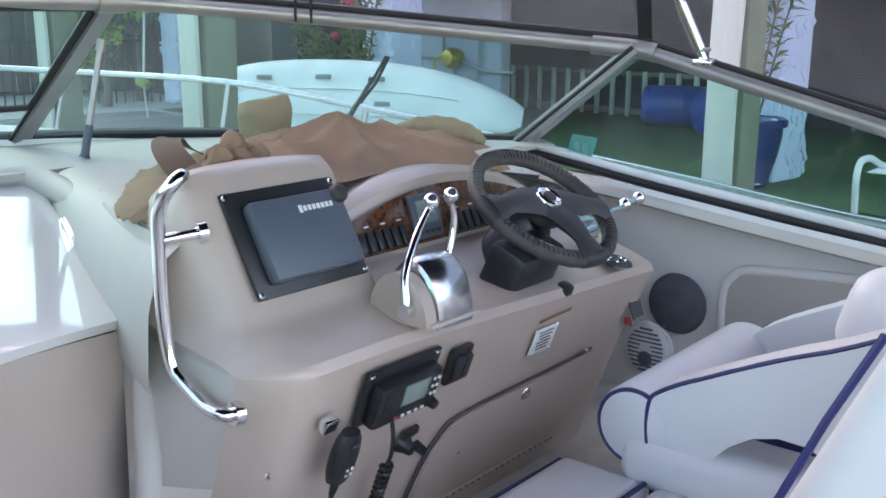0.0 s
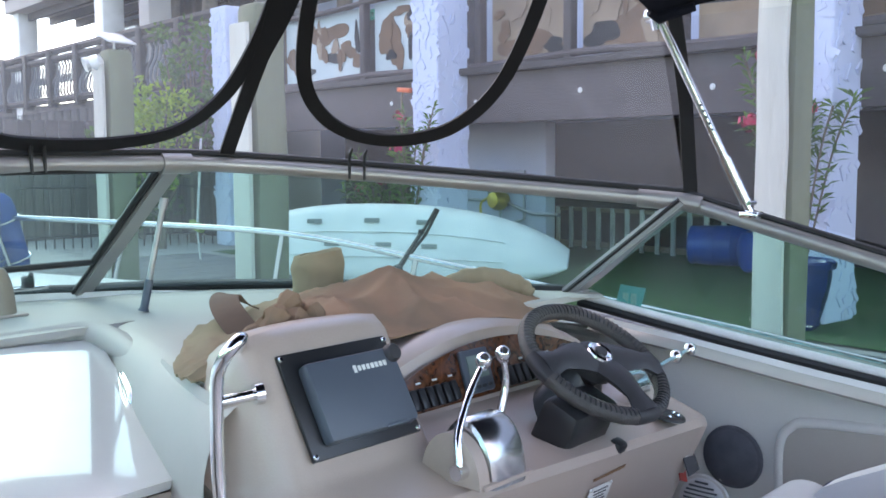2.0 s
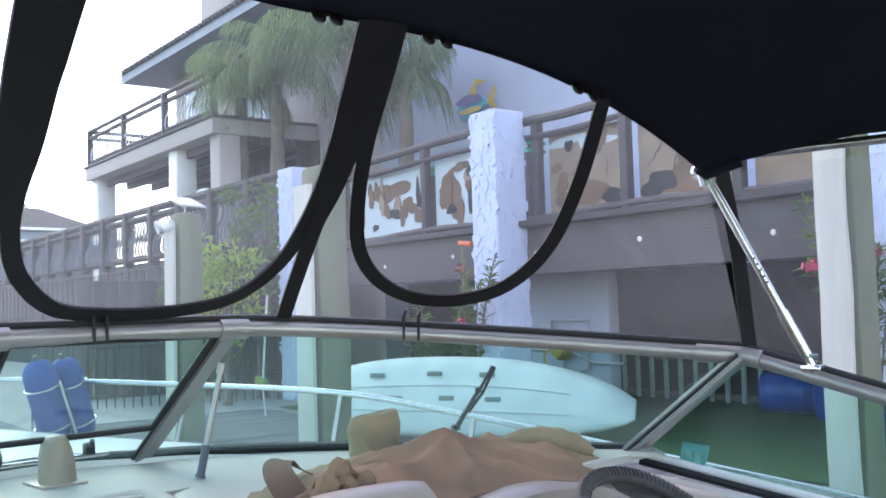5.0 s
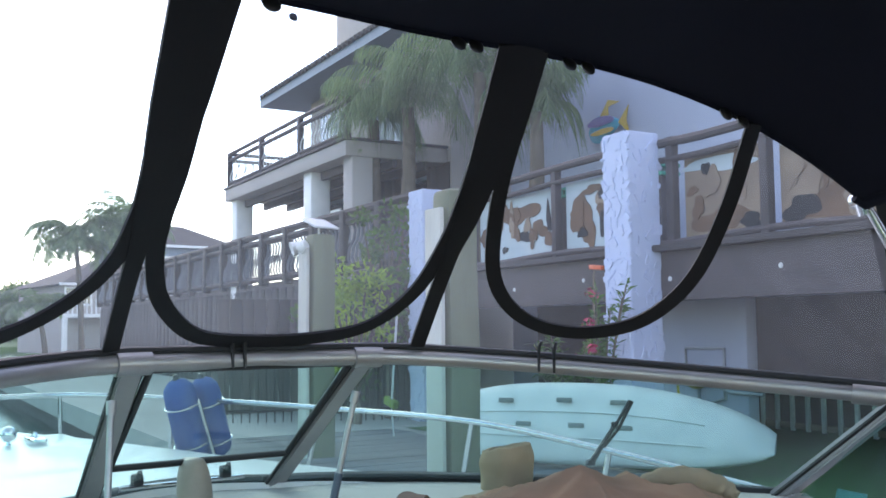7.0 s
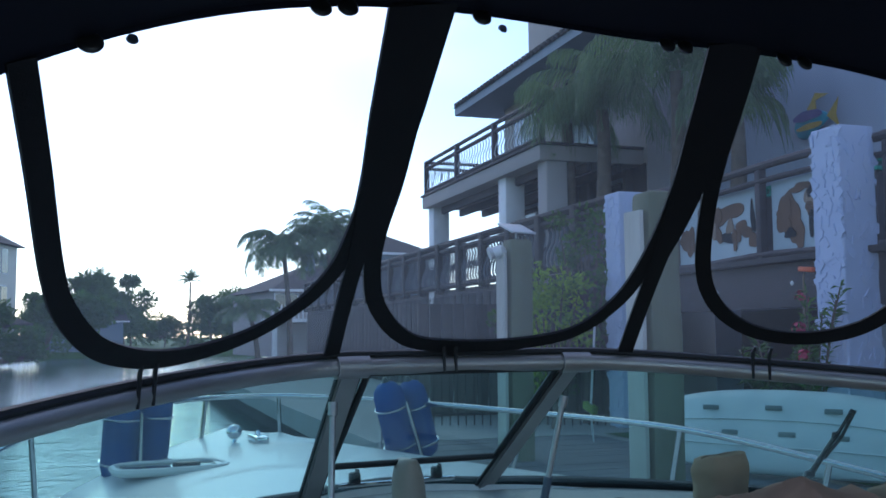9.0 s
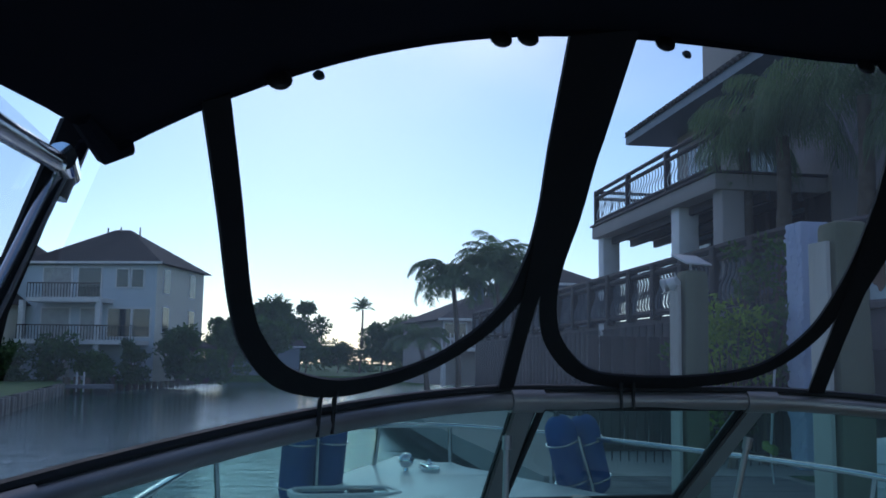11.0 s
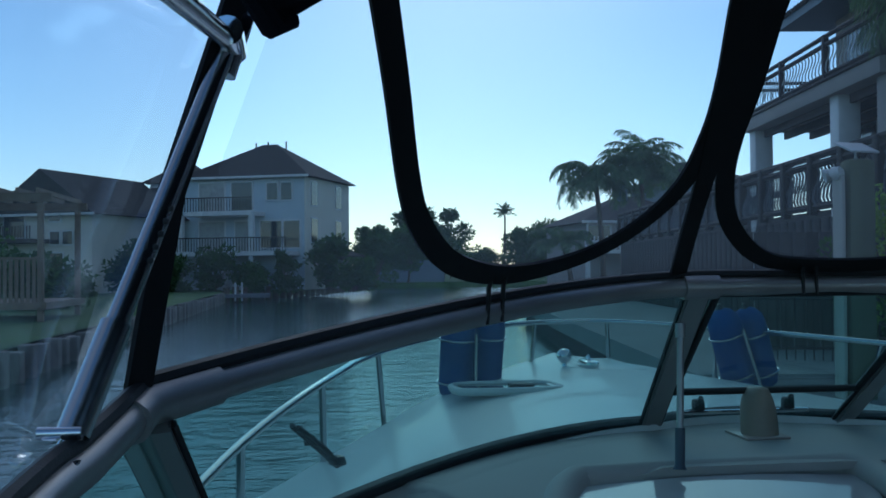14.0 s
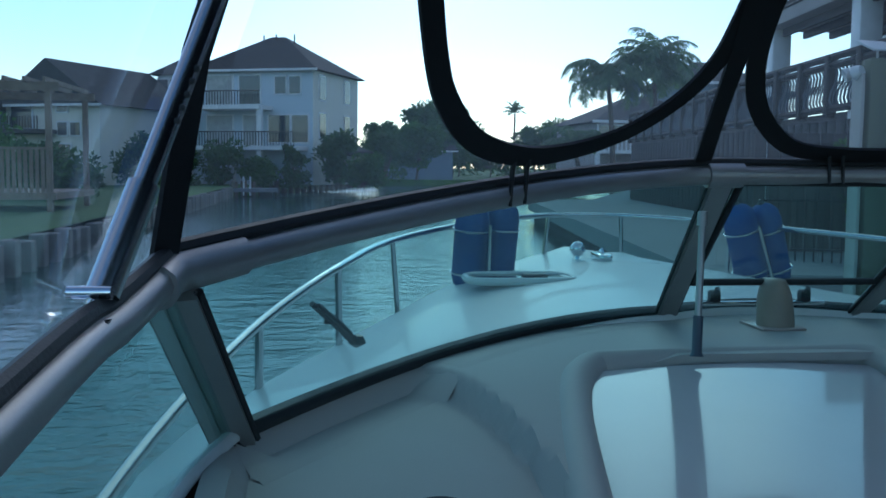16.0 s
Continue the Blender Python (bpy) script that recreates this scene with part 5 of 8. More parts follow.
# slots are raised plates; the grey stands in for shade inside them
for row, fs in ((0.80, (0.10, 0.24, 0.42, 0.58)), (0.50, (0.14, 0.30, 0.46, 0.60))):
    for f in fs:
        bm = B()
        c = kpt(f, row, 0.182)
        box(bm, c, (0.012, 0.15, 0.045), rotm(0, -10, math.degrees(math.atan2(-kd.x, kd.y))), 0.004)
        part("scupper_slot", bm, "kslot", ky, "grey plate for a slot, recess shade in its colour", m=SH)
for zz in (0.35, 0.66):
    bm = B()
    tube(bm, [kpt(f, zz, 0.172) for f in np.linspace(0.08, 0.82, 24)], 0.008, 6)
    part("hull_chine", bm, "kayak", ky, m=SH)


def barrel(v, u, ang, label):
    t = thing("plastic_barrel", label, "barrel", tuple(S(v, u, DOCK)), "blue barrels")
    bm = B()
    mm = Matrix.Translation((v, u, DOCK + 0.235)) @ rotm(90, 0, ang).to_4x4() @ Matrix.Scale(0.84, 4)
    lathe(bm, [(0, -0.43), (0.22, -0.43), (0.25, -0.41), (0.255, -0.36), (0.245, -0.34), (0.255, -0.30), (0.262, -0.12), (0.27, -0.10), (0.262, -0.08), (0.262, 0.10), (0.27, 0.12), (0.262, 0.14), (0.255, 0.30), (0.245, 0.34), (0.255, 0.36), (0.25, 0.41), (0.22, 0.43), (0, 0.42)], 26, mm)
    part("drum", bm, "blueb", t, m=SH)
    bm = B()
    lathe(bm, [(0, 0.445), (0.03, 0.445), (0.034, 0.425), (0, 0.425)], 10, mm @ Matrix.Translation((0.12, 0, 0)))
    part("bung", bm, "blacki", t, m=SH)


barrel(8.1, 6.0, 25, "blue plastic barrel lying on the turf")
barrel(7.95, 5.25, 60, "second blue plastic barrel lying by a pile")
pk = thing("picket_railing", "white baluster railing with bare timber rails against a dark wall", "railing", tuple(S(8.6, 7.4, DOCK)))
for z, h in ((0.97, 0.05), (0.52, 0.07)):
    bm = B()
    box(bm, (8.6, 7.2, z), (0.06, 3.6, h), None, 0.008)
    part("rail", bm, "woodp", pk, m=SH)
for k in range(15):
    bm = B()
    box(bm, (8.57, 5.6 + k * 0.235, 0.72), (0.04, 0.055, 0.56), None, 0.006)
    part("baluster", bm, "pvc", pk, m=SH)
gm = thing("gas_valve", "brass gas valve with yellow handle on grey pipework", "valve", tuple(S(6.88, 8.1, 1.0)))
bm = B()
for pts in ([(6.9, 8.9, 1.15), (6.88, 8.5, 1.15), (6.88, 8.2, 1.15), (6.88, 7.75, 1.02), (6.88, 7.3, 1.02)], [(6.88, 8.45, 1.15), (6.88, 8.45, 1.5), (6.88, 7.85, 1.5), (6.88, 7.85, 0.95), (6.88, 8.25, 0.85), (6.88, 8.25, 1.1)]):
    tube(bm, pts, 0.02, 8)
part("pipework", bm, mat("galvanised_pipe", (0.38, 0.41, 0.45), 0.45, 0.5), gm, m=SH)
bm = B()
lathe(bm, [(0, 0.11), (0.09, 0.1), (0.12, 0.04), (0.12, -0.04), (0.09, -0.1), (0, -0.11)], 18, Matrix.Translation((6.82, 8.22, 1.16)) @ rotm(0, 90, 0).to_4x4())
part("regulator", bm, "brass", gm, m=SH)
bm = B()
tube(bm, smoothline([(6.75, 8.3, 1.2), (6.72, 8.42, 1.1), (6.75, 8.4, 0.85), (6.8, 8.3, 0.6)], 6), 0.014, 8)
part("hose", bm, "yellow", gm, "yellow hose", m=SH)
br = thing("deck_brush", "long white-handled deck brush with a yellow head leaning by the pile", "brush", tuple(S(4.2, 10.4, DOCK)))
bm = B()
tube(bm, [(4.2, 10.7, 0.9), (4.1, 10.35, 1.9)], 0.014, 8)
part("handle", bm, "pvc", br, m=SH)
bm = B()
box(bm, (4.2, 10.72, 0.86), (0.08, 0.28, 0.10), rotm(12, 0, 0), 0.02)
part("head", bm, "leafy", br, "yellow brush head", m=SH)
bm = B()
tube(bm, [(4.25, 10.75, DOCK), (4.2, 10.72, 0.85)], 0.012, 6)
part("rest_pole", bm, "pvc", br, m=SH)
ig = thing("iron_gate", "black iron picket fence across the quay", "fence", tuple(S(4, 13.5, DOCK)))
for z in (0.62, 1.28):
    bm = B()
    tube(bm, [(3.0, 13.6, z), (5.5, 12.6, z)], 0.016, 6)
    part("iron_rail", bm, "blacki", ig, m=SH)
for k in range(24):
    bm = B()
    f = k / 23
    tube(bm, [(lerp(3.0, 5.5, f), lerp(13.6, 12.6, f), DOCK), (lerp(3.0, 5.5, f), lerp(13.6, 12.6, f), 1.36)], 0.01, 6)
    part("picket", bm, "blacki", ig, m=SH)
bw = thing("board_fence", "brown board fence at the end of the dock", "fence", tuple(S(5, 15, DOCK)))
for k in range(15):
    bm = B()
    box(bm, (3.4 + k * 0.2, 15.0, 1.35), (0.185, 0.03, 1.8), None, 0.004)
    part("board", bm, "fence", bw, m=SH)

# ---- neighbour's house: terrace fence, balcony, columns, roof ----
nb = thing("neighbour_house", "three-storey tan stucco house with dark timber balconies and terrace", "house", tuple(S(9, 20, DOCK)))
bm = B()
prism(bm, [(8.0, 15.8, DOCK), (8.0, 22.9, DOCK), (17, 22.9, DOCK), (17, 15.8, DOCK)], (0, 0, 0), (0, 0, 7.1))
part("wall", bm, "wallt", nb, smooth=False, m=SH)
bm = B()
prism(bm, [(7.0, 23.9, 7.45), (7.0, 15.0, 7.45), (7.0, 15.0, 7.65), (7.0, 23.9, 7.65)], (0, 0, 0), (10.5, 0, 0))
part("eave", bm, "fascia", nb, "blue-grey eave board", smooth=False, m=SH)
bm = B()
a = [bm.verts.new(p) for p in ((6.95, 23.95, 7.655), (6.95, 14.9, 7.655), (17.6, 14.9, 7.655), (17.6, 23.95, 7.655), (12, 19.6, 9.6), (12, 19.4, 9.6))]
for f in ((0, 1, 5, 4), (1, 2, 5), (2, 3, 4, 5), (3, 0, 4)):
    bm.faces.new([a[i] for i in f])
roof_n = part("roof", bm, "roof", nb, "dark tiled hip roof", smooth=False, m=SH)
for k in range(41):
    bm = B()
    tube(bm, [(6.93, 15.0 + k * 0.217, 7.68), (7.5, 15.0 + k * 0.217, 7.90)], 0.06, 6)
    part("tile_end", bm, "roof", roof_n, m=SH)
bm = B()
box(bm, (9.7, 21.5, 9.6), (1.6, 3.8, 3.6), None, 0.02)
part("chimney", bm, "wallt", nb, "broad tan stucco chimney", m=SH)
bm = B()
box(bm, (7.0, 19.6, 5.02), (2.2, 7.3, 0.28), None, 0.01)
part("balcony_slab", bm, "wallt", nb, "pale balcony slab", m=SH)
bm = B()
box(bm, (6.98, 19.6, 5.19), (2.26, 7.36, 0.05), None, 0.01)
part("balcony_edge", bm, "beamw", nb, m=SH)
for u in (16.2, 18.2, 23.0):
    bm = B()
    box(bm, (6.25, u, 2.7), (0.42, 0.42, 4.4), None, 0.03)
    part("column", bm, "white" if u > 18 else "wallt", nb, "square pale column", m=SH)


def wavy_rail(owner, line, z0, z1, gap, pm="beamw", wave=0.05, post_every=2.1, rails=(1.0, 0.08)):
    """Timber balustrade along a line of (v, u) pairs, with bent iron balusters."""
    for (v0, u0), (v1, u1) in zip(line, line[1:]):
        L = math.hypot(v1 - v0, u1 - u0)
        n = max(1, round(L / post_every))
        for k in range(n + 1):
            f = k / n
            bm = B()
            box(bm, (lerp(v0, v1, f), lerp(u0, u1, f), (z0 + z1) / 2), (0.11 if pm == "beamw" else 0.2, 0.11 if pm == "beamw" else 0.2, z1 - z0 + 0.06), None, 0.01)
            part("rail_post", bm, pm, owner, m=SH)
        for h in (z1, z0 + 0.12, lerp(z0, z1, 0.62) if rails[0] < 1 else z1 - 0.16):
            bm = B()
            tube(bm, [(v0, u0, h), (v1, u1, h)], 0.045 if pm == "beamw" else 0.075, 6)
            part("hand_rail", bm, pm, owner, m=SH)
        nb_ = int(L / gap)
        for k in range(1, nb_):
            f = k / nb_
            bm = B()
            v, u = lerp(v0, v1, f), lerp(u0, u1, f)
            tube(bm, [(v - wave * math.sin(math.pi * 2 * q) * 0.7, u + wave * 0.5 * math.sin(math.pi * 2 * q), lerp(z0 + 0.1, z1 - 0.14, q)) for q in (0, 0.2, 0.4, 0.6, 0.8, 1)], 0.014 if pm == "beamw" else 0.026, 5, caps=False)
            part("baluster", bm, "pvc" if pm == "beamw" else "plank", owner, m=SH)


wavy_rail(nb, [(8.0, 23.2), (6.0, 23.2), (6.0, 16.1)], 5.2, 6.05, 0.17)
for (u, z, w, h, mt) in ((19.6, 4.25, 0.9, 0.8, "curtain"), (17.2, 3.7, 1.0, 1.9, "win"), (21.6, 3.7, 1.8, 2.0, "win"), (18.5, 6.3, 1.4, 1.9, "win"), (21.5, 6.4, 1.2, 1.0, "win")):
    w_ = part("window", box(B(), (7.985, u, z), (0.06, w + 0.2, h + 0.2), None, 0.01), "fascia", nb, "framed window", m=SH)
    part("pane", box(B(), (7.95, u, z), (0.03, w, h)), mt, w_, m=SH)
# dark sheet puts the recessed porch's shade on the pale wall
part("porch_wall", box(B(), (8.0, 19.35, 3.85), (0.05, 7.0, 2.1)), "beamw", nb, "dark sheet standing in for the porch's shade under the balcony", smooth=False, m=SH)
for u in (16.4, 17.9, 18.7, 20.4, 22.6):
    part("porch_post", box(B(), (7.9, u, 3.83), (0.14, 0.16, 2.06), None, 0.01), "beamw", nb, m=SH)
for v in (6.3, 6.9, 7.5):
    part("porch_beam", box(B(), (v, 19.6, 4.80), (0.10, 7.2, 0.16), None, 0.01), "beamw", nb, m=SH)
# long terrace with its fence
bm = B()
box(bm, (7.2, 26.5, 2.72), (2.3, 27, 0.14))
part("terrace_floor", bm, "fence", nb, m=SH)
wavy_rail(nb, [(6.0, 13.2), (6.0, 40.0)], 2.75, 3.85, 0.17, "fence2", 0.08, 1.5)
for k in range(60):
    bm = B()
    box(bm, (6.06, 13.3 + k * 0.45, 1.55), (0.04, 0.40, 2.2), None, 0.004)
    part("skirt_board", bm, "fence2", nb, m=SH)

# ---- plants ----
def leaf_cloud(bm, centres, n, size, rnd, squash=0.8, long=2.2):
    """Many small bent leaves scattered through clumps round the centres."""
    vsx, fsx = [], []
    for _ in range(n):
        c, r = rnd.choice(centres)
        while True:
            p = Vector((rnd.uniform(-1, 1), rnd.uniform(-1, 1), rnd.uniform(-1, 1)))
            if 0.25 < p.length < 1:
                break
        q = Vector(c) + Vector((p.x * r, p.y * r, p.z * r * squash))
        d = (p + Vector((rnd.uniform(-0.9, 0.9), rnd.uniform(-0.9, 0.9), rnd.uniform(-0.7, 0.9)))).normalized()
        s = d.cross(Vector((rnd.uniform(-1, 1), rnd.uniform(-1, 1), rnd.uniform(-1, 1)))).normalized()
        L, w = size * rnd.uniform(0.6, 1.3) * long / 2, size * rnd.uniform(0.3, 0.55)
        a, b = bm.verts.new(q - d * L), bm.verts.new(q + d * L)
        e, f = bm.verts.new(q + s * w), bm.verts.new(q - s * w)
        bm.faces.new((a, e, b, f))
    return bm


def tree(name, base, h, r, material, n, size, seed, label, group="", trunk=0.35):
    rnd = random.Random(seed)
    b = Vector(base)
    t = thing(name, label, "tree" if "tree" in name else "bush", base, group)
    bm = B()
    topc = b + Vector((0, 0, h * trunk))
    tube(bm, [b, lerp(b, topc, 0.5) + Vector((r * 0.04, 0, 0)), topc, b + Vector((0, 0, h * 0.8))], [h * 0.022 + 0.02, h * 0.018 + 0.015, h * 0.014 + 0.01, 0.01], 7)
    cs = []
    for k in range(24):
        a = rnd.uniform(0, 6.28)
        q = b + Vector((math.cos(a) * r * rnd.uniform(0.1, 0.68), math.sin(a) * r * rnd.uniform(0.1, 0.68), h * rnd.uniform(trunk + 0.05, 0.95)))
        cs.append((q, r * rnd.uniform(0.22, 0.46)))
        tube(bm, [topc, lerp(topc, q, 0.5) + Vector((0, 0, -0.03 * h)), q], [h * 0.01 + 0.008, h * 0.006 + 0.005, 0.004], 5)
    part("trunk", bm, "bark", t)
    bm = B()
    leaf_cloud(bm, cs, n, size, rnd)
    part("crown", bm, material, t, smooth=False)
    return t


def palm(base, h, crown, fronds, seed, label, lean=(0, 0), droop=0.9, leaflet=0.5, leaf_n=26, up=0.5, wid=0.03, hang=0.0):
    rnd = random.Random(seed)
    b = Vector(base)
    t = thing("palm_tree", label, "palm tree", base, "palms")
    tip = b + Vector((lean[0], lean[1], h))
    bm = B()
    pts = [lerp(b, tip, f) + Vector((math.sin(f * 3) * 0.1, 0, 0)) for f in np.linspace(0, 1, 9)]
    tube(bm, pts, [0.02 * h ** 0.5 + 0.12 - 0.05 * f for f in np.linspace(0, 1, 9)], 9)
    part("trunk", bm, "bark", t)
    bm = B()
    for k in range(fronds):
        a = 2 * math.pi * k / fronds + rnd.uniform(-0.2, 0.2)
        el = rnd.uniform(-0.1, 1.1) * up
        d = Vector((math.cos(a), math.sin(a), 0))
        L = crown * rnd.uniform(0.8, 1.15)
        prev, q = None, tip + Vector((0, 0, 0.05))
        n = leaf_n
        for i in range(n):
            f = i / n
            ang = el + 0.5 - droop * 2.0 * f ** 1.3
            step = L / n
            nx = q + d * (math.cos(ang) * step) + Vector((0, 0, math.sin(ang) * step))
            side = d.cross(Vector((0, 0, 1)))
            w = 0.012
            bm.faces.new([bm.verts.new(p) for p in (q - side * w, q + side * w, nx + side * w * 0.8, nx - side * w * 0.8)])
            if f > 0.08:
                ll = leaflet * math.sin(math.pi * (0.12 + 0.85 * f)) * rnd.uniform(0.8, 1.15)
                for s in (-1, 1):
                    e = q + side * s * ll * (0.72 - 0.5 * hang) + (nx - q).normalized() * ll * (0.45 - 0.2 * hang) + Vector((0, 0, -ll * (rnd.uniform(0.25, 0.75) + 0.35 * hang)))
                    m_ = lerp(q, e, 0.5) + Vector((0, 0, ll * 0.1))
                    dd = (nx - q).normalized() * wid
                    bm.faces.new([bm.verts.new(p) for p in (q - dd, q + dd, m_ + dd * 0.8, m_ - dd * 0.8)])
                    bm.faces.new([bm.verts.new(p) for p in (m_ - dd * 0.8, m_ + dd * 0.8, e)])
            q = nx
    part("crown", bm, "palm", t, smooth=False)
    return t


# feathery palms between the two houses
for v, u, h, r, n, seed, lb in ((7.0, 13.4, 3.2, 2.3, 24, 5, "tall feathery palm with drooping green fronds"), (7.4, 12.4, 2.4, 1.3, 18, 6, "young feathery palm beside the taller one"),
                                (6.5, 15.0, 2.9, 2.0, 20, 7, "feathery palm hanging over the terrace"), (6.4, 16.2, 2.9, 1.5, 15, 8, "feathery palm with long hanging leaflets before the balcony")):
    palm(tuple(S(v, u, 2.7)), h, r, n, seed, lb, (0.1, -0.1), 1.3, 0.85, 36, 1.25, 0.013, 0.7)
tree("flowering_bush", tuple(S(4.5, 12.4, DOCK)), 2.3, 0.75, "leafy", 1600, 0.05, 11, "yellow-green flowering bush beside the quay", "dock shrubs", 0.2)
tree("green_bush", tuple(S(5.3, 13.0, DOCK)), 3.2, 0.7, "leaf", 1500, 0.055, 12, "tall loose green shrub climbing by the pillar", "dock shrubs", 0.3)
tree("green_bush", tuple(S(5.0, 14.2, DOCK)), 1.9, 0.9, "leaf", 1500, 0.06, 13, "dense green shrub by the terrace", "dock shrubs", 0.1)


def oleander(v, u, z, h, r, seed, blooms, label, potted=False):
    rnd = random.Random(seed)
    t = thing("oleander", label, "shrub", tuple(S(v, u, z)), "oleanders")
    stems, lf, fl = B(), B(), B()
    for k in range(11):
        a, q = rnd.uniform(0, 6.28), rnd.uniform(0.2, 1.0)
        tip = Vector((v + math.cos(a) * r * q, u + math.sin(a) * r * q, z + h * rnd.uniform(0.6, 1.0)))
        b0 = Vector((v + math.cos(a) * 0.05, u + math.sin(a) * 0.05, z))
        mid = lerp(b0, tip, 0.55) + Vector((0, 0, 0.1 * h))
        ln = smoothline([b0, mid, tip], 9)
        tube(stems, ln, 0.008, 5)
        for p in ln[4:]:
            for _ in range(4):
                d = Vector((rnd.uniform(-1, 1), rnd.uniform(-1, 1), rnd.uniform(-0.1, 1.0))).normalized()
                s = d.cross(Vector((rnd.uniform(-1, 1), rnd.uniform(-1, 1), 1))).normalized()
                L = rnd.uniform(0.10, 0.17)
                m_ = p + d * L * 0.5
                lf.faces.new([lf.verts.new(x) for x in (p, m_ + s * 0.014, p + d * L + Vector((0, 0, -0.03)), m_ - s * 0.014)])
        if k < blooms:
            for _ in range(22):
                d = Vector((rnd.uniform(-1, 1), rnd.uniform(-1, 1), rnd.uniform(-0.4, 1.0))).normalized()
                c = tip + d * rnd.uniform(0.01, 0.085)
                s, w = d.orthogonal().normalized() * 0.032, d.cross(d.orthogonal()).normalized() * 0.032
                fl.faces.new([fl.verts.new(x) for x in (c + s, c + w, c - s, c - w)])
    part("stems", stems, "bark", t, m=SH)
    part("leaves", lf, "leaf", t, smooth=False, m=SH)
    if blooms:
        part("blossoms", fl, "flower", t, "crimson blossoms", smooth=False, m=SH)


pot = thing("plant_pot", "cobalt blue glazed flower pot on the dock", "pot", tuple(S(5.15, 3.42, DOCK)))
bm = B()
lathe(bm, [(0, 0.0), (0.15, 0.0), (0.17, 0.03), (0.165, 0.06), (0.21, 0.22), (0.235, 0.36), (0.235, 0.42), (0.262, 0.43), (0.268, 0.47), (0.25, 0.485), (0.225, 0.47), (0.21, 0.42), (0, 0.41)], 28, Matrix.Translation((5.15, 3.42, DOCK + 0.012)))
part("bowl", bm, "pot", pot, m=SH)
bm = B()
lathe(bm, [(0, 0.428), (0.212, 0.428), (0.0, 0.45)], 16, Matrix.Translation((5.15, 3.42, DOCK)))
part("soil", bm, "bed", pot, "dark soil", m=SH)
oleander(5.15, 3.42, DOCK + 0.42, 1.55, 0.42, 3, 8, "oleander with crimson flowers growing in the blue pot")
oleander(5.3, 8.05, DOCK, 1.75, 0.62, 4, 3, "leafy oleander behind the kayak")
oleander(5.35, 8.55, DOCK, 1.3, 0.5, 8, 2, "low oleander with a red bloom behind the kayak")
ot = thing("orange_handle", "orange handled tool on a thin cane by the deck", "tool", tuple(S(5.5, 8.3, DOCK)))
bm = B()
tube(bm, [(5.45, 8.32, DOCK), (5.45, 8.3, 2.3), (5.43, 8.25, 2.38)], 0.01, 6)
part("cane", bm, "woodp", ot, m=SH)
bm = B()
box(bm, (5.43, 8.22, 2.39), (0.05, 0.22, 0.05), rotm(6, 0, 0), 0.012)
part("grip", bm, "orange", ot, m=SH)

# ---- far banks: houses, trees, seawall ----
sw = thing("seawall", "weathered concrete pile seawall along the far bank", "seawall", (-6.7, 30, 0), kind="structure")
mesh = None
for k in range(62):
    y = 8 + k * 0.92
    if mesh is None:
        bm = B()
        box(bm, (0, 0, 0), (0.3, 0.36, 1.5), None, 0.03)
        o = part("bulkhead_pile", bm, "bulk", sw, smooth=False)
        mesh = o.data
    else:
        o = new("bulkhead_pile", mesh)
        o.parent = sw
        o.matrix_parent_inverse = sw.matrix_basis.inverted()
    o.matrix_basis = pose(-6.68 + random.uniform(-0.03, 0.03), y, -0.45 + random.uniform(-0.06, 0.05), 0, 0, random.uniform(-3, 3))
bm = B()
box(bm, (-6.86, 36, -0.2), (0.12, 60, 1.0))
part("sheeting", bm, "bulk", sw)
for k in range(26):
    f = k / 25
    bm = B()
    c = lerp(Vector((-6.5, 63, -0.4)), Vector((4.8, 105.5, -0.4)), f)
    tube(bm, [c + Vector((0, 0, -0.5)), c + Vector((0, 0, 1.0 + 0.2 * random.random()))], 0.22, 7)
    part("timber_pile", bm, "bark", sw)


def window(owner, c, w, h, nrm="y", mt="win", fm="white"):
    s = (w + 0.22, 0.08, h + 0.22) if nrm == "y" else (0.08, w + 0.22, h + 0.22)
    s2 = (w, 0.04, h) if nrm == "y" else (0.04, w, h)
    d = Vector((0, -0.05, 0)) if nrm == "y" else Vector((0.05, 0, 0))
    f = part("window", box(B(), c, s), fm, owner, "framed window", smooth=False)
    part("pane", box(B(), Vector(c) + d, s2), mt, f, smooth=False)


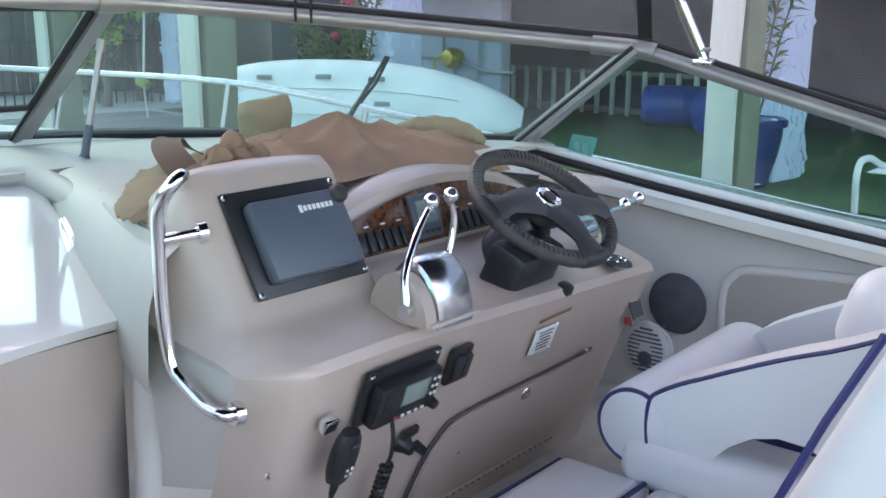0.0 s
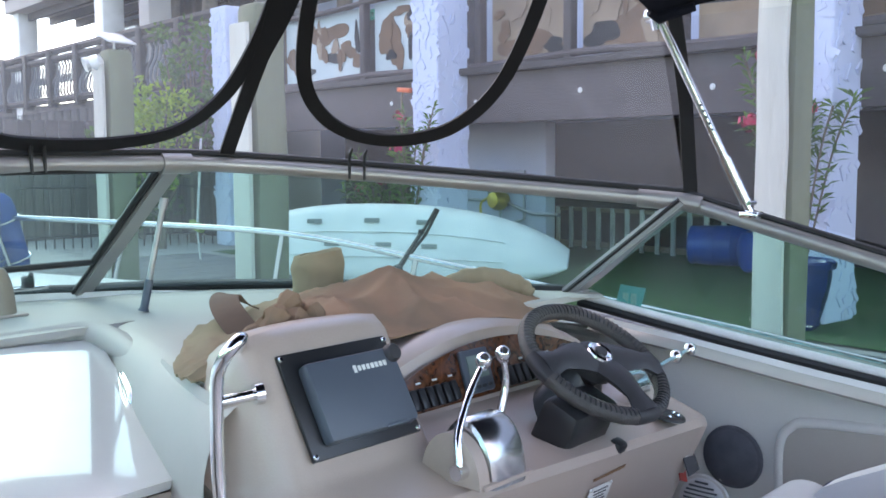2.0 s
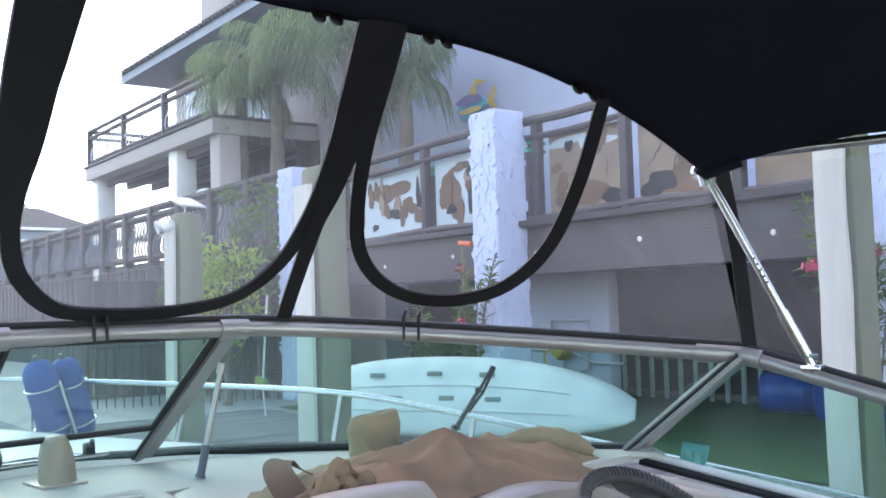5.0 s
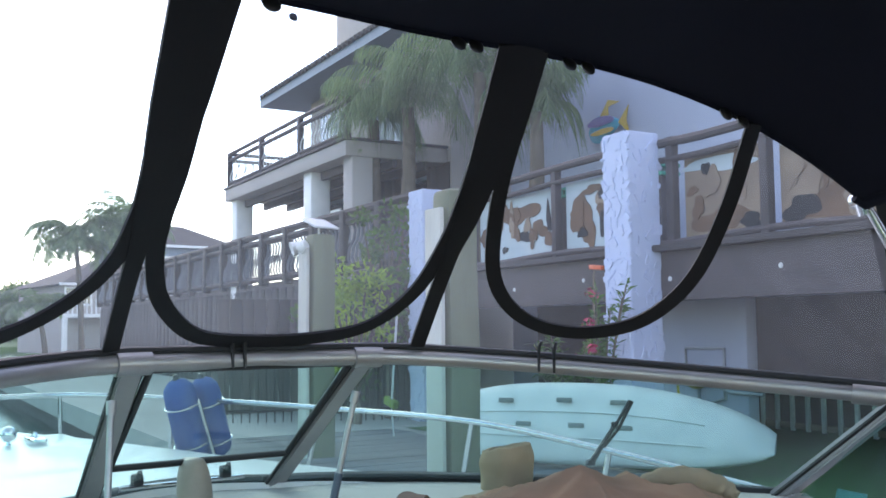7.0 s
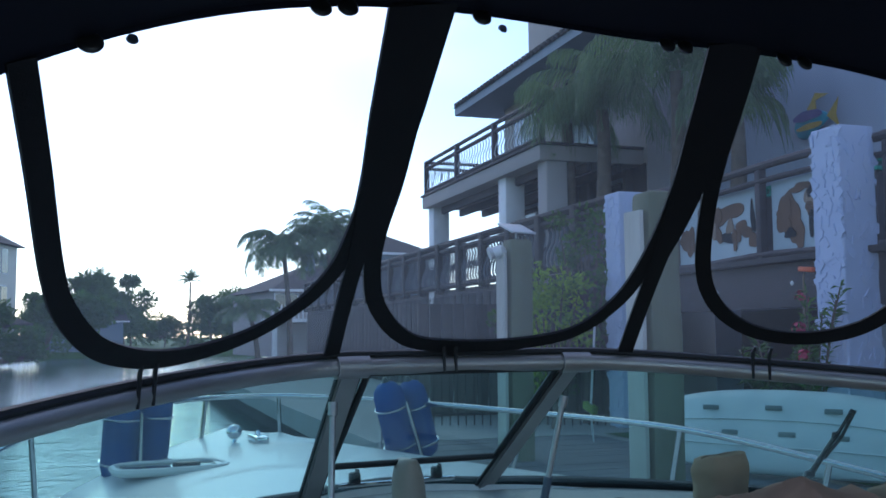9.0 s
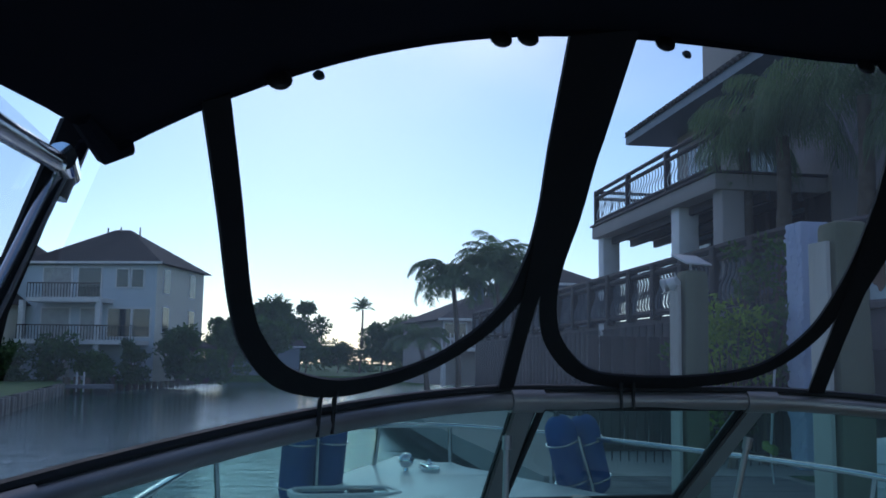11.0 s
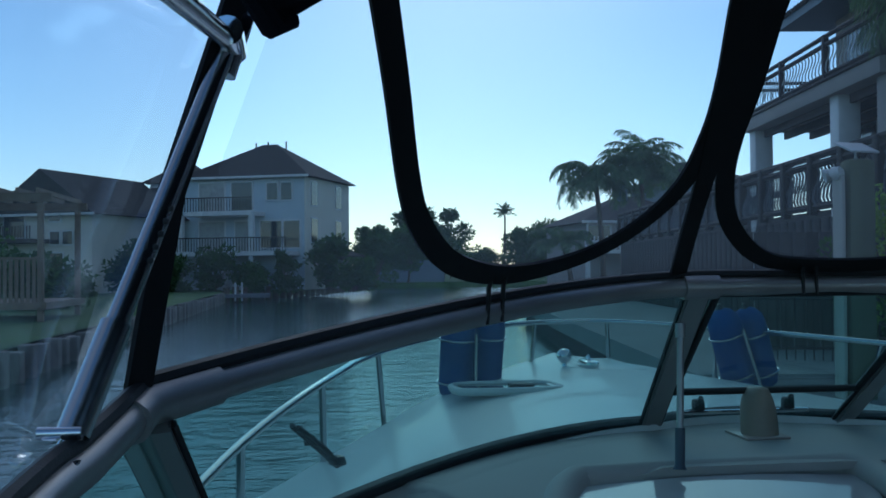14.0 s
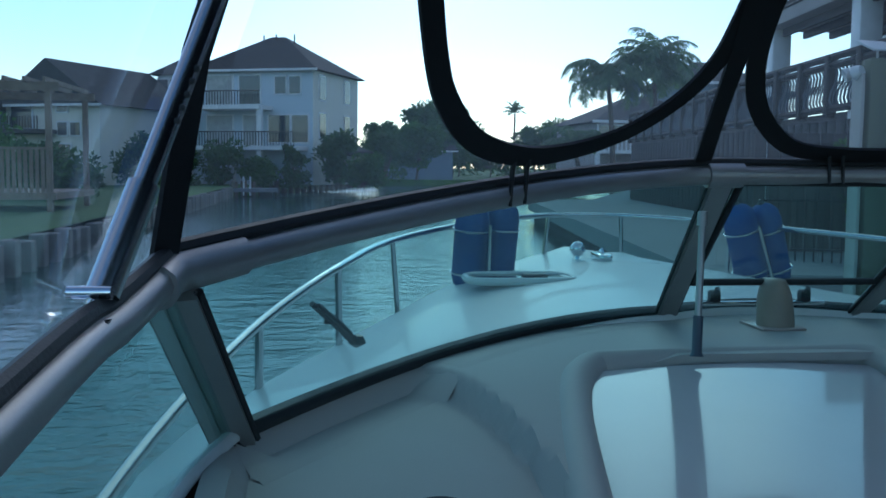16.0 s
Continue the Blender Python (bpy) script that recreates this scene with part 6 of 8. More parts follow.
def far_house(x0, x1, y0, y1, z0, eave, ridge, wall, label, ridge_along="hip"):
    t = thing("canal_house", label, "house", (x0, y0, z0), "houses across the canal")
    part("wall", box(B(), ((x0 + x1) / 2, (y0 + y1) / 2, (z0 + eave) / 2), (x1 - x0, y1 - y0, eave - z0)), wall, t, smooth=False)
    bm = B()
    e = 0.55
    cx, cy = (x0 + x1) / 2, (y0 + y1) / 2
    if ridge_along == "hip":
        top = [(cx - 0.6, cy, ridge), (cx + 0.6, cy, ridge)]
    else:
        top = [(x0 - e, cy, ridge), (x1 + e, cy, ridge)] if ridge_along == "x" else [(cx, y0 - e, ridge), (cx, y1 + e, ridge)]
    a = [bm.verts.new(p) for p in ((x0 - e, y0 - e, eave), (x1 + e, y0 - e, eave), (x1 + e, y1 + e, eave), (x0 - e, y1 + e, eave), *top)]
    if ridge_along == "y":
        for f in ((0, 3, 5, 4), (1, 2, 5, 4), (0, 1, 4), (2, 3, 5), (0, 1, 2, 3)):
            bm.faces.new([a[i] for i in f])
    else:
        for f in ((0, 1, 5, 4), (1, 2, 5), (2, 3, 4, 5), (3, 0, 4), (0, 1, 2, 3)):
            bm.faces.new([a[i] for i in f])
    part("roof", bm, "roof", t, "dark shingle roof", smooth=False)
    part("gutter", box(B(), (cx, y0 - e, eave + 0.0), (x1 - x0 + 2 * e, 0.12, 0.16)), "white", t, smooth=False)
    return t


H = far_house(-8.2, 1.25, 73.0, 82.0, 0.3, 8.45, 11.4, "wallb", "pale blue three-storey canal house with hip roof and balconies")
# cream carries the sunlight on this side; the sun lamp misses it
part("side_face", box(B(), (1.27, 77.5, 4.35), (0.06, 8.96, 8.1)), "wallc", H, "side face, sunlight put into its cream colour", smooth=False)
part("wing", box(B(), (-9.7, 76.0, 4.3), (3.4, 5.0, 8.0)), "wallb", H, smooth=False)
bm = B()
a = [bm.verts.new(p) for p in ((-12.0, 73.0, 8.3), (-7.6, 73.0, 8.3), (-7.6, 79, 8.3), (-12.0, 79, 8.3), (-9.6, 76, 10.2))]
for f in ((0, 1, 4), (1, 2, 4), (2, 3, 4), (3, 0, 4)):
    bm.faces.new([a[i] for i in f])
part("wing_roof", bm, "roof", H, smooth=False)
for z in (2.9, 5.75):
    bal = part("balcony", box(B(), (-4.4 if z > 4 else -3.4, 71.9, z), (5.2 if z > 4 else 8.6, 2.4, 0.3)), "white", H, "white balcony floor", smooth=False)
    x0, x1 = (-7.0, -1.8) if z > 4 else (-7.6, 0.8)
    for k in range(int((x1 - x0) / 0.22) + 1):
        part("baluster", box(B(), (x0 + k * 0.22, 70.8, z + 0.62), (0.04, 0.04, 0.95)), "blacki", bal, smooth=False)
    part("hand_rail", box(B(), ((x0 + x1) / 2, 70.8, z + 1.12), (x1 - x0, 0.08, 0.08)), "fence", bal, smooth=False)
for x, z in ((-7.4, 5.75), (-1.9, 5.75), (-7.4, 2.9), (-4.0, 2.9), (0.6, 2.9), (-1.9, 2.9)):
    part("column", box(B(), (x, 71.0, z / 2 + (1.4 if z > 4 else 0.15)), (0.34, 0.34, z - (2.9 if z > 4 else 0.3))), "white", H, smooth=False)
for x, z, w, h, mt in ((-6.0, 7.1, 2.0, 2.0, "curtain"), (-3.6, 7.1, 1.6, 2.0, "win"), (-6.0, 4.2, 2.0, 2.1, "curtain"), (-3.4, 4.2, 1.4, 2.1, "curtain"), (-1.3, 4.3, 1.6, 1.9, "win"), (0.3, 4.3, 1.2, 1.9, "win"), (-1.2, 7.4, 0.8, 1.2, "win"), (-0.1, 7.4, 0.8, 1.2, "win"), (-9.8, 7.2, 1.0, 1.5, "win"), (-9.8, 4.5, 1.2, 1.7, "win"), (-10.9, 4.5, 0.9, 1.7, "win"), (-10.9, 7.2, 0.8, 1.5, "win")):
    window(H, (x, 72.95 if x > -9 else 73.45, z), w, h, "y", mt)
for y, z in ((74.6, 4.6), (79.5, 4.6), (74.6, 7.3), (79.5, 7.3)):
    window(H, (1.31, y, z), 1.1, 1.7, "x")
part("porch_roof", box(B(), (2.2, 78, 2.9), (2.0, 5, 0.4), rotm(0, 18, 0)), "roof", H, smooth=False)
for x, y in ((-3.4, 77), (-4.6, 77.4), (-2.0, 77.2)):
    part("vent_pipe", tube(B(), [(x, y, 10.6), (x, y, 11.55)], 0.06, 6), "blacki", H)

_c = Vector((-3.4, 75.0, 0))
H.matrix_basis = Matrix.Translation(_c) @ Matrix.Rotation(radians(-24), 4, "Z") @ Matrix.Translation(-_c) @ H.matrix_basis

H2 = far_house(-19.5, -12.2, 66, 76, 0.3, 5.6, 8.6, "wallc", "cream gabled canal house with small balcony", "y")
bm = B()
a = [bm.verts.new(p) for p in ((-19.4, 65.95, 5.6), (-12.3, 65.95, 5.6), (-15.85, 65.95, 8.3))]
bm.faces.new(a)
part("gable", bm, "wallc", H2, smooth=False)
part("chimney", box(B(), (-18.2, 69, 7.6), (1.0, 1.0, 2.4)), "wallc", H2, "cream chimney", smooth=False)
for x, z, w, h in ((-18.2, 5.0, 1.6, 1.6), (-15.0, 5.6, 0.8, 0.8), (-15.0, 4.1, 0.7, 0.8), (-14.0, 4.1, 0.7, 0.8), (-15.0, 2.4, 1.2, 1.4), (-17.6, 2.2, 1.4, 1.4)):
    window(H2, (x, 65.95, z), w, h)
bb = part("balcony", box(B(), (-17.2, 65.0, 3.9), (3.6, 1.8, 0.25)), "fence", H2, smooth=False)
for k in range(16):
    part("baluster", box(B(), (-18.9 + k * 0.23, 64.15, 4.4), (0.06, 0.06, 0.9)), "fence", bb, smooth=False)
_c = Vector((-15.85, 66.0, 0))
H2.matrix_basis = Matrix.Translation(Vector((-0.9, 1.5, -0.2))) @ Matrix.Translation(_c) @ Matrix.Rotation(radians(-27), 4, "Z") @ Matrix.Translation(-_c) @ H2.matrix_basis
H3 = far_house(-30, -20.6, 68, 78, 0.3, 5.2, 7.4, "walld", "slate blue canal house with dark roof", "x")
for x, z, w, h in ((-23, 4.0, 2.0, 1.2), (-26, 4.0, 1.6, 1.2), (-23, 1.8, 1.8, 1.4)):
    window(H3, (x, 67.95, z), w, h)

pg = thing("pergola", "weathered timber pergola with railed deck on the canal bank", "pergola", (-12, 30, 0.3))
PX0, PX1, PY0, PY1 = -16.0, -8.9, 29.5, 34.0
for x in (PX0, -12.4, PX1):
    for y in (PY0, PY1):
        part("post", box(B(), (x, y, 2.05), (0.16, 0.16, 3.5)), "woodp", pg, smooth=False)
for y in (PY0, PY1):
    part("beam", box(B(), ((PX0 + PX1) / 2, y, 3.85), (PX1 - PX0 + 0.6, 0.14, 0.24)), "woodp", pg, smooth=False)
for k in range(14):
    part("rafter", box(B(), (lerp(PX0, PX1, k / 13), (PY0 + PY1) / 2, 4.03), (0.07, PY1 - PY0 + 0.8, 0.14)), "woodp", pg, smooth=False)
part("deck", box(B(), ((PX0 + PX1) / 2, (PY0 + PY1) / 2, 0.75), (PX1 - PX0 + 0.4, PY1 - PY0 + 0.4, 0.2)), "woodp", pg, smooth=False)
for k in range(46):
    part("slat", box(B(), (lerp(PX0, PX1, k / 45), PY0 - 0.1, 1.45), (0.10, 0.04, 1.2)), "woodp", pg, smooth=False)
part("top_rail", box(B(), ((PX0 + PX1) / 2, PY0 - 0.1, 2.1), (PX1 - PX0, 0.1, 0.08)), "woodp", pg, smooth=False)
fd = thing("floating_dock", "low grey swim dock with a white ladder", "dock", (-4.6, 64, 0.0))
part("platform", box(B(), (-4.6, 64.0, 0.12), (4.6, 2.4, 0.22)), "plank", fd, smooth=False)
for x in (-6.2, -3.0):
    part("float", box(B(), (x, 64.0, -0.15), (0.8, 2.2, 0.4)), "blacki", fd, smooth=False)
for x in (-4.4, -4.0):
    part("ladder_rail", tube(B(), smoothline([(x, 62.9, -0.2), (x, 62.85, 0.8), (x, 63.05, 0.9), (x, 63.2, 0.3)], 4), 0.05, 6), "pvc", fd)

rt = random.Random(21)
k = 0
for x, y, h, r, mt in ((-9, 68, 3.2, 1.7, "leafd"), (-6, 68.5, 3.0, 1.5, "leafd"), (-3.6, 68.4, 2.6, 1.2, "leaf"), (-1.2, 68.6, 2.4, 1.0, "leafd"), (1.6, 70, 4.0, 1.8, "leafd"), (3.8, 72, 3.6, 1.6, "leafd"), (5.5, 78, 4.2, 2.0, "leafd"), (7.5, 96, 6.0, 3.0, "leafd"), (11, 100, 7.2, 3.2, "leafd"), (14.5, 112, 10.5, 4.6, "leafd"), (17.5, 118, 8.5, 4.0, "leafd"), (22, 140, 6.0, 4.0, "leafd"), (27, 142, 5.0, 3.6, "leafd"), (33, 140, 8.0, 4.6, "leafd"), (37, 138, 9.0, 4.8, "leafd"), (-13, 58, 2.6, 1.6, "leafd"), (-10.5, 62, 3.4, 1.8, "leafd"), (-16, 50, 3.0, 2.2, "leaf"), (-14, 44, 3.4, 2.2, "leaf"), (-11.5, 39, 2.8, 1.7, "leafd"), (-19, 40, 4.0, 2.4, "leaf"), (41, 150, 7, 4, "leafd"), (48, 150, 7, 4.2, "leafd")):
    k += 1
    tree("shade_tree", (x, y, 0.3), h * (0.55 + 0.7 * rt.random() if h < 4.5 else 0.74 + 0.16 * rt.random()), r * (1.0 + 0.5 * rt.random() if h < 4.5 else 0.95), "leaf" if k % 3 == 0 else mt, 2200 if h < 4.5 else 4200, 0.10 + 0.024 * h, 100 + k, "dark green tree on the far canal bank" if h > 4.5 else "dense dark shrub on the far canal bank", "far bank trees", 0.02 if h < 4.5 else 0.3)
hd = tagged(part("far_wood", leaf_cloud(B(), [((x, 150 + rt.uniform(0, 30), rt.uniform(0.5, 3.6)), rt.uniform(2.0, 4.2)) for x in np.linspace(-60, 110, 70)], 9000, 0.5, rt), "leafd", smooth=False), "distant belt of dark trees beyond the canal", "wood", kind="stuff")
palm((30.0, 141, 0.3), 9.2, 2.2, 18, 31, "slender fan palm standing far off against the sky", (0.3, 0), 0.8, 0.7, 12, 1.3, 0.09)
palm((15.5, 125, 0.3), 7.6, 2.6, 16, 33, "tall palm among the far trees", (0.2, 0), 0.7, 0.9, 12, 1.2, 0.09)
palm((15.2, 50, 0.3), 5.8, 3.2, 30, 41, "large feathery palm in the garden by the water", (-0.4, 0), 1.3, 1.0, 34, 0.9, 0.045)
palm((17.0, 50, 0.3), 6.4, 3.2, 30, 42, "large feathery palm with upright fronds", (0.3, 0), 1.15, 1.0, 34, 1.3, 0.045)
palm((13.2, 49, 0.3), 2.6, 2.2, 18, 43, "low palm leaning over the water's edge", (-0.5, 0), 1.0, 0.7, 26, 0.7, 0.045)
palm((17.8, 52, 0.3), 6.2, 2.6, 20, 44, "feathery palm behind the others", (0.3, 0), 1.2, 1.0, 32, 1.1, 0.045)
H4 = far_house(17.5, 26, 60, 70, 0.45, 4.6, 6.6, "wallt", "tan canal house beyond the quay with dark roof", "hip")
for x in (17, 19.5, 22):
    window(H4, (x + 1.2, 59.95, 3.9), 1.4, 0.9)
part("balcony", box(B(), (20.6, 58.9, 2.7), (8, 2.2, 0.2)), "white", H4, smooth=False)
for k in range(30):
    part("baluster", box(B(), (16.7 + k * 0.27, 57.9, 3.2), (0.07, 0.07, 0.9)), "white", H4, smooth=False)
for x in (15.3, 18, 20.6, 23):
    part("column", box(B(), (x + 1.5, 57.9, 1.55), (0.25, 0.25, 2.3)), "white", H4, smooth=False)
part("chimney", box(B(), (21.0, 64, 6.9), (0.8, 0.8, 1.5)), "fascia", H4, smooth=False)
H6 = far_house(23.9, 29.5, 62, 70, 0.45, 7.3, 9.1, "fascia", "blue-grey canal house with a low hip roof above the terrace", "hip")
for x in (25.0, 27.0):
    window(H6, (x, 61.95, 5.9), 1.1, 1.3)
H5 = far_house(8.5, 16, 108, 116, 0.3, 3.4, 5.0, "fascia", "low teal-roofed garden building by the water", "x")

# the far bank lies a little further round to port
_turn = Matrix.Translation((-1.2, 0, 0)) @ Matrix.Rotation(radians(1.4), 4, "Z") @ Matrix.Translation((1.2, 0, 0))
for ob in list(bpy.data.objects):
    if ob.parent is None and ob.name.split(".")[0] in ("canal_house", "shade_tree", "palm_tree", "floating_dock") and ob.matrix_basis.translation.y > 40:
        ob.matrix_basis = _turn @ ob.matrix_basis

# ---- things at the helm ----
def face_pt(z, x=0.0):
    """A point on the sloping front face of the console, and its outward normal."""
    p0, p1 = Vector((x, 1.106, 1.03)), Vector((x, 1.326, HELM_FLOOR))
    f = (1.03 - z) / (1.03 - HELM_FLOOR)
    return lerp(p0, p1, f)


FN = Vector((0, -0.935, -0.354)).normalized()
FM = Matrix(((1, 0, 0), (0, 0.354, -0.935), (0, -0.935, -0.354))).transposed()   # rows: along x, down the face, outwards
FACE = Matrix.Identity(3)
FACE.col[0], FACE.col[1], FACE.col[2] = Vector((1, 0, 0)), Vector((0, -0.354, 0.935)), FN


def on_face(x, z, out=0.0):
    return face_pt(z, x) + FN * out


def fbox(bm, x, z, w, h, out, thick, bev=0.004, rot=0):
    return box(bm, on_face(x, z, out), (w, h, thick), FACE @ rotm(0, 0, rot), bev)


# chart plotter on its black plate
P0, P1, P2, P3 = Vector((-0.119, 1.362, 1.322)), Vector((0.153, 1.362, 1.322)), Vector((0.153, 1.258, 1.142)), Vector((-0.119, 1.258, 1.142))
px_, py_ = (P1 - P0).normalized(), (P0 - P3).normalized()
pn = px_.cross(py_).normalized()
PR = Matrix.Identity(3)
PR.col[0], PR.col[1], PR.col[2] = px_, py_, pn
pc = (P0 + P1 + P2 + P3) / 4
plot = thing("chart_plotter", "grey-blue covered marine display on a black mounting plate", "display", tuple(pc))


def pbox(bm, u, v, w, h, out, th, bev=0.004, rot=0):
    return box(bm, pc + px_ * u + py_ * v + pn * out, (w, h, th), PR @ rotm(0, 0, rot), bev)


part("mounting_plate", pbox(B(), 0, 0, 0.276, 0.208, 0.004, 0.010, 0.003), "blackp", plot, "black mounting plate")
bm = pbox(B(), 0.006, -0.006, 0.228, 0.156, 0.024, 0.034, 0.011)
part("sun_cover", bm, "greyp", plot, "grey-blue plastic sun cover")
bm = B()
lathe(bm, [(0, 0.017), (0.015, 0.016), (0.0185, 0.012), (0.0195, 0.0), (0, 0.0)], 20, Matrix.Translation(pc + px_ * 0.108 + py_ * 0.056 + pn * 0.037) @ PR.to_4x4())
part("knob", bm, "darkg", plot, "dark round knob")
for k in range(8):
    part("logo_bar", pbox(B(), 0.002 + 0.0112 * k, 0.040, 0.0078, 0.015 if k == 0 else 0.0105, 0.0415, 0.0016, 0.0005), "white", plot, "pale maker's mark", smooth=False)
part("finger_lip", pbox(B(), 0.06, -0.080, 0.06, 0.008, 0.03, 0.02, 0.003), "greyp", plot)
for u in (-0.132, 0.132):
    for v in (-0.095, 0.095):
        bm = B()
        lathe(bm, [(0, 0.004), (0.004, 0.0035), (0.006, 0), (0, 0)], 10, Matrix.Translation(pc + px_ * u + py_ * v + pn * 0.009) @ PR.to_4x4())
        part("screw", bm, "chrome", plot)

# burl dash with rockers and a small instrument, under the brow
GU = Vector((0, 0.30, 0.95)).normalized()
GN = Vector((0, -0.95, 0.30)).normalized()
GR = Matrix.Identity(3)
GR.col[0], GR.col[1], GR.col[2] = Vector((1, 0, 0)), GU, GN


def gpt(x, v, out=0.0):
    return Vector((x, 1.432, 1.112)) + GU * v + GN * out


dash = thing("instrument_panel", "burl wood instrument panel with black rocker switches", "dashboard", tuple(gpt(0.6, 0)))
bm = B()
poly = [gpt(x, 0.0) for x in np.linspace(0.26, 1.06, 17)] + [gpt(x, max(0.012, (brow(x) - 1.14) * 0.98)) for x in np.linspace(1.06, 0.26, 17)]
prism(bm, poly, GN * 0.005, GN * 0.016)
part("burl_board", bm, "burl", dash, "glossy burl wood board", smooth=False)
for k, x in enumerate([0.285 + 0.027 * i for i in range(7)] + [0.63 + 0.028 * i for i in range(9)]):
    bm = B()
    box(bm, gpt(x, 0.030, 0.022), (0.021, 0.048, 0.016), GR @ rotm(-10, 0, 0), 0.004)
    part("rocker_switch", bm, "blackp", dash)
    if k % 2 == 0:
        part("switch_legend", box(B(), gpt(x, 0.066, 0.018), (0.014, 0.004, 0.002), GR), "paper", dash, smooth=False)
ins = part("depth_gauge", box(B(), gpt(0.535, 0.062, 0.022), (0.10, 0.105, 0.014), GR, 0.005), "greyp", dash, "square grey depth gauge")
part("gauge_screen", box(B(), gpt(0.535, 0.072, 0.030), (0.068, 0.055, 0.004), GR), "lcd", ins)
for k in range(4):
    part("gauge_key", box(B(), gpt(0.503 + 0.021 * k, 0.024, 0.030), (0.014, 0.008, 0.004), GR, 0.001), "darkg", ins)
for x in (0.9, 0.98):
    bm = B()
    lathe(bm, [(0, 0.006), (0.022, 0.006), (0.028, 0.01), (0.031, 0.004), (0.031, 0), (0, 0)], 22, Matrix.Translation(gpt(x, 0.035 if x > 0.95 else 0.045, 0.016)) @ GR.to_4x4())
    part("round_gauge", bm, "blackp", dash)

# twin-lever engine control
tc = thing("throttle_control", "chrome twin-lever engine control with ball knobs", "throttle", (0.26, 1.17, 1.06))
bm = B()
rows = []
for x in (0.166, 0.170, 0.182, 0.262, 0.274, 0.278):
    e = 0.014 if x in (0.166, 0.278) else (0.005 if x in (0.170, 0.274) else 0)
    rows.append([(x, 1.150 - (0.074 - e) * math.cos(t), 1.068 + (0.118 - e) * math.sin(t)) for t in np.linspace(-0.1, math.pi + 0.1, 33)])
sheet(bm, rows)
for r in (rows[0], rows[-1]):
    bm.faces.new([bm.verts.new(p) for p in r])
part("drum_housing", bm, "steel", tc, "polished half-round drum housing")
for k in range(3):
    bm = B()
    q = 0.056 - 0.017 * k
    tube(bm, [(0.163, 1.150 - q * math.cos(t), 1.072 + q * 1.5 * math.sin(t)) for t in np.linspace(0.05, 3.0, 18)], 0.005, 6)
    part("rib", bm, "chrome", tc)
bm = B()
prism(bm, [(0.132, 1.155 - 0.075 * math.cos(t), 1.066 + 0.098 * math.sin(t)) for t in np.linspace(0, math.pi, 22)], (0, 0, 0), (0.030, 0, 0))
bmesh.ops.bevel(bm, geom=[e for e in bm.edges if e.calc_face_angle(0) > 1.2], offset=0.006, segments=2, affect="EDGES")
part("side_cheek", bm, "console", tc, "taupe half-round side cheek")
part("base_flange", box(B(), (0.215, 1.155, 1.074), (0.150, 0.165, 0.010), rotm(4, 0, 0), 0.004), "console", tc)
for pts, knob in (([(0.120, 1.120, 1.098), (0.122, 1.122, 1.118), (0.135, 1.135, 1.165), (0.185, 1.152, 1.225), (0.240, 1.165, 1.274)], (0.246, 1.165, 1.285)),
                        ([(0.300, 1.185, 1.085), (0.318, 1.190, 1.130), (0.340, 1.190, 1.185), (0.346, 1.188, 1.230), (0.334, 1.185, 1.270)], (0.332, 1.185, 1.283))):
    ln = smoothline(pts, 6)
    bm = B()
    tube(bm, ln, [interp([0, 5, 14, len(ln)], [0.0105, 0.0095, 0.0085, 0.006], k) for k in range(len(ln))], 12)
    part("lever", bm, "chrome", tc, "bent chrome lever")
    bm = B()
    tube(bm, [(pts[0][0] - 0.012, pts[0][1], pts[0][2]), (pts[0][0] + 0.018, pts[0][1], pts[0][2])], 0.015, 14)
    part("pivot", bm, "chrome", tc)
    bm = B()
    lathe(bm, [(0, 0.0175)] + [(0.0165 * math.sin(a), 0.0172 * math.cos(a)) for a in np.linspace(0.15, 2.6, 12)] + [(0.007, -0.019), (0, -0.019)], 22, Matrix.Translation(knob))
    part("ball_knob", bm, "chrome", tc, "chrome ball knob")
    bm = B()
    lathe(bm, [(0, 0.002), (0.006, 0.0015), (0.007, 0), (0, 0)], 12, Matrix.Translation((knob[0] - 0.009, knob[1] - 0.0125, knob[2] + 0.0085)) @ rotm(50, -30, 0).to_4x4())
    part("knob_button", bm, "darkg", tc)

# steering wheel
WC = Vector((0.702, 1.205, 1.204))
wn_ = Vector((-0.039, -0.562, 0.826)).normalized()
wx = Vector((1, 0, -0.05)).normalized()
wx = (wx - wn_ * wx.dot(wn_)).normalized()
wy = wn_.cross(wx)
WM = Matrix.Identity(4)
for i, v in enumerate((wx, wy, wn_)):
    WM[0][i], WM[1][i], WM[2][i] = v
WM.translation = WC
sw_ = thing("steering_wheel", "three-spoke steering wheel with stitched grey leather wrap", "steering wheel", tuple(WC))
WR = 0.178


def wp(a, r=WR, h=0.0):
    return WM @ Vector((r * math.cos(a), r * math.sin(a), h))


bm = B()
tube(bm, [wp(2 * math.pi * k / 72) for k in range(72)], [0.0190 + 0.0008 * math.sin(k * 2.6) for k in range(72)], 14, True)
part("rim", bm, "leather", sw_, "wrapped leather rim")
for k in range(92):
    a = 2 * math.pi * k / 92
    if min(abs((math.degrees(a) - c + 180) % 360 - 180) for c in (-22, 173, -93)) < 11:
        continue
    bm = B()
    tube(bm, [wp(a - 0.016, WR - 0.0165, 0.0115), wp(a - 0.004, WR - 0.009, 0.0175), wp(a + 0.006, WR + 0.002, 0.0198), wp(a + 0.020, WR + 0.0125, 0.0150)], 0.0022, 5)
    part("stitch", bm, "blackp", sw_)
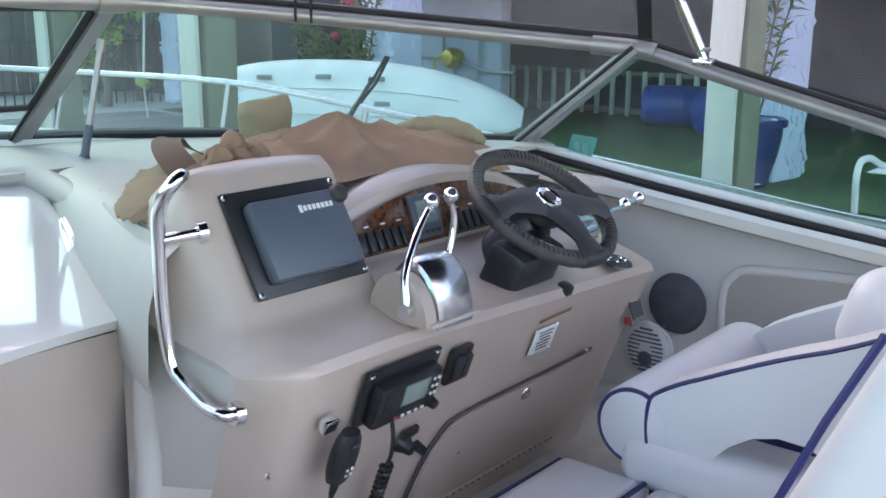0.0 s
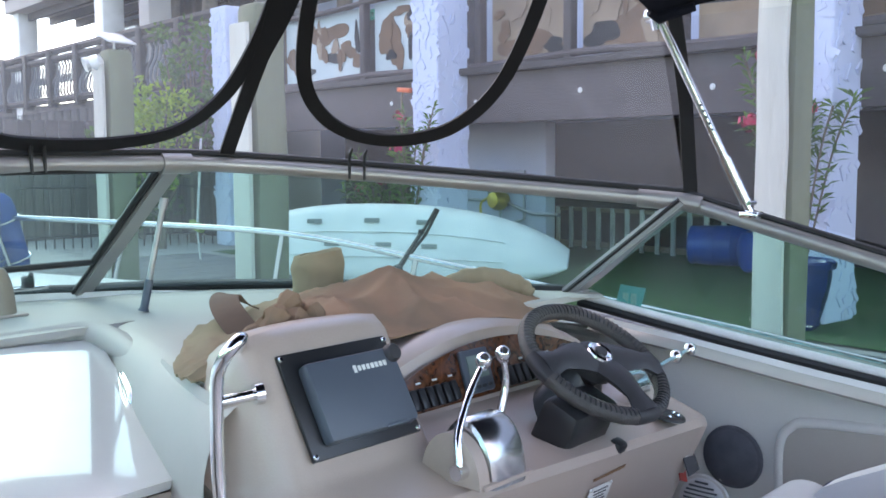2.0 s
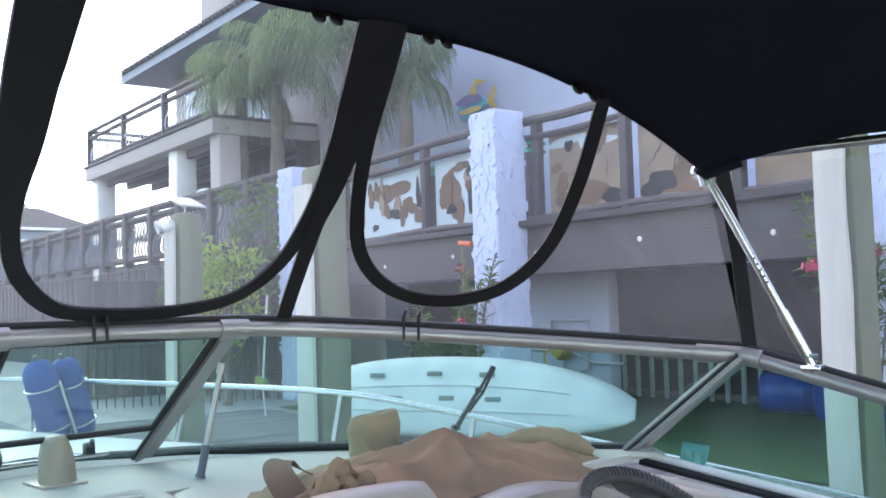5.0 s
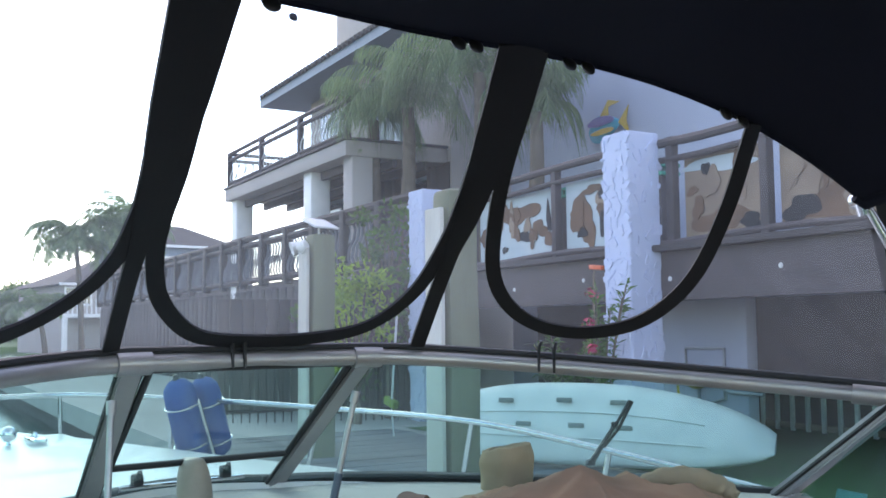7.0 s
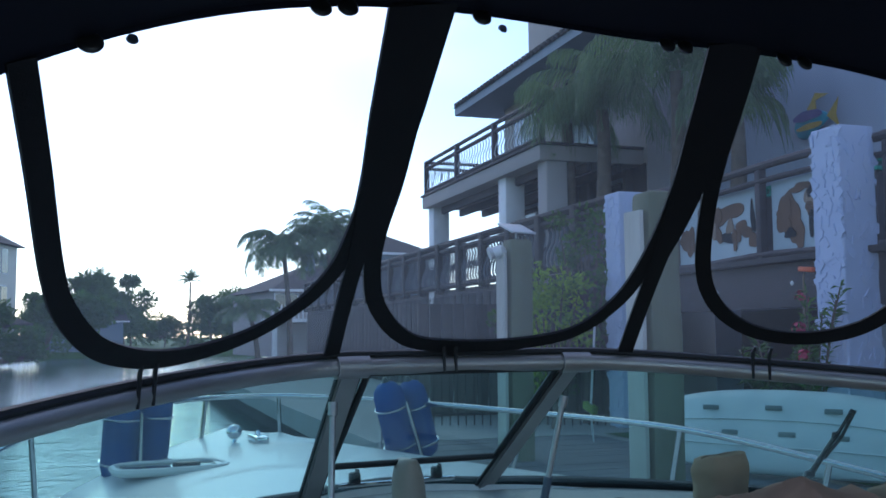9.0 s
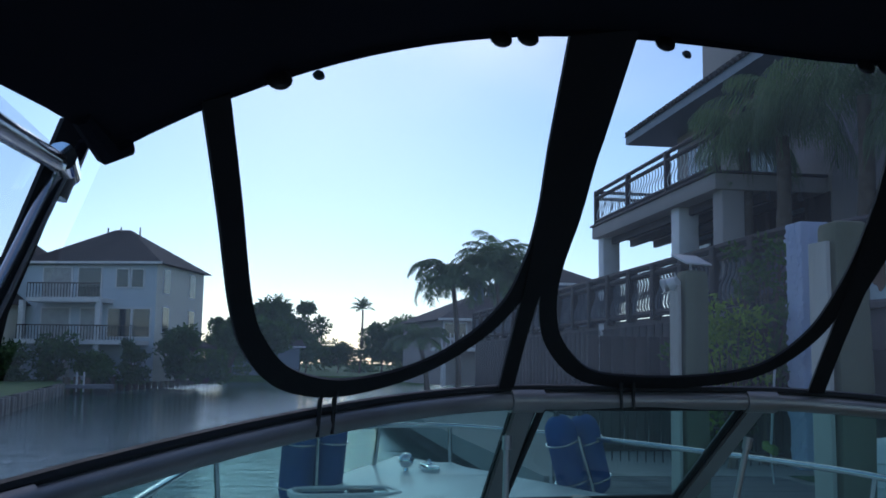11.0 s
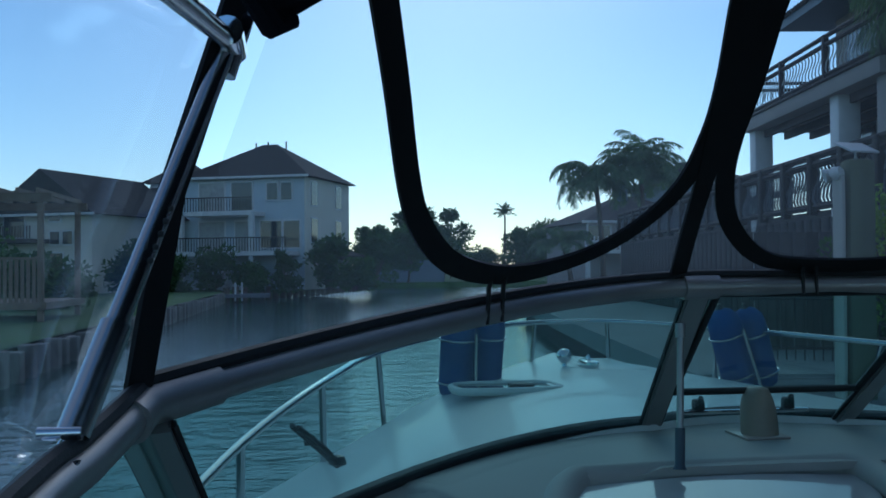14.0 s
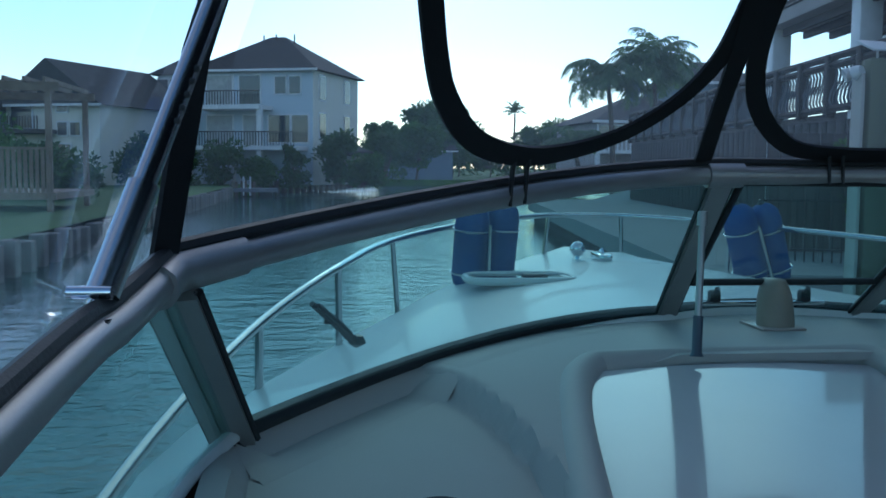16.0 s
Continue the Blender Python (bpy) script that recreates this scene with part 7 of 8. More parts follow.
for a0 in (math.radians(-22), math.radians(173), math.radians(-93)):
    bm = B()
    tube(bm, [wp(a0 - 0.20 + 0.04 * k) for k in range(11)], 0.0205, 14)
    part("rim_sleeve", bm, "darkg", sw_, "smooth dark rim section at the spoke")
    bm = B()
    rows = []
    for k in range(10):
        f = k / 9
        r = lerp(0.03, WR, f)
        w = lerp(0.050, 0.020, min(1, f * 1.5)) + 0.022 * max(0, f - 0.72) / 0.28
        h = lerp(0.004, 0.0, f) + 0.010 * math.sin(math.pi * f)
        d, s_ = Vector((math.cos(a0), math.sin(a0), 0)), Vector((-math.sin(a0), math.cos(a0), 0))
        rows.append([WM @ (d * r + s_ * (w * q) + Vector((0, 0, h + 0.012 * (1 - q * q)))) for q in (-1, -0.6, 0, 0.6, 1)])
    sheet(bm, rows, -0.014)
    part("spoke", bm, "darkg", sw_, "dark moulded spoke")
bm = B()
lathe(bm, [(0, 0.030), (0.030, 0.028), (0.052, 0.018), (0.060, 0.0), (0.056, -0.02), (0, -0.025)], 28, WM)
hub = part("hub", bm, "darkg", sw_)
bm = B()
lathe(bm, [(0, 0.034), (0.018, 0.034), (0.026, 0.036), (0.032, 0.033), (0.034, 0.028), (0, 0.026)], 28, WM)
part("badge", bm, "chrome", hub, "oval chrome badge")
bm = B()
lathe(bm, [(0, 0.0375), (0.015, 0.037), (0.017, 0.034), (0, 0.034)], 20, WM)
part("badge_centre", bm, "blackp", hub)
bm = B()
rows = []
for f, w in ((0, 0.045), (0.25, 0.062), (0.6, 0.085), (1.0, 0.10)):
    c = WC - wn_ * (0.025 + 0.11 * f) + Vector((-0.02 * f, -0.0, -0.03 * f))
    rows.append([c + Vector((w * math.copysign(abs(math.cos(t)) ** 0.6, math.cos(t)), 0.75 * w * math.copysign(abs(math.sin(t)) ** 0.6, math.sin(t)) * 0.5, 0.8 * w * math.copysign(abs(math.sin(t)) ** 0.6, math.sin(t)))) for t in np.linspace(0, 2 * math.pi, 25)])
sheet(bm, rows)
part("column_boot", bm, "blackp", sw_, "black steering column boot")
bm = B()
box(bm, (0.60, 1.19, 1.085), (0.20, 0.10, 0.12), rotm(25, 0, 4), 0.02)
box(bm, (0.685, 1.13, 1.015), (0.04, 0.035, 0.04), rotm(25, 0, 0), 0.01)
part("tilt_housing", bm, "blackp", sw_, "black tilt housing with lever")

# second pair of chrome levers beyond the wheel
gl_ = thing("gear_levers", "chrome trim control with two ball-ended levers beyond the wheel", "lever", (0.98, 1.30, 1.06))
part("drum", lathe(B(), [(0, 0.05), (0.04, 0.05), (0.046, 0.045), (0.046, -0.045), (0.04, -0.05), (0, -0.05)], 22, Matrix.Translation((0.95, 1.27, 1.085)) @ rotm(0, 90, 0).to_4x4()), "chrome", gl_)
for ex, dz in ((1.225, 0.0), (1.305, 0.008)):
    part("lever", tube(B(), [(0.93, 1.27, 1.085 + dz), (ex, 1.285, 1.12 + dz)], 0.008, 10), "chrome", gl_)
    part("ball_knob", lathe(B(), [(0, 0.02)] + [(0.019 * math.sin(a), 0.02 * math.cos(a)) for a in np.linspace(0.2, 2.9, 10)] + [(0, -0.02)], 18, Matrix.Translation((ex + 0.012, 1.285, 1.122 + dz))), "chrome", gl_)
rf = thing("round_socket", "round black fitting with screws on the console top", "fitting", (0.90, 1.10, 1.02))
part("ring", lathe(B(), [(0, 0.006), (0.028, 0.006), (0.034, 0.010), (0.042, 0.006), (0.044, 0), (0, 0)], 24, Matrix.Translation((0.93, 1.135, 1.036)) @ rotm(10, 3, 0).to_4x4()), "blackp", rf)
for k in range(5):
    a = k * 1.2566
    part("screw", lathe(B(), [(0, 0.004), (0.005, 0.003), (0.006, 0), (0, 0)], 8, Matrix.Translation((0.93 + 0.022 * math.cos(a), 1.135 + 0.022 * math.sin(a), 1.043))), "chrome", rf)

# radio, microphone, breaker, plug and plates on the console front
vhf = thing("vhf_radio", "black marine radio with grey-green display on the console front", "radio", tuple(on_face(0.10, 0.93)))
part("mounting_plate", fbox(B(), 0.105, 0.952, 0.208, 0.125, 0.006, 0.010, 0.003), "blackp", vhf)
part("radio_body", fbox(B(), 0.105, 0.945, 0.176, 0.098, 0.024, 0.034, 0.010), "blackp", vhf, "black radio body")
part("display", fbox(B(), 0.118, 0.958, 0.072, 0.048, 0.0415, 0.004, 0.002), "lcd", vhf, "grey-green display")
for k in range(7):
    part("speaker_slat", fbox(B(), 0.034 + 0.0062 * k, 0.950, 0.0032, 0.062, 0.042, 0.004, 0.001), "darkg", vhf)
for k in range(5):
    part("key", fbox(B(), 0.078 + 0.019 * k, 0.912, 0.009, 0.006, 0.042, 0.004, 0.001), "paper" if k else "red", vhf)
for i in range(3):
    for j in range(2):
        part("key", fbox(B(), 0.168 + 0.012 * j, 0.972 - 0.017 * i, 0.006, 0.006, 0.042, 0.004, 0.001), "paper", vhf)
part("dial", lathe(B(), [(0, 0.014), (0.010, 0.013), (0.012, 0), (0, 0)], 14, Matrix.Translation(on_face(0.184, 0.912, 0.04)) @ FACE.to_4x4()), "blackp", vhf)
for x in (0.012, 0.198):
    part("screw", lathe(B(), [(0, 0.004), (0.005, 0.003), (0.006, 0), (0, 0)], 10, Matrix.Translation(on_face(x, 1.003, 0.011)) @ FACE.to_4x4()), "chrome", vhf)
mic = thing("radio_microphone", "black handheld radio microphone hanging on a chrome clip", "microphone", tuple(on_face(-0.05, 0.87)))
bm = B()
rows = []
for f, w, o in ((0, 0.018, 0.012), (0.05, 0.026, 0.008), (0.3, 0.033, 0.0), (0.6, 0.034, 0.0), (0.85, 0.030, 0.004), (1.0, 0.020, 0.01)):
    z = 0.825 + 0.108 * f
    rows.append([on_face(-0.052, z, 0.045) + Vector((w * math.cos(t), 0, 0)) + FN * ((0.020 - o * 0.6) * math.sin(t)) for t in np.linspace(0, 2 * math.pi, 25)])
sheet(bm, rows)
for r in (rows[0], rows[-1]):
    bm.faces.new([bm.verts.new(p) for p in r[:-1]])
part("housing", bm, "blackp", mic)
for k in range(4):
    part("key", box(B(), on_face(-0.056 + 0.012 * (k % 2), 0.852 + 0.012 * (k // 2), 0.0655), (0.005, 0.005, 0.003), FACE), "paper", mic)
part("talk_bar", box(B(), on_face(-0.052, 0.917, 0.066), (0.018, 0.006, 0.003), FACE), "greyp", mic)
part("hook", box(B(), on_face(-0.078, 0.935, 0.012), (0.035, 0.028, 0.02), FACE, 0.004), "chrome", mic, "chrome hook")
part("strain_relief", tube(B(), [on_face(-0.052, 0.828, 0.045), on_face(-0.050, 0.79, 0.043)], [0.010, 0.006], 8), "blackp", mic)
part("cord", tube(B(), smoothline([on_face(-0.050, 0.79, 0.043), on_face(-0.045, 0.70, 0.05), on_face(-0.02, 0.58, 0.06), on_face(0.05, 0.50, 0.07), on_face(0.12, 0.54, 0.06)], 6), 0.0045, 7), "blackp", mic)
part("lead", tube(B(), smoothline([on_face(0.078, 0.905, 0.035), on_face(0.085, 0.87, 0.045), on_face(0.098, 0.825, 0.045), on_face(0.095, 0.80, 0.045)], 6), 0.0045, 7), "blackp", mic)
bm = B()
tube(bm, [on_face(0.095 + 0.011 * math.cos(k * 0.7), 0.80 - 0.0014 * k, 0.045 + 0.011 * math.sin(k * 0.7)) for k in range(170)], 0.0042, 6)
part("coiled_cord", bm, "blackp", mic, "black coiled cord")
cb = thing("rocker_breaker", "black double rocker breaker on the console front", "switch", tuple(on_face(0.29, 0.93)))
part("bezel", fbox(B(), 0.292, 0.944, 0.066, 0.092, 0.006, 0.014, 0.006), "blackp", cb)
for x in (0.279, 0.305):
    part("rocker", fbox(B(), x, 0.946, 0.020, 0.060, 0.018, 0.016, 0.006, 0), "darkg", cb)
pl = thing("power_plug", "black power plug in a socket on the console front", "plug", tuple(on_face(0.2, 0.79)))
part("flap", fbox(B(), 0.196, 0.812, 0.045, 0.02, 0.01, 0.012, 0.003, 12), "blackp", pl)
part("plug_body", lathe(B(), [(0, 0.03), (0.012, 0.028), (0.018, 0.01), (0.024, 0), (0, 0)], 14, Matrix.Translation(on_face(0.19, 0.785, 0.004)) @ FACE.to_4x4()), "blackp", pl)
part("cap", lathe(B(), [(0, 0.05), (0.010, 0.048), (0.012, 0.02), (0, 0.02)], 12, Matrix.Translation(on_face(0.205, 0.79, 0.004)) @ FACE.to_4x4()), "blackp", pl)
nt_ = thing("notice_plate", "small white printed notice riveted to the console", "sign", tuple(on_face(0.63, 0.9)))
part("plate", fbox(B(), 0.632, 0.906, 0.092, 0.072, 0.004, 0.003, 0.001), "paper", nt_)
for k in range(6):
    part("text_bar", fbox(B(), 0.632, 0.930 - 0.009 * k, 0.06 - 0.008 * (k % 3), 0.003, 0.0062, 0.001, 0), "ink", nt_, smooth=False)
part("old_label_mark", fbox(B(), 0.655, 0.962, 0.13, 0.008, 0.002, 0.001, 0, 2), mat("rust_mark", (0.22, 0.12, 0.06), 0.8), nt_, smooth=False)
for sx in (-1, 1):
    for sz in (-1, 1):
        part("rivet", lathe(B(), [(0, 0.002), (0.003, 0.0015), (0.004, 0), (0, 0)], 8, Matrix.Translation(on_face(0.632 + 0.041 * sx, 0.906 + 0.031 * sz, 0.0055)) @ FACE.to_4x4()), "chrome", nt_)
lk = thing("locker_door", "taupe flush locker door with chrome lock on the console", "door", tuple(on_face(0.65, 0.65)))
bm = B()
ol = [(0.27, 0.50), (0.285, 0.66), (0.325, 0.755), (0.40, 0.785), (0.70, 0.790), (0.93, 0.795)]
tube(bm, [on_face(p.x, p.y, 0.001) for p in smoothline([(a, b, 0) for a, b in ol], 6)], 0.0035, 6)
part("door_gap", bm, "ink", lk, "dark gap round the door")
bm = B()
poly = [on_face(p.x + 0.012, p.y - 0.012, 0.0) for p in smoothline([(a, b, 0) for a, b in ol], 6)] + [on_face(0.93, 0.535), on_face(0.282, 0.535)]
prism(bm, poly, FN * 0.001, FN * 0.006)
part("door_panel", bm, "console", lk, smooth=False)
part("lock", lathe(B(), [(0, 0.010), (0.008, 0.010), (0.012, 0.006), (0.016, 0.004), (0.018, 0), (0, 0)], 18, Matrix.Translation(on_face(0.648, 0.752, 0.005)) @ FACE.to_4x4()), "chrome", lk)
part("hinge", tube(B(), [on_face(0.36, 0.535, 0.006), on_face(0.90, 0.538, 0.006)], 0.005, 8), "console", lk)
for k in range(22):
    part("hinge_gap", box(B(), on_face(0.37 + 0.0245 * k, 0.536, 0.011), (0.008, 0.004, 0.002), FACE), "ink", lk, smooth=False)
for x, z in ((-0.205, 0.875), (0.43, 0.665), (0.90, 0.80)):
    sn = thing("snap_stud", "small chrome snap stud on the console", "snap", tuple(on_face(x, z)), "console studs")
    part("stud", lathe(B(), [(0, 0.007), (0.004, 0.006), (0.005, 0.002), (0.008, 0), (0, 0)], 12, Matrix.Translation(on_face(x, z, 0.012 if x < -0.1 else 0.001)) @ FACE.to_4x4()), "chrome", sn)
ws_ = thing("warning_label", "black and red warning label on the console's side", "label", (1.14, 1.18, 0.89))
part("label_sheet", box(B(), (1.08, 1.16, 0.905), (0.07, 0.003, 0.11), rotm(-20, 0, 6)), "ink", ws_, smooth=False)
for k in range(3):
    part("text_bar", box(B(), (1.08, 1.157, 0.935 - 0.03 * k), (0.05, 0.003, 0.012), rotm(-20, 0, 6)), "paper", ws_, smooth=False)
part("red_tag", box(B(), (1.092, 1.18, 0.838), (0.05, 0.003, 0.035), rotm(-20, 20, 6)), "red", ws_, smooth=False)

# grab rail beside the console
gr_ = thing("grab_rail", "polished stainless grab rail beside the companionway", "handrail", (-0.22, 1.25, 0.95))
part("tube", tube(B(), smoothline([(-0.17, 1.40, 1.345), (-0.215, 1.33, 1.375), (-0.245, 1.325, 1.358), (-0.248, 1.355, 1.315), (-0.248, 1.363, 1.238), (-0.248, 1.363, 1.125), (-0.246, 1.350, 1.044), (-0.245, 1.326, 1.017), (-0.245, 1.262, 0.985), (-0.236, 1.222, 0.975), (-0.205, 1.215, 0.972)], 8), 0.0125, 14), "chrome", gr_)
part("bracket", tube(B(), [(-0.248, 1.362, 1.262), (-0.165, 1.34, 1.268)], 0.011, 12), "chrome", gr_)
part("bracket_flange", tube(B(), [(-0.180, 1.345, 1.267), (-0.165, 1.34, 1.268)], 0.02, 14), "chrome", gr_)
part("foot_flange", tube(B(), [(-0.222, 1.218, 0.973), (-0.205, 1.215, 0.972)], 0.022, 14), "chrome", gr_)

# starboard side: speakers, pocket, rail
for c, r, nm, lb in (((1.545, 1.255, 0.765), 0.098, "speaker", "round dark grey speaker on the white side panel"), ((1.54, 1.345, 0.60), 0.092, "speaker", "white perforated speaker grille low on the side panel")):
    sp = thing(nm, lb, "speaker", c, "side speakers")
    mm = Matrix.Translation(c) @ rotm(0, -90, 0).to_4x4()
    part("rim", lathe(B(), [(0, 0.006), (r * 0.9, 0.010), (r * 0.97, 0.008), (r, 0), (0, 0)], 34, mm), "speaker" if r > 0.095 else "gel", sp)
    part("cone", lathe(B(), [(0, 0.022), (r * 0.5, 0.021), (r * 0.82, 0.016), (r * 0.9, 0.008), (0, 0.008)], 34, mm), "speaker" if r > 0.095 else "vinylw", sp)
    if r < 0.095:
        for k in range(11):
            y = -r * 0.75 + k * r * 0.15
            L = math.sqrt(max(0, (r * 0.8) ** 2 - y * y))
            part("grille_slot", box(B(), mm @ Vector((y, 0, 0.0185)), (0.006, L * 1.7, 0.005)), "greyp", sp, smooth=False)
        part("tweeter", lathe(B(), [(0, 0.034), (0.02, 0.03), (0.028, 0.018), (0, 0.018)], 16, mm @ Matrix.Translation((-0.03, 0, 0))), "greyp", sp)
    else:
        part("maker_bar", box(B(), mm @ Vector((-0.075, 0.02, 0.013)), (0.003, 0.03, 0.006)), "paper", sp, smooth=False)
pk_ = thing("side_pocket", "moulded cream recess in the white side panel", "pocket", (1.55, 0.75, 0.8))
bm = B()
ring = smoothline([(1.552, 1.10, 0.58), (1.552, 1.11, 0.80), (1.552, 1.08, 0.885), (1.552, 0.98, 0.915), (1.552, 0.5, 0.945), (1.552, 0.1, 0.955)], 7)
tube(bm, ring, 0.016, 10)
part("pocket_lip", bm, "gel", pk_)
bm = B()
prism(bm, [(1.548, p.y, p.z) for p in ring] + [(1.548, 0.1, 0.58)], (0, 0, 0), (-0.004, 0, 0))
part("pocket_back", bm, "liner", pk_, smooth=False)
bm = B()
sheet(bm, [[(x, y, z - sheer_drop(y) - 0.004) for x, z in ((1.44, 1.150), (1.45, 1.16), (1.50, 1.165), (1.57, 1.16))] for y in np.linspace(-2.6, 1.72, 14)], 0.012)
part("coaming", bm, "liner", boat, "cream coaming under the side glass")
bm = B()
sheet(bm, [[(-x, y, z - sheer_drop(y) - 0.004) for x, z in ((1.44, 1.150), (1.45, 1.16), (1.50, 1.165), (1.57, 1.16))] for y in np.linspace(-2.6, 1.72, 14)], 0.012)
part("coaming", bm, "liner", boat)
stk = thing("window_sticker", "small square teal and white sticker on the side glass", "sticker", (1.49, 1.6, 1.23))
a, b, c, d = Vector((1.478, 1.618, 1.275)), Vector((1.486, 1.53, 1.268)), Vector((1.472, 1.545, 1.19)), Vector((1.462, 1.63, 1.195))
part("sheet", prism(B(), [a, b, c, d], (0, 0, 0), (-0.002, 0, 0)), "teal", stk, smooth=False)
for k in range(2):
    q = lerp(lerp(a, c, 0.5), lerp(b, d, 0.5), 0.5) + Vector((-0.004, -0.015 + 0.03 * k, 0.0))
    part("print", box(B(), q, (0.002, 0.02, 0.035)), "paper", stk, smooth=False)

# ---- helm seat and companion seat ----
def bevelled(bm, c, s, r, rot=None):
    g = bmesh.ops.create_cube(bm, size=1.0)["verts"]
    bmesh.ops.transform(bm, matrix=Matrix.Diagonal((*s, 1)), verts=g)
    es = list({e for v in g for e in v.link_edges})
    res = bmesh.ops.bevel(bm, geom=es, offset=r, segments=5, profile=0.5, affect="EDGES")
    mm = Matrix.Translation(c) @ (rot.to_4x4() if rot is not None else Matrix())
    bmesh.ops.transform(bm, matrix=mm, verts=list({v for f in res["faces"] for v in f.verts} | {v for v in g if v.is_valid}))
    return bm


seat = thing("captains_chair", "white vinyl helm chair with navy piping and wrap-round back", "chair", (0.8, 0.6, HELM_FLOOR))
part("pedestal", box(B(), (0.8, 0.55, 0.55), (0.34, 0.4, 0.2), None, 0.03), "gel", seat)
part("seat_cushion", bevelled(B(), (0.80, 0.60, 0.735), (0.60, 0.56, 0.13), 0.05), "vinylw", seat)
bm = B()
lathe(bm, [(0, -0.302), (0.074, -0.30), (0.083, -0.294), (0.088, -0.28), (0.088, 0.28), (0.083, 0.294), (0.074, 0.30), (0, 0.302)], 36, Matrix.Translation((0.815, 0.845, 0.808)) @ rotm(0, 90, 0).to_4x4())
part("front_bolster", bm, "vinylw", seat, "rounded front bolster")
part("bolster_piping", tube(B(), [(0.519, 0.845 + 0.080 * math.cos(t), 0.808 + 0.080 * math.sin(t)) for t in np.linspace(-1.5, 2.1, 26)], 0.005, 6), "piping", seat)
# side wings: thick padded panels rising aft, each with an arched cut-out below
wing = [(0.806, 0.775), (0.812, 0.83), (0.806, 0.885), (0.784, 0.908), (0.74, 0.935), (0.69, 0.960), (0.62, 0.995), (0.53, 1.037), (0.45, 1.070), (0.371, 1.109), (0.20, 1.20), (0.02, 1.29)]
low = [(0.02, 0.72), (0.30, 0.74), (0.40, 0.80), (0.45, 0.852), (0.484, 0.868), (0.54, 0.870), (0.591, 0.855), (0.635, 0.825), (0.662, 0.795), (0.70, 0.783), (0.76, 0.775)]
for x0, sx in ((0.557, -1), (1.07, 1)):
    bm = B()
    prism(bm, [(x0, y, z) for y, z in wing] + [(x0, y, z) for y, z in low], (-0.042, 0, 0), (0.042, 0, 0))
    bmesh.ops.bevel(bm, geom=[e for e in bm.edges if len(e.link_faces) == 2 and e.calc_face_angle(0) > 1.2], offset=0.018, segments=3, affect="EDGES")
    part("side_wing", bm, "vinylw", seat, "white padded side wing with arched cut-out")
    part("wing_piping", tube(B(), smoothline([(x0 + sx * 0.040, y + 0.002, z - 0.006) for y, z in wing], 5), 0.005, 6), "piping", seat)
bm = B()
sheet(bm, [[(0.80 - 0.33 * math.cos(t), 0.30 - 0.34 * math.sin(t) * 0.9 - 0.06 * f, 0.74 + f * (0.46 + 0.06 * math.sin(t))) for t in np.linspace(0.0, math.pi, 21)] for f in (0, 0.1, 0.4, 0.8, 0.95, 1.0)], 0.09)
part("backrest", bm, "vinylw", seat, "white wrap-round backrest")
part("inner_back", bevelled(B(), (0.98, 0.42, 0.97), (0.20, 0.34, 0.24), 0.08, rotm(18, 0, -20)), "vinylw", seat)
part("inner_side", box(B(), (0.66, 0.53, 0.84), (0.05, 0.40, 0.13), None, 0.01), "piping", seat, "navy inner side panel")
part("skirt", box(B(), (0.80, 0.56, 0.67), (0.56, 0.5, 0.05), None, 0.02), "piping", seat, "navy seat base")

bench = thing("companion_seat", "white vinyl companion seat with navy piping", "seat", (0.3, 0.5, HELM_FLOOR))
part("seat_base", box(B(), (0.33, 0.62, 0.53), (0.26, 0.74, 0.16), None, 0.02), "gel", bench)
for y0, y1 in ((0.80, 1.02), (0.36, 0.79)):
    part("cushion", bevelled(B(), (0.37, (y0 + y1) / 2, 0.655), (0.32, y1 - y0, 0.09), 0.035), "vinylw", bench)
    part("cushion_piping", tube(B(), [(0.20, y0 + 0.006, 0.685), (0.24, y0 + 0.004, 0.698), (0.52, y0 + 0.004, 0.698)], 0.006, 6), "piping", bench)
part("edge_piping", tube(B(), smoothline([(0.20, 0.40, 0.692), (0.195, 0.95, 0.692), (0.22, 1.01, 0.69), (0.52, 1.02, 0.68)], 5), 0.006, 6), "piping", bench)
part("backrest", bevelled(B(), (0.30, 0.315, 0.95), (0.30, 0.14, 0.62), 0.05, rotm(24, 0, 0)), "vinylw", bench, "white reclined backrest")
part("back_piping", tube(B(), [(0.155, 0.52, 0.69), (0.152, 0.46, 0.80), (0.152, 0.345, 1.08), (0.155, 0.28, 1.22)], 0.007, 6), "piping", bench)

# two dark cup holders in the port dash
for x in (-1.115, -1.018):
    zc = liner_z(x, 1.63) - 0.002
    ch = thing("cup_holder", "dark round cup holder in the port dash", "cup holder", (x, 1.63, zc), "cup holders")
    part("ring", lathe(B(), [(0.034, 0.0), (0.036, 0.012), (0.041, 0.014), (0.044, 0.008), (0.043, 0)], 24, Matrix.Translation((x, 1.63, zc))), "darkg", ch)
    part("well", lathe(B(), [(0, 0.004), (0.036, 0.004), (0.036, 0.010), (0, 0.002)], 20, Matrix.Translation((x, 1.63, zc))), "blackp", ch)

# ---- canvas cover heaped on the dash ----
cov = thing("canvas_cover", "crumpled brown canvas cover heaped on the dash", "cover", (0.6, 1.8, 1.25))
ridge = smoothline([(-0.05, 1.60, 1.275), (0.16, 1.72, 1.30), (0.36, 1.83, 1.322), (0.52, 1.86, 1.342), (0.66, 1.87, 1.398), (0.71, 1.87, 1.396), (0.80, 1.86, 1.352), (0.95, 1.84, 1.322), (1.10, 1.80, 1.288), (1.22, 1.74, 1.250)], 7)
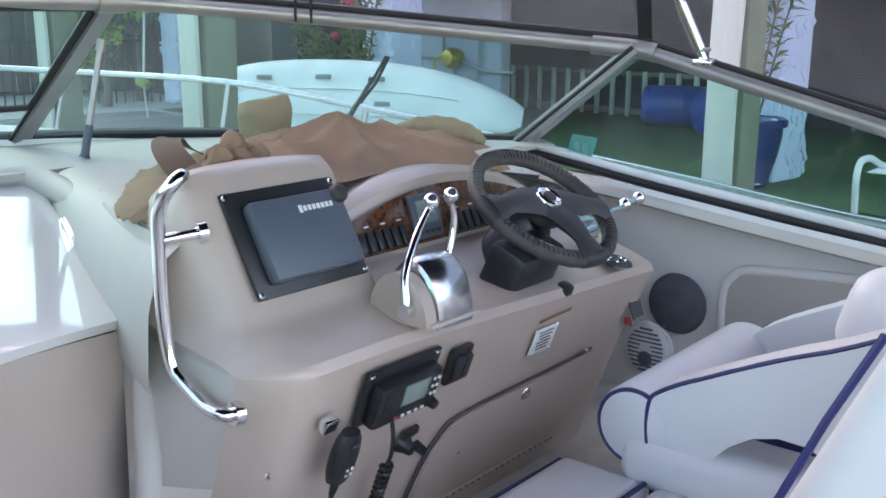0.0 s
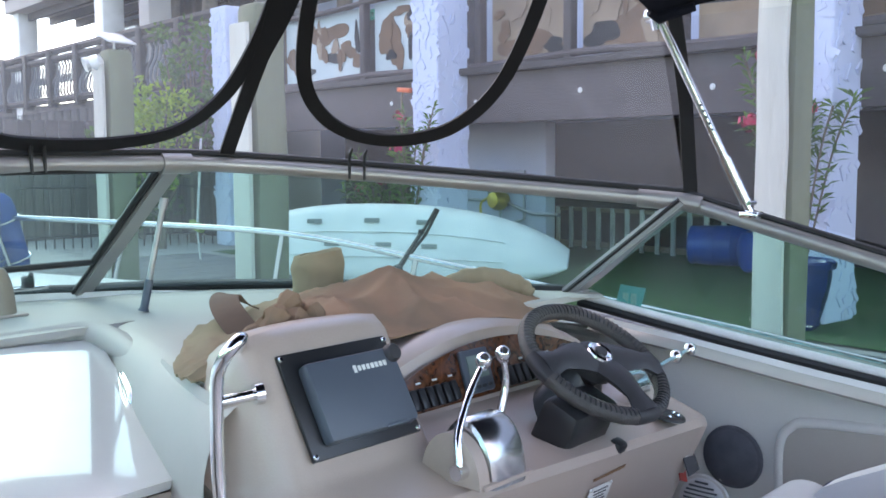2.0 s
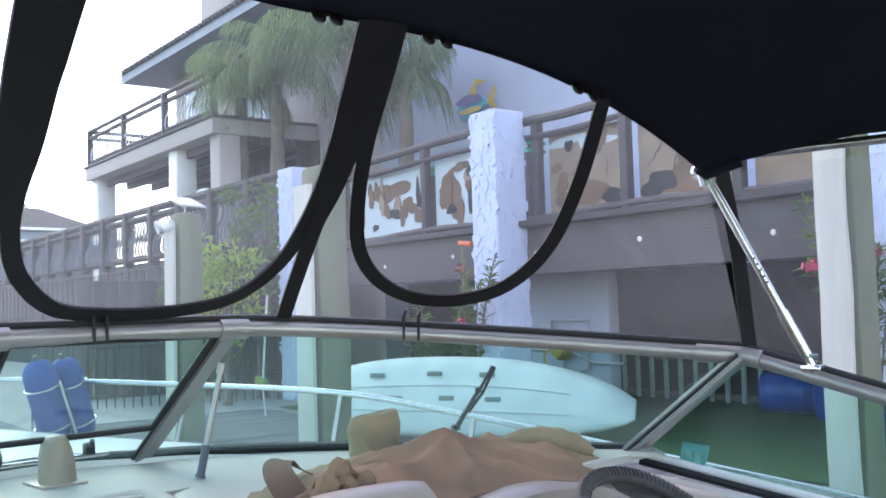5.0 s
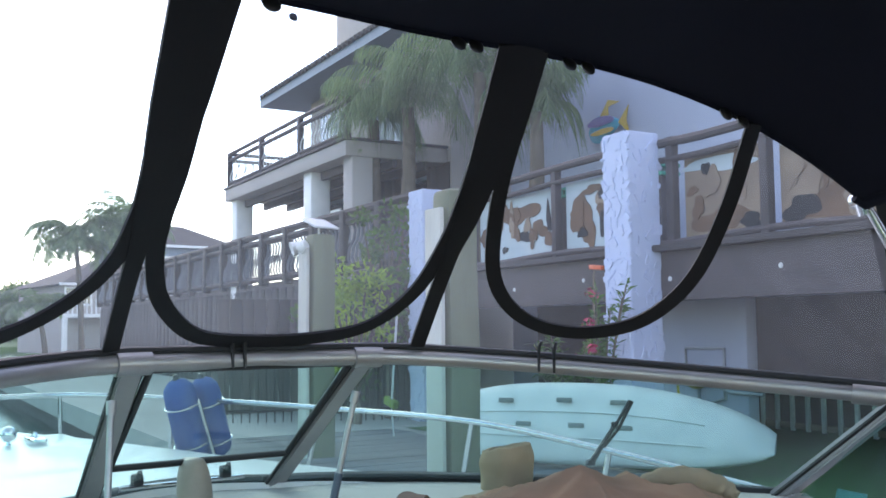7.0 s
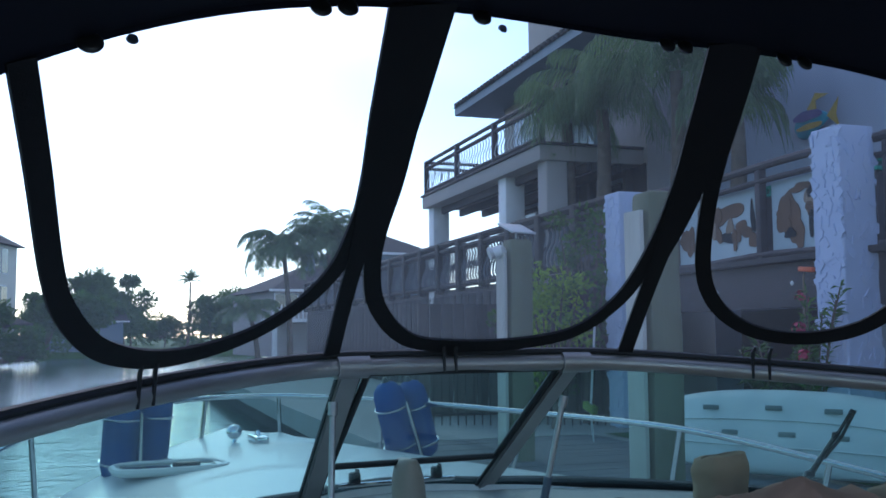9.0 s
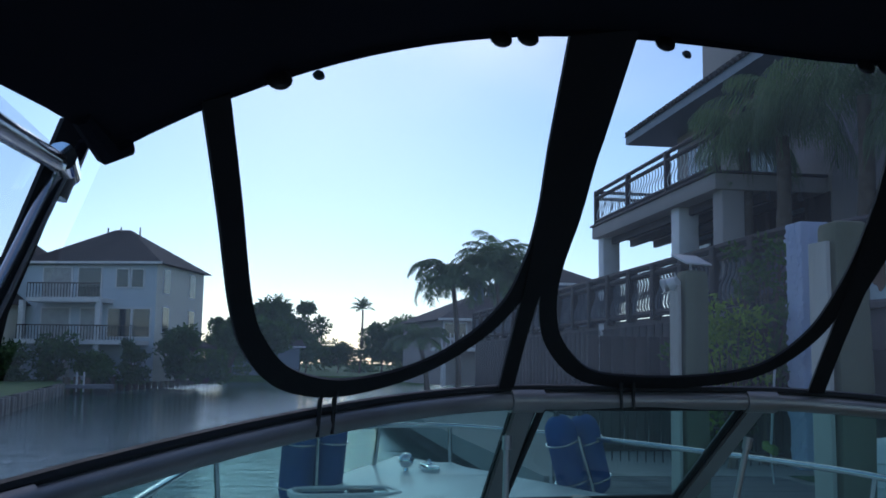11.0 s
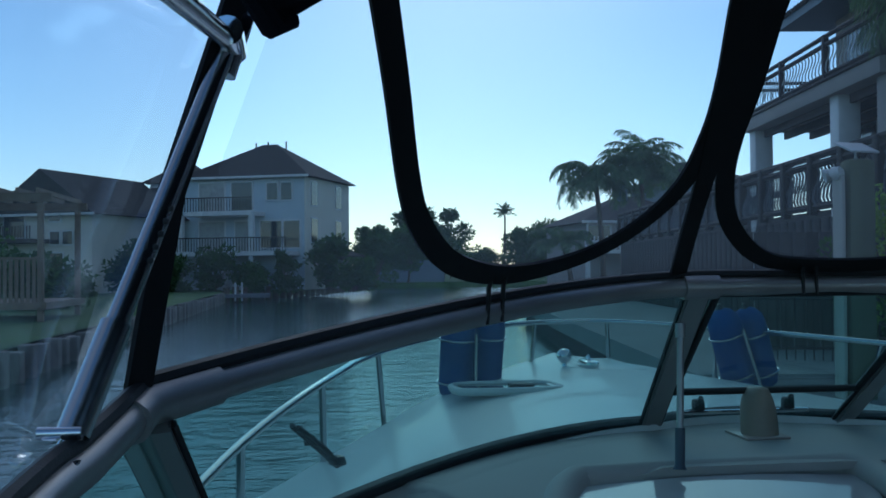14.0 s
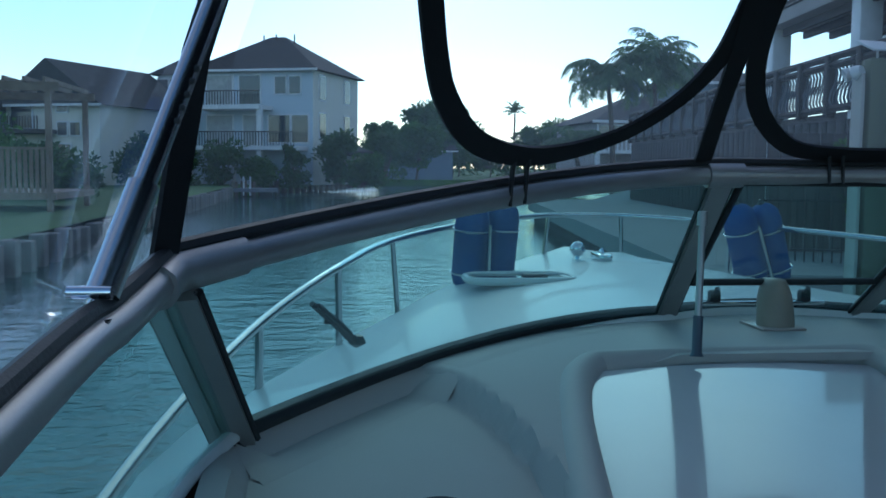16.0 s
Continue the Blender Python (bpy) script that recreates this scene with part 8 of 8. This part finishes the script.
fore = smoothline([(-0.10, 1.56, 1.262), (0.03, 1.49, 1.345), (0.20, 1.50, 1.345), (0.34, 1.535, 1.275), (0.48, 1.55, 1.272), (0.58, 1.555, 1.272), (0.76, 1.565, 1.265), (0.92, 1.58, 1.235), (1.08, 1.62, 1.205), (1.20, 1.66, 1.19)], 7)
aft = smoothline([(0.02, 1.74, 1.262), (0.22, 1.95, 1.262), (0.42, 2.10, 1.262), (0.58, 2.18, 1.262), (0.70, 2.20, 1.262), (0.80, 2.18, 1.262), (0.90, 2.14, 1.262), (1.02, 2.06, 1.262), (1.16, 1.94, 1.262), (1.25, 1.80, 1.252)], 7)


def tri(v):
    """A sharp zigzag between 0 and 1."""
    return abs(v - 2 * math.floor(v / 2 + 0.5))


bm = B()
rows = []
n = len(ridge)
peak = Vector((0.69, 1.87, 1.378))
for i in range(n):
    row = []
    for j in range(49):
        t = j / 48
        if t < 0.5:
            q = t / 0.5
            p = lerp(fore[i], ridge[i], q) + Vector((0, 0, -0.012 * math.sin(math.pi * q)))
        else:
            q = (t - 0.5) / 0.5
            p = lerp(ridge[i], aft[i], q) + Vector((0, 0, 0.006 * math.sin(math.pi * q)))
        w = min(1.0, 5 * t, 5 * (1 - t) + 0.2)
        d = p - peak
        fan = math.atan2(d.y + 0.02, d.x) * 2.6 + 1.1 * noise.noise(p * 3.2)
        far_ = min(1.0, math.hypot(d.x, d.y) * 3.5)
        pleat = (tri(fan) ** 1.5) * 0.034 * far_
        cross = (tri(p.x * 5.5 - p.y * 4.0 + 1.6 * noise.noise(p * 3.0 + Vector((7, 0, 0)))) ** 3) * 0.020 * far_
        soft = noise.noise(p * 6.0) * 0.010 + noise.noise(p * 19) * 0.003
        row.append(p + Vector((0.10 * pleat, -0.35 * cross, pleat + cross + soft - 0.012)) * w)
    rows.append(row)
sheet(bm, rows, 0.004)
part("drape", bm, "tan", cov)
bm = B()
hem_o = smoothline([(-0.12, 1.53, 1.250), (-0.16, 1.60, 1.256), (-0.12, 1.70, 1.258), (-0.015, 1.83, 1.258), (0.13, 2.01, 1.258), (0.35, 2.18, 1.253), (0.6, 2.30, 1.255)], 8)
hem_i = smoothline([(-0.02, 1.54, 1.28), (-0.02, 1.60, 1.29), (0.02, 1.67, 1.295), (0.10, 1.76, 1.29), (0.25, 1.88, 1.29), (0.45, 2.02, 1.29), (0.65, 2.12, 1.29)], 8)
rows = []
for i in range(len(hem_o)):
    rows.append([lerp(hem_o[i], hem_i[i], k / 9) + Vector((0, 0, 0.012 * math.sin(math.pi * k / 9) + 0.0045 * math.sin(i * 1.9 + k * 0.7) * (1 - k / 12) + 0.008 * noise.noise(hem_o[i] * 14 + Vector((k, 0, 0))))) for k in range(10)])
sheet(bm, rows, 0.004)
part("hem", bm, "tan2", cov, "pale elasticated hem")
bm = B()
rows = []
for h in np.linspace(0, 1, 13):
    rr = 0.082 - 0.012 * h + 0.012 * math.exp(-((h - 0.75) / 0.25) ** 2)
    rows.append([(0.80 + rr * (1 + 0.10 * noise.noise(Vector((math.cos(t) * 2, math.sin(t) * 2, h * 2.5)))) * math.cos(t), 2.31 + rr * (1 + 0.10 * noise.noise(Vector((math.cos(t) * 2 + 5, math.sin(t) * 2, h * 2.5)))) * math.sin(t), 1.262 + 0.125 * h + 0.012 * math.cos(t + 1) * h + 0.008 * noise.noise(Vector((t * 1.5, h * 3, 1)))) for t in np.linspace(0, 2 * math.pi, 33)])
last = rows[-1]
for s_, dz in ((0.75, 0.004), (0.55, -0.02), (0.45, -0.05)):
    rows.append([(0.80 + (p[0] - 0.80) * s_, 2.31 + (p[1] - 2.31) * s_, p[2] + dz) for p in last])
sheet(bm, rows)
part("sleeve", bm, "tan2", cov, "stand-up tan canvas sleeve")
for c, r, tilt in (((0.03, 1.52, 1.335), 0.040, (60, 20, 10)), ((-0.01, 1.535, 1.312), 0.034, (75, -30, 40)), ((0.09, 1.545, 1.352), 0.036, (35, 30, -30)), ((-0.05, 1.53, 1.288), 0.026, (85, 10, 70))):
    bm = B()
    R_ = rotm(*tilt)
    pts = [Vector(c) + R_ @ Vector((r * math.cos(t), r * 0.7 * math.sin(t), 0.012 * math.sin(3 * t))) for t in np.linspace(0, 2 * math.pi, 37)[:-1]]
    tube(bm, pts, [0.019 + 0.012 * tri(q * 0.37 + r * 40) for q in range(36)], 8, True)
    part("knotted_fold", bm, "tan", cov)
bm = B()
strap(bm, smoothline([(0.10, 1.72, 1.27), (0.13, 1.86, 1.335), (0.22, 1.98, 1.345), (0.34, 2.06, 1.30)], 6), Vector((-0.5, -0.5, 0.7)), 0.07, 0.003)
part("webbing", bm, "mbrown", cov, "dark brown webbing strap")
bm = B()
tube(bm, smoothline([(1.04, 2.02, 1.262), (1.10, 1.98, 1.292), (1.17, 1.91, 1.296), (1.23, 1.84, 1.275), (1.25, 1.80, 1.252)], 6), [0.016 + 0.024 * math.sin(math.pi * k / 24) + 0.003 * math.sin(k * 1.9) for k in range(25)], 12)
part("rolled_end", bm, "tan2", cov, "rolled canvas end")

# patio chair on the dock, at the edge of the view
pcx = thing("patio_chair", "white tubular patio chair on the dock", "chair", (4.05, 1.35, DOCK))
for s in (-1, 1):
    part("side_frame", tube(B(), smoothline([(3.92, 1.42 + 0.25 * s, DOCK), (3.86, 1.42 + 0.25 * s, 0.85), (3.95, 1.40 + 0.25 * s, 0.93), (4.25, 1.35 + 0.25 * s, 0.90), (4.42, 1.33 + 0.25 * s, 1.5)], 6), 0.018, 8), "pvc", pcx)
    part("rear_leg", tube(B(), [(4.4, 1.33 + 0.25 * s, DOCK), (4.25, 1.35 + 0.25 * s, 0.90)], 0.018, 8), "pvc", pcx)
for k in range(7):
    part("strap", box(B(), (3.95 + 0.055 * k, 1.39, 0.86), (0.045, 0.5, 0.006)), "vinylw", pcx, smooth=False)
for k in range(6):
    part("strap", box(B(), (4.29 + 0.022 * k, 1.35, 1.0 + 0.085 * k), (0.006, 0.5, 0.06), rotm(0, 15, 0)), "vinylw", pcx, smooth=False)
pcx.matrix_basis = Matrix.Translation((0.15, -0.18, 0)) @ pcx.matrix_basis
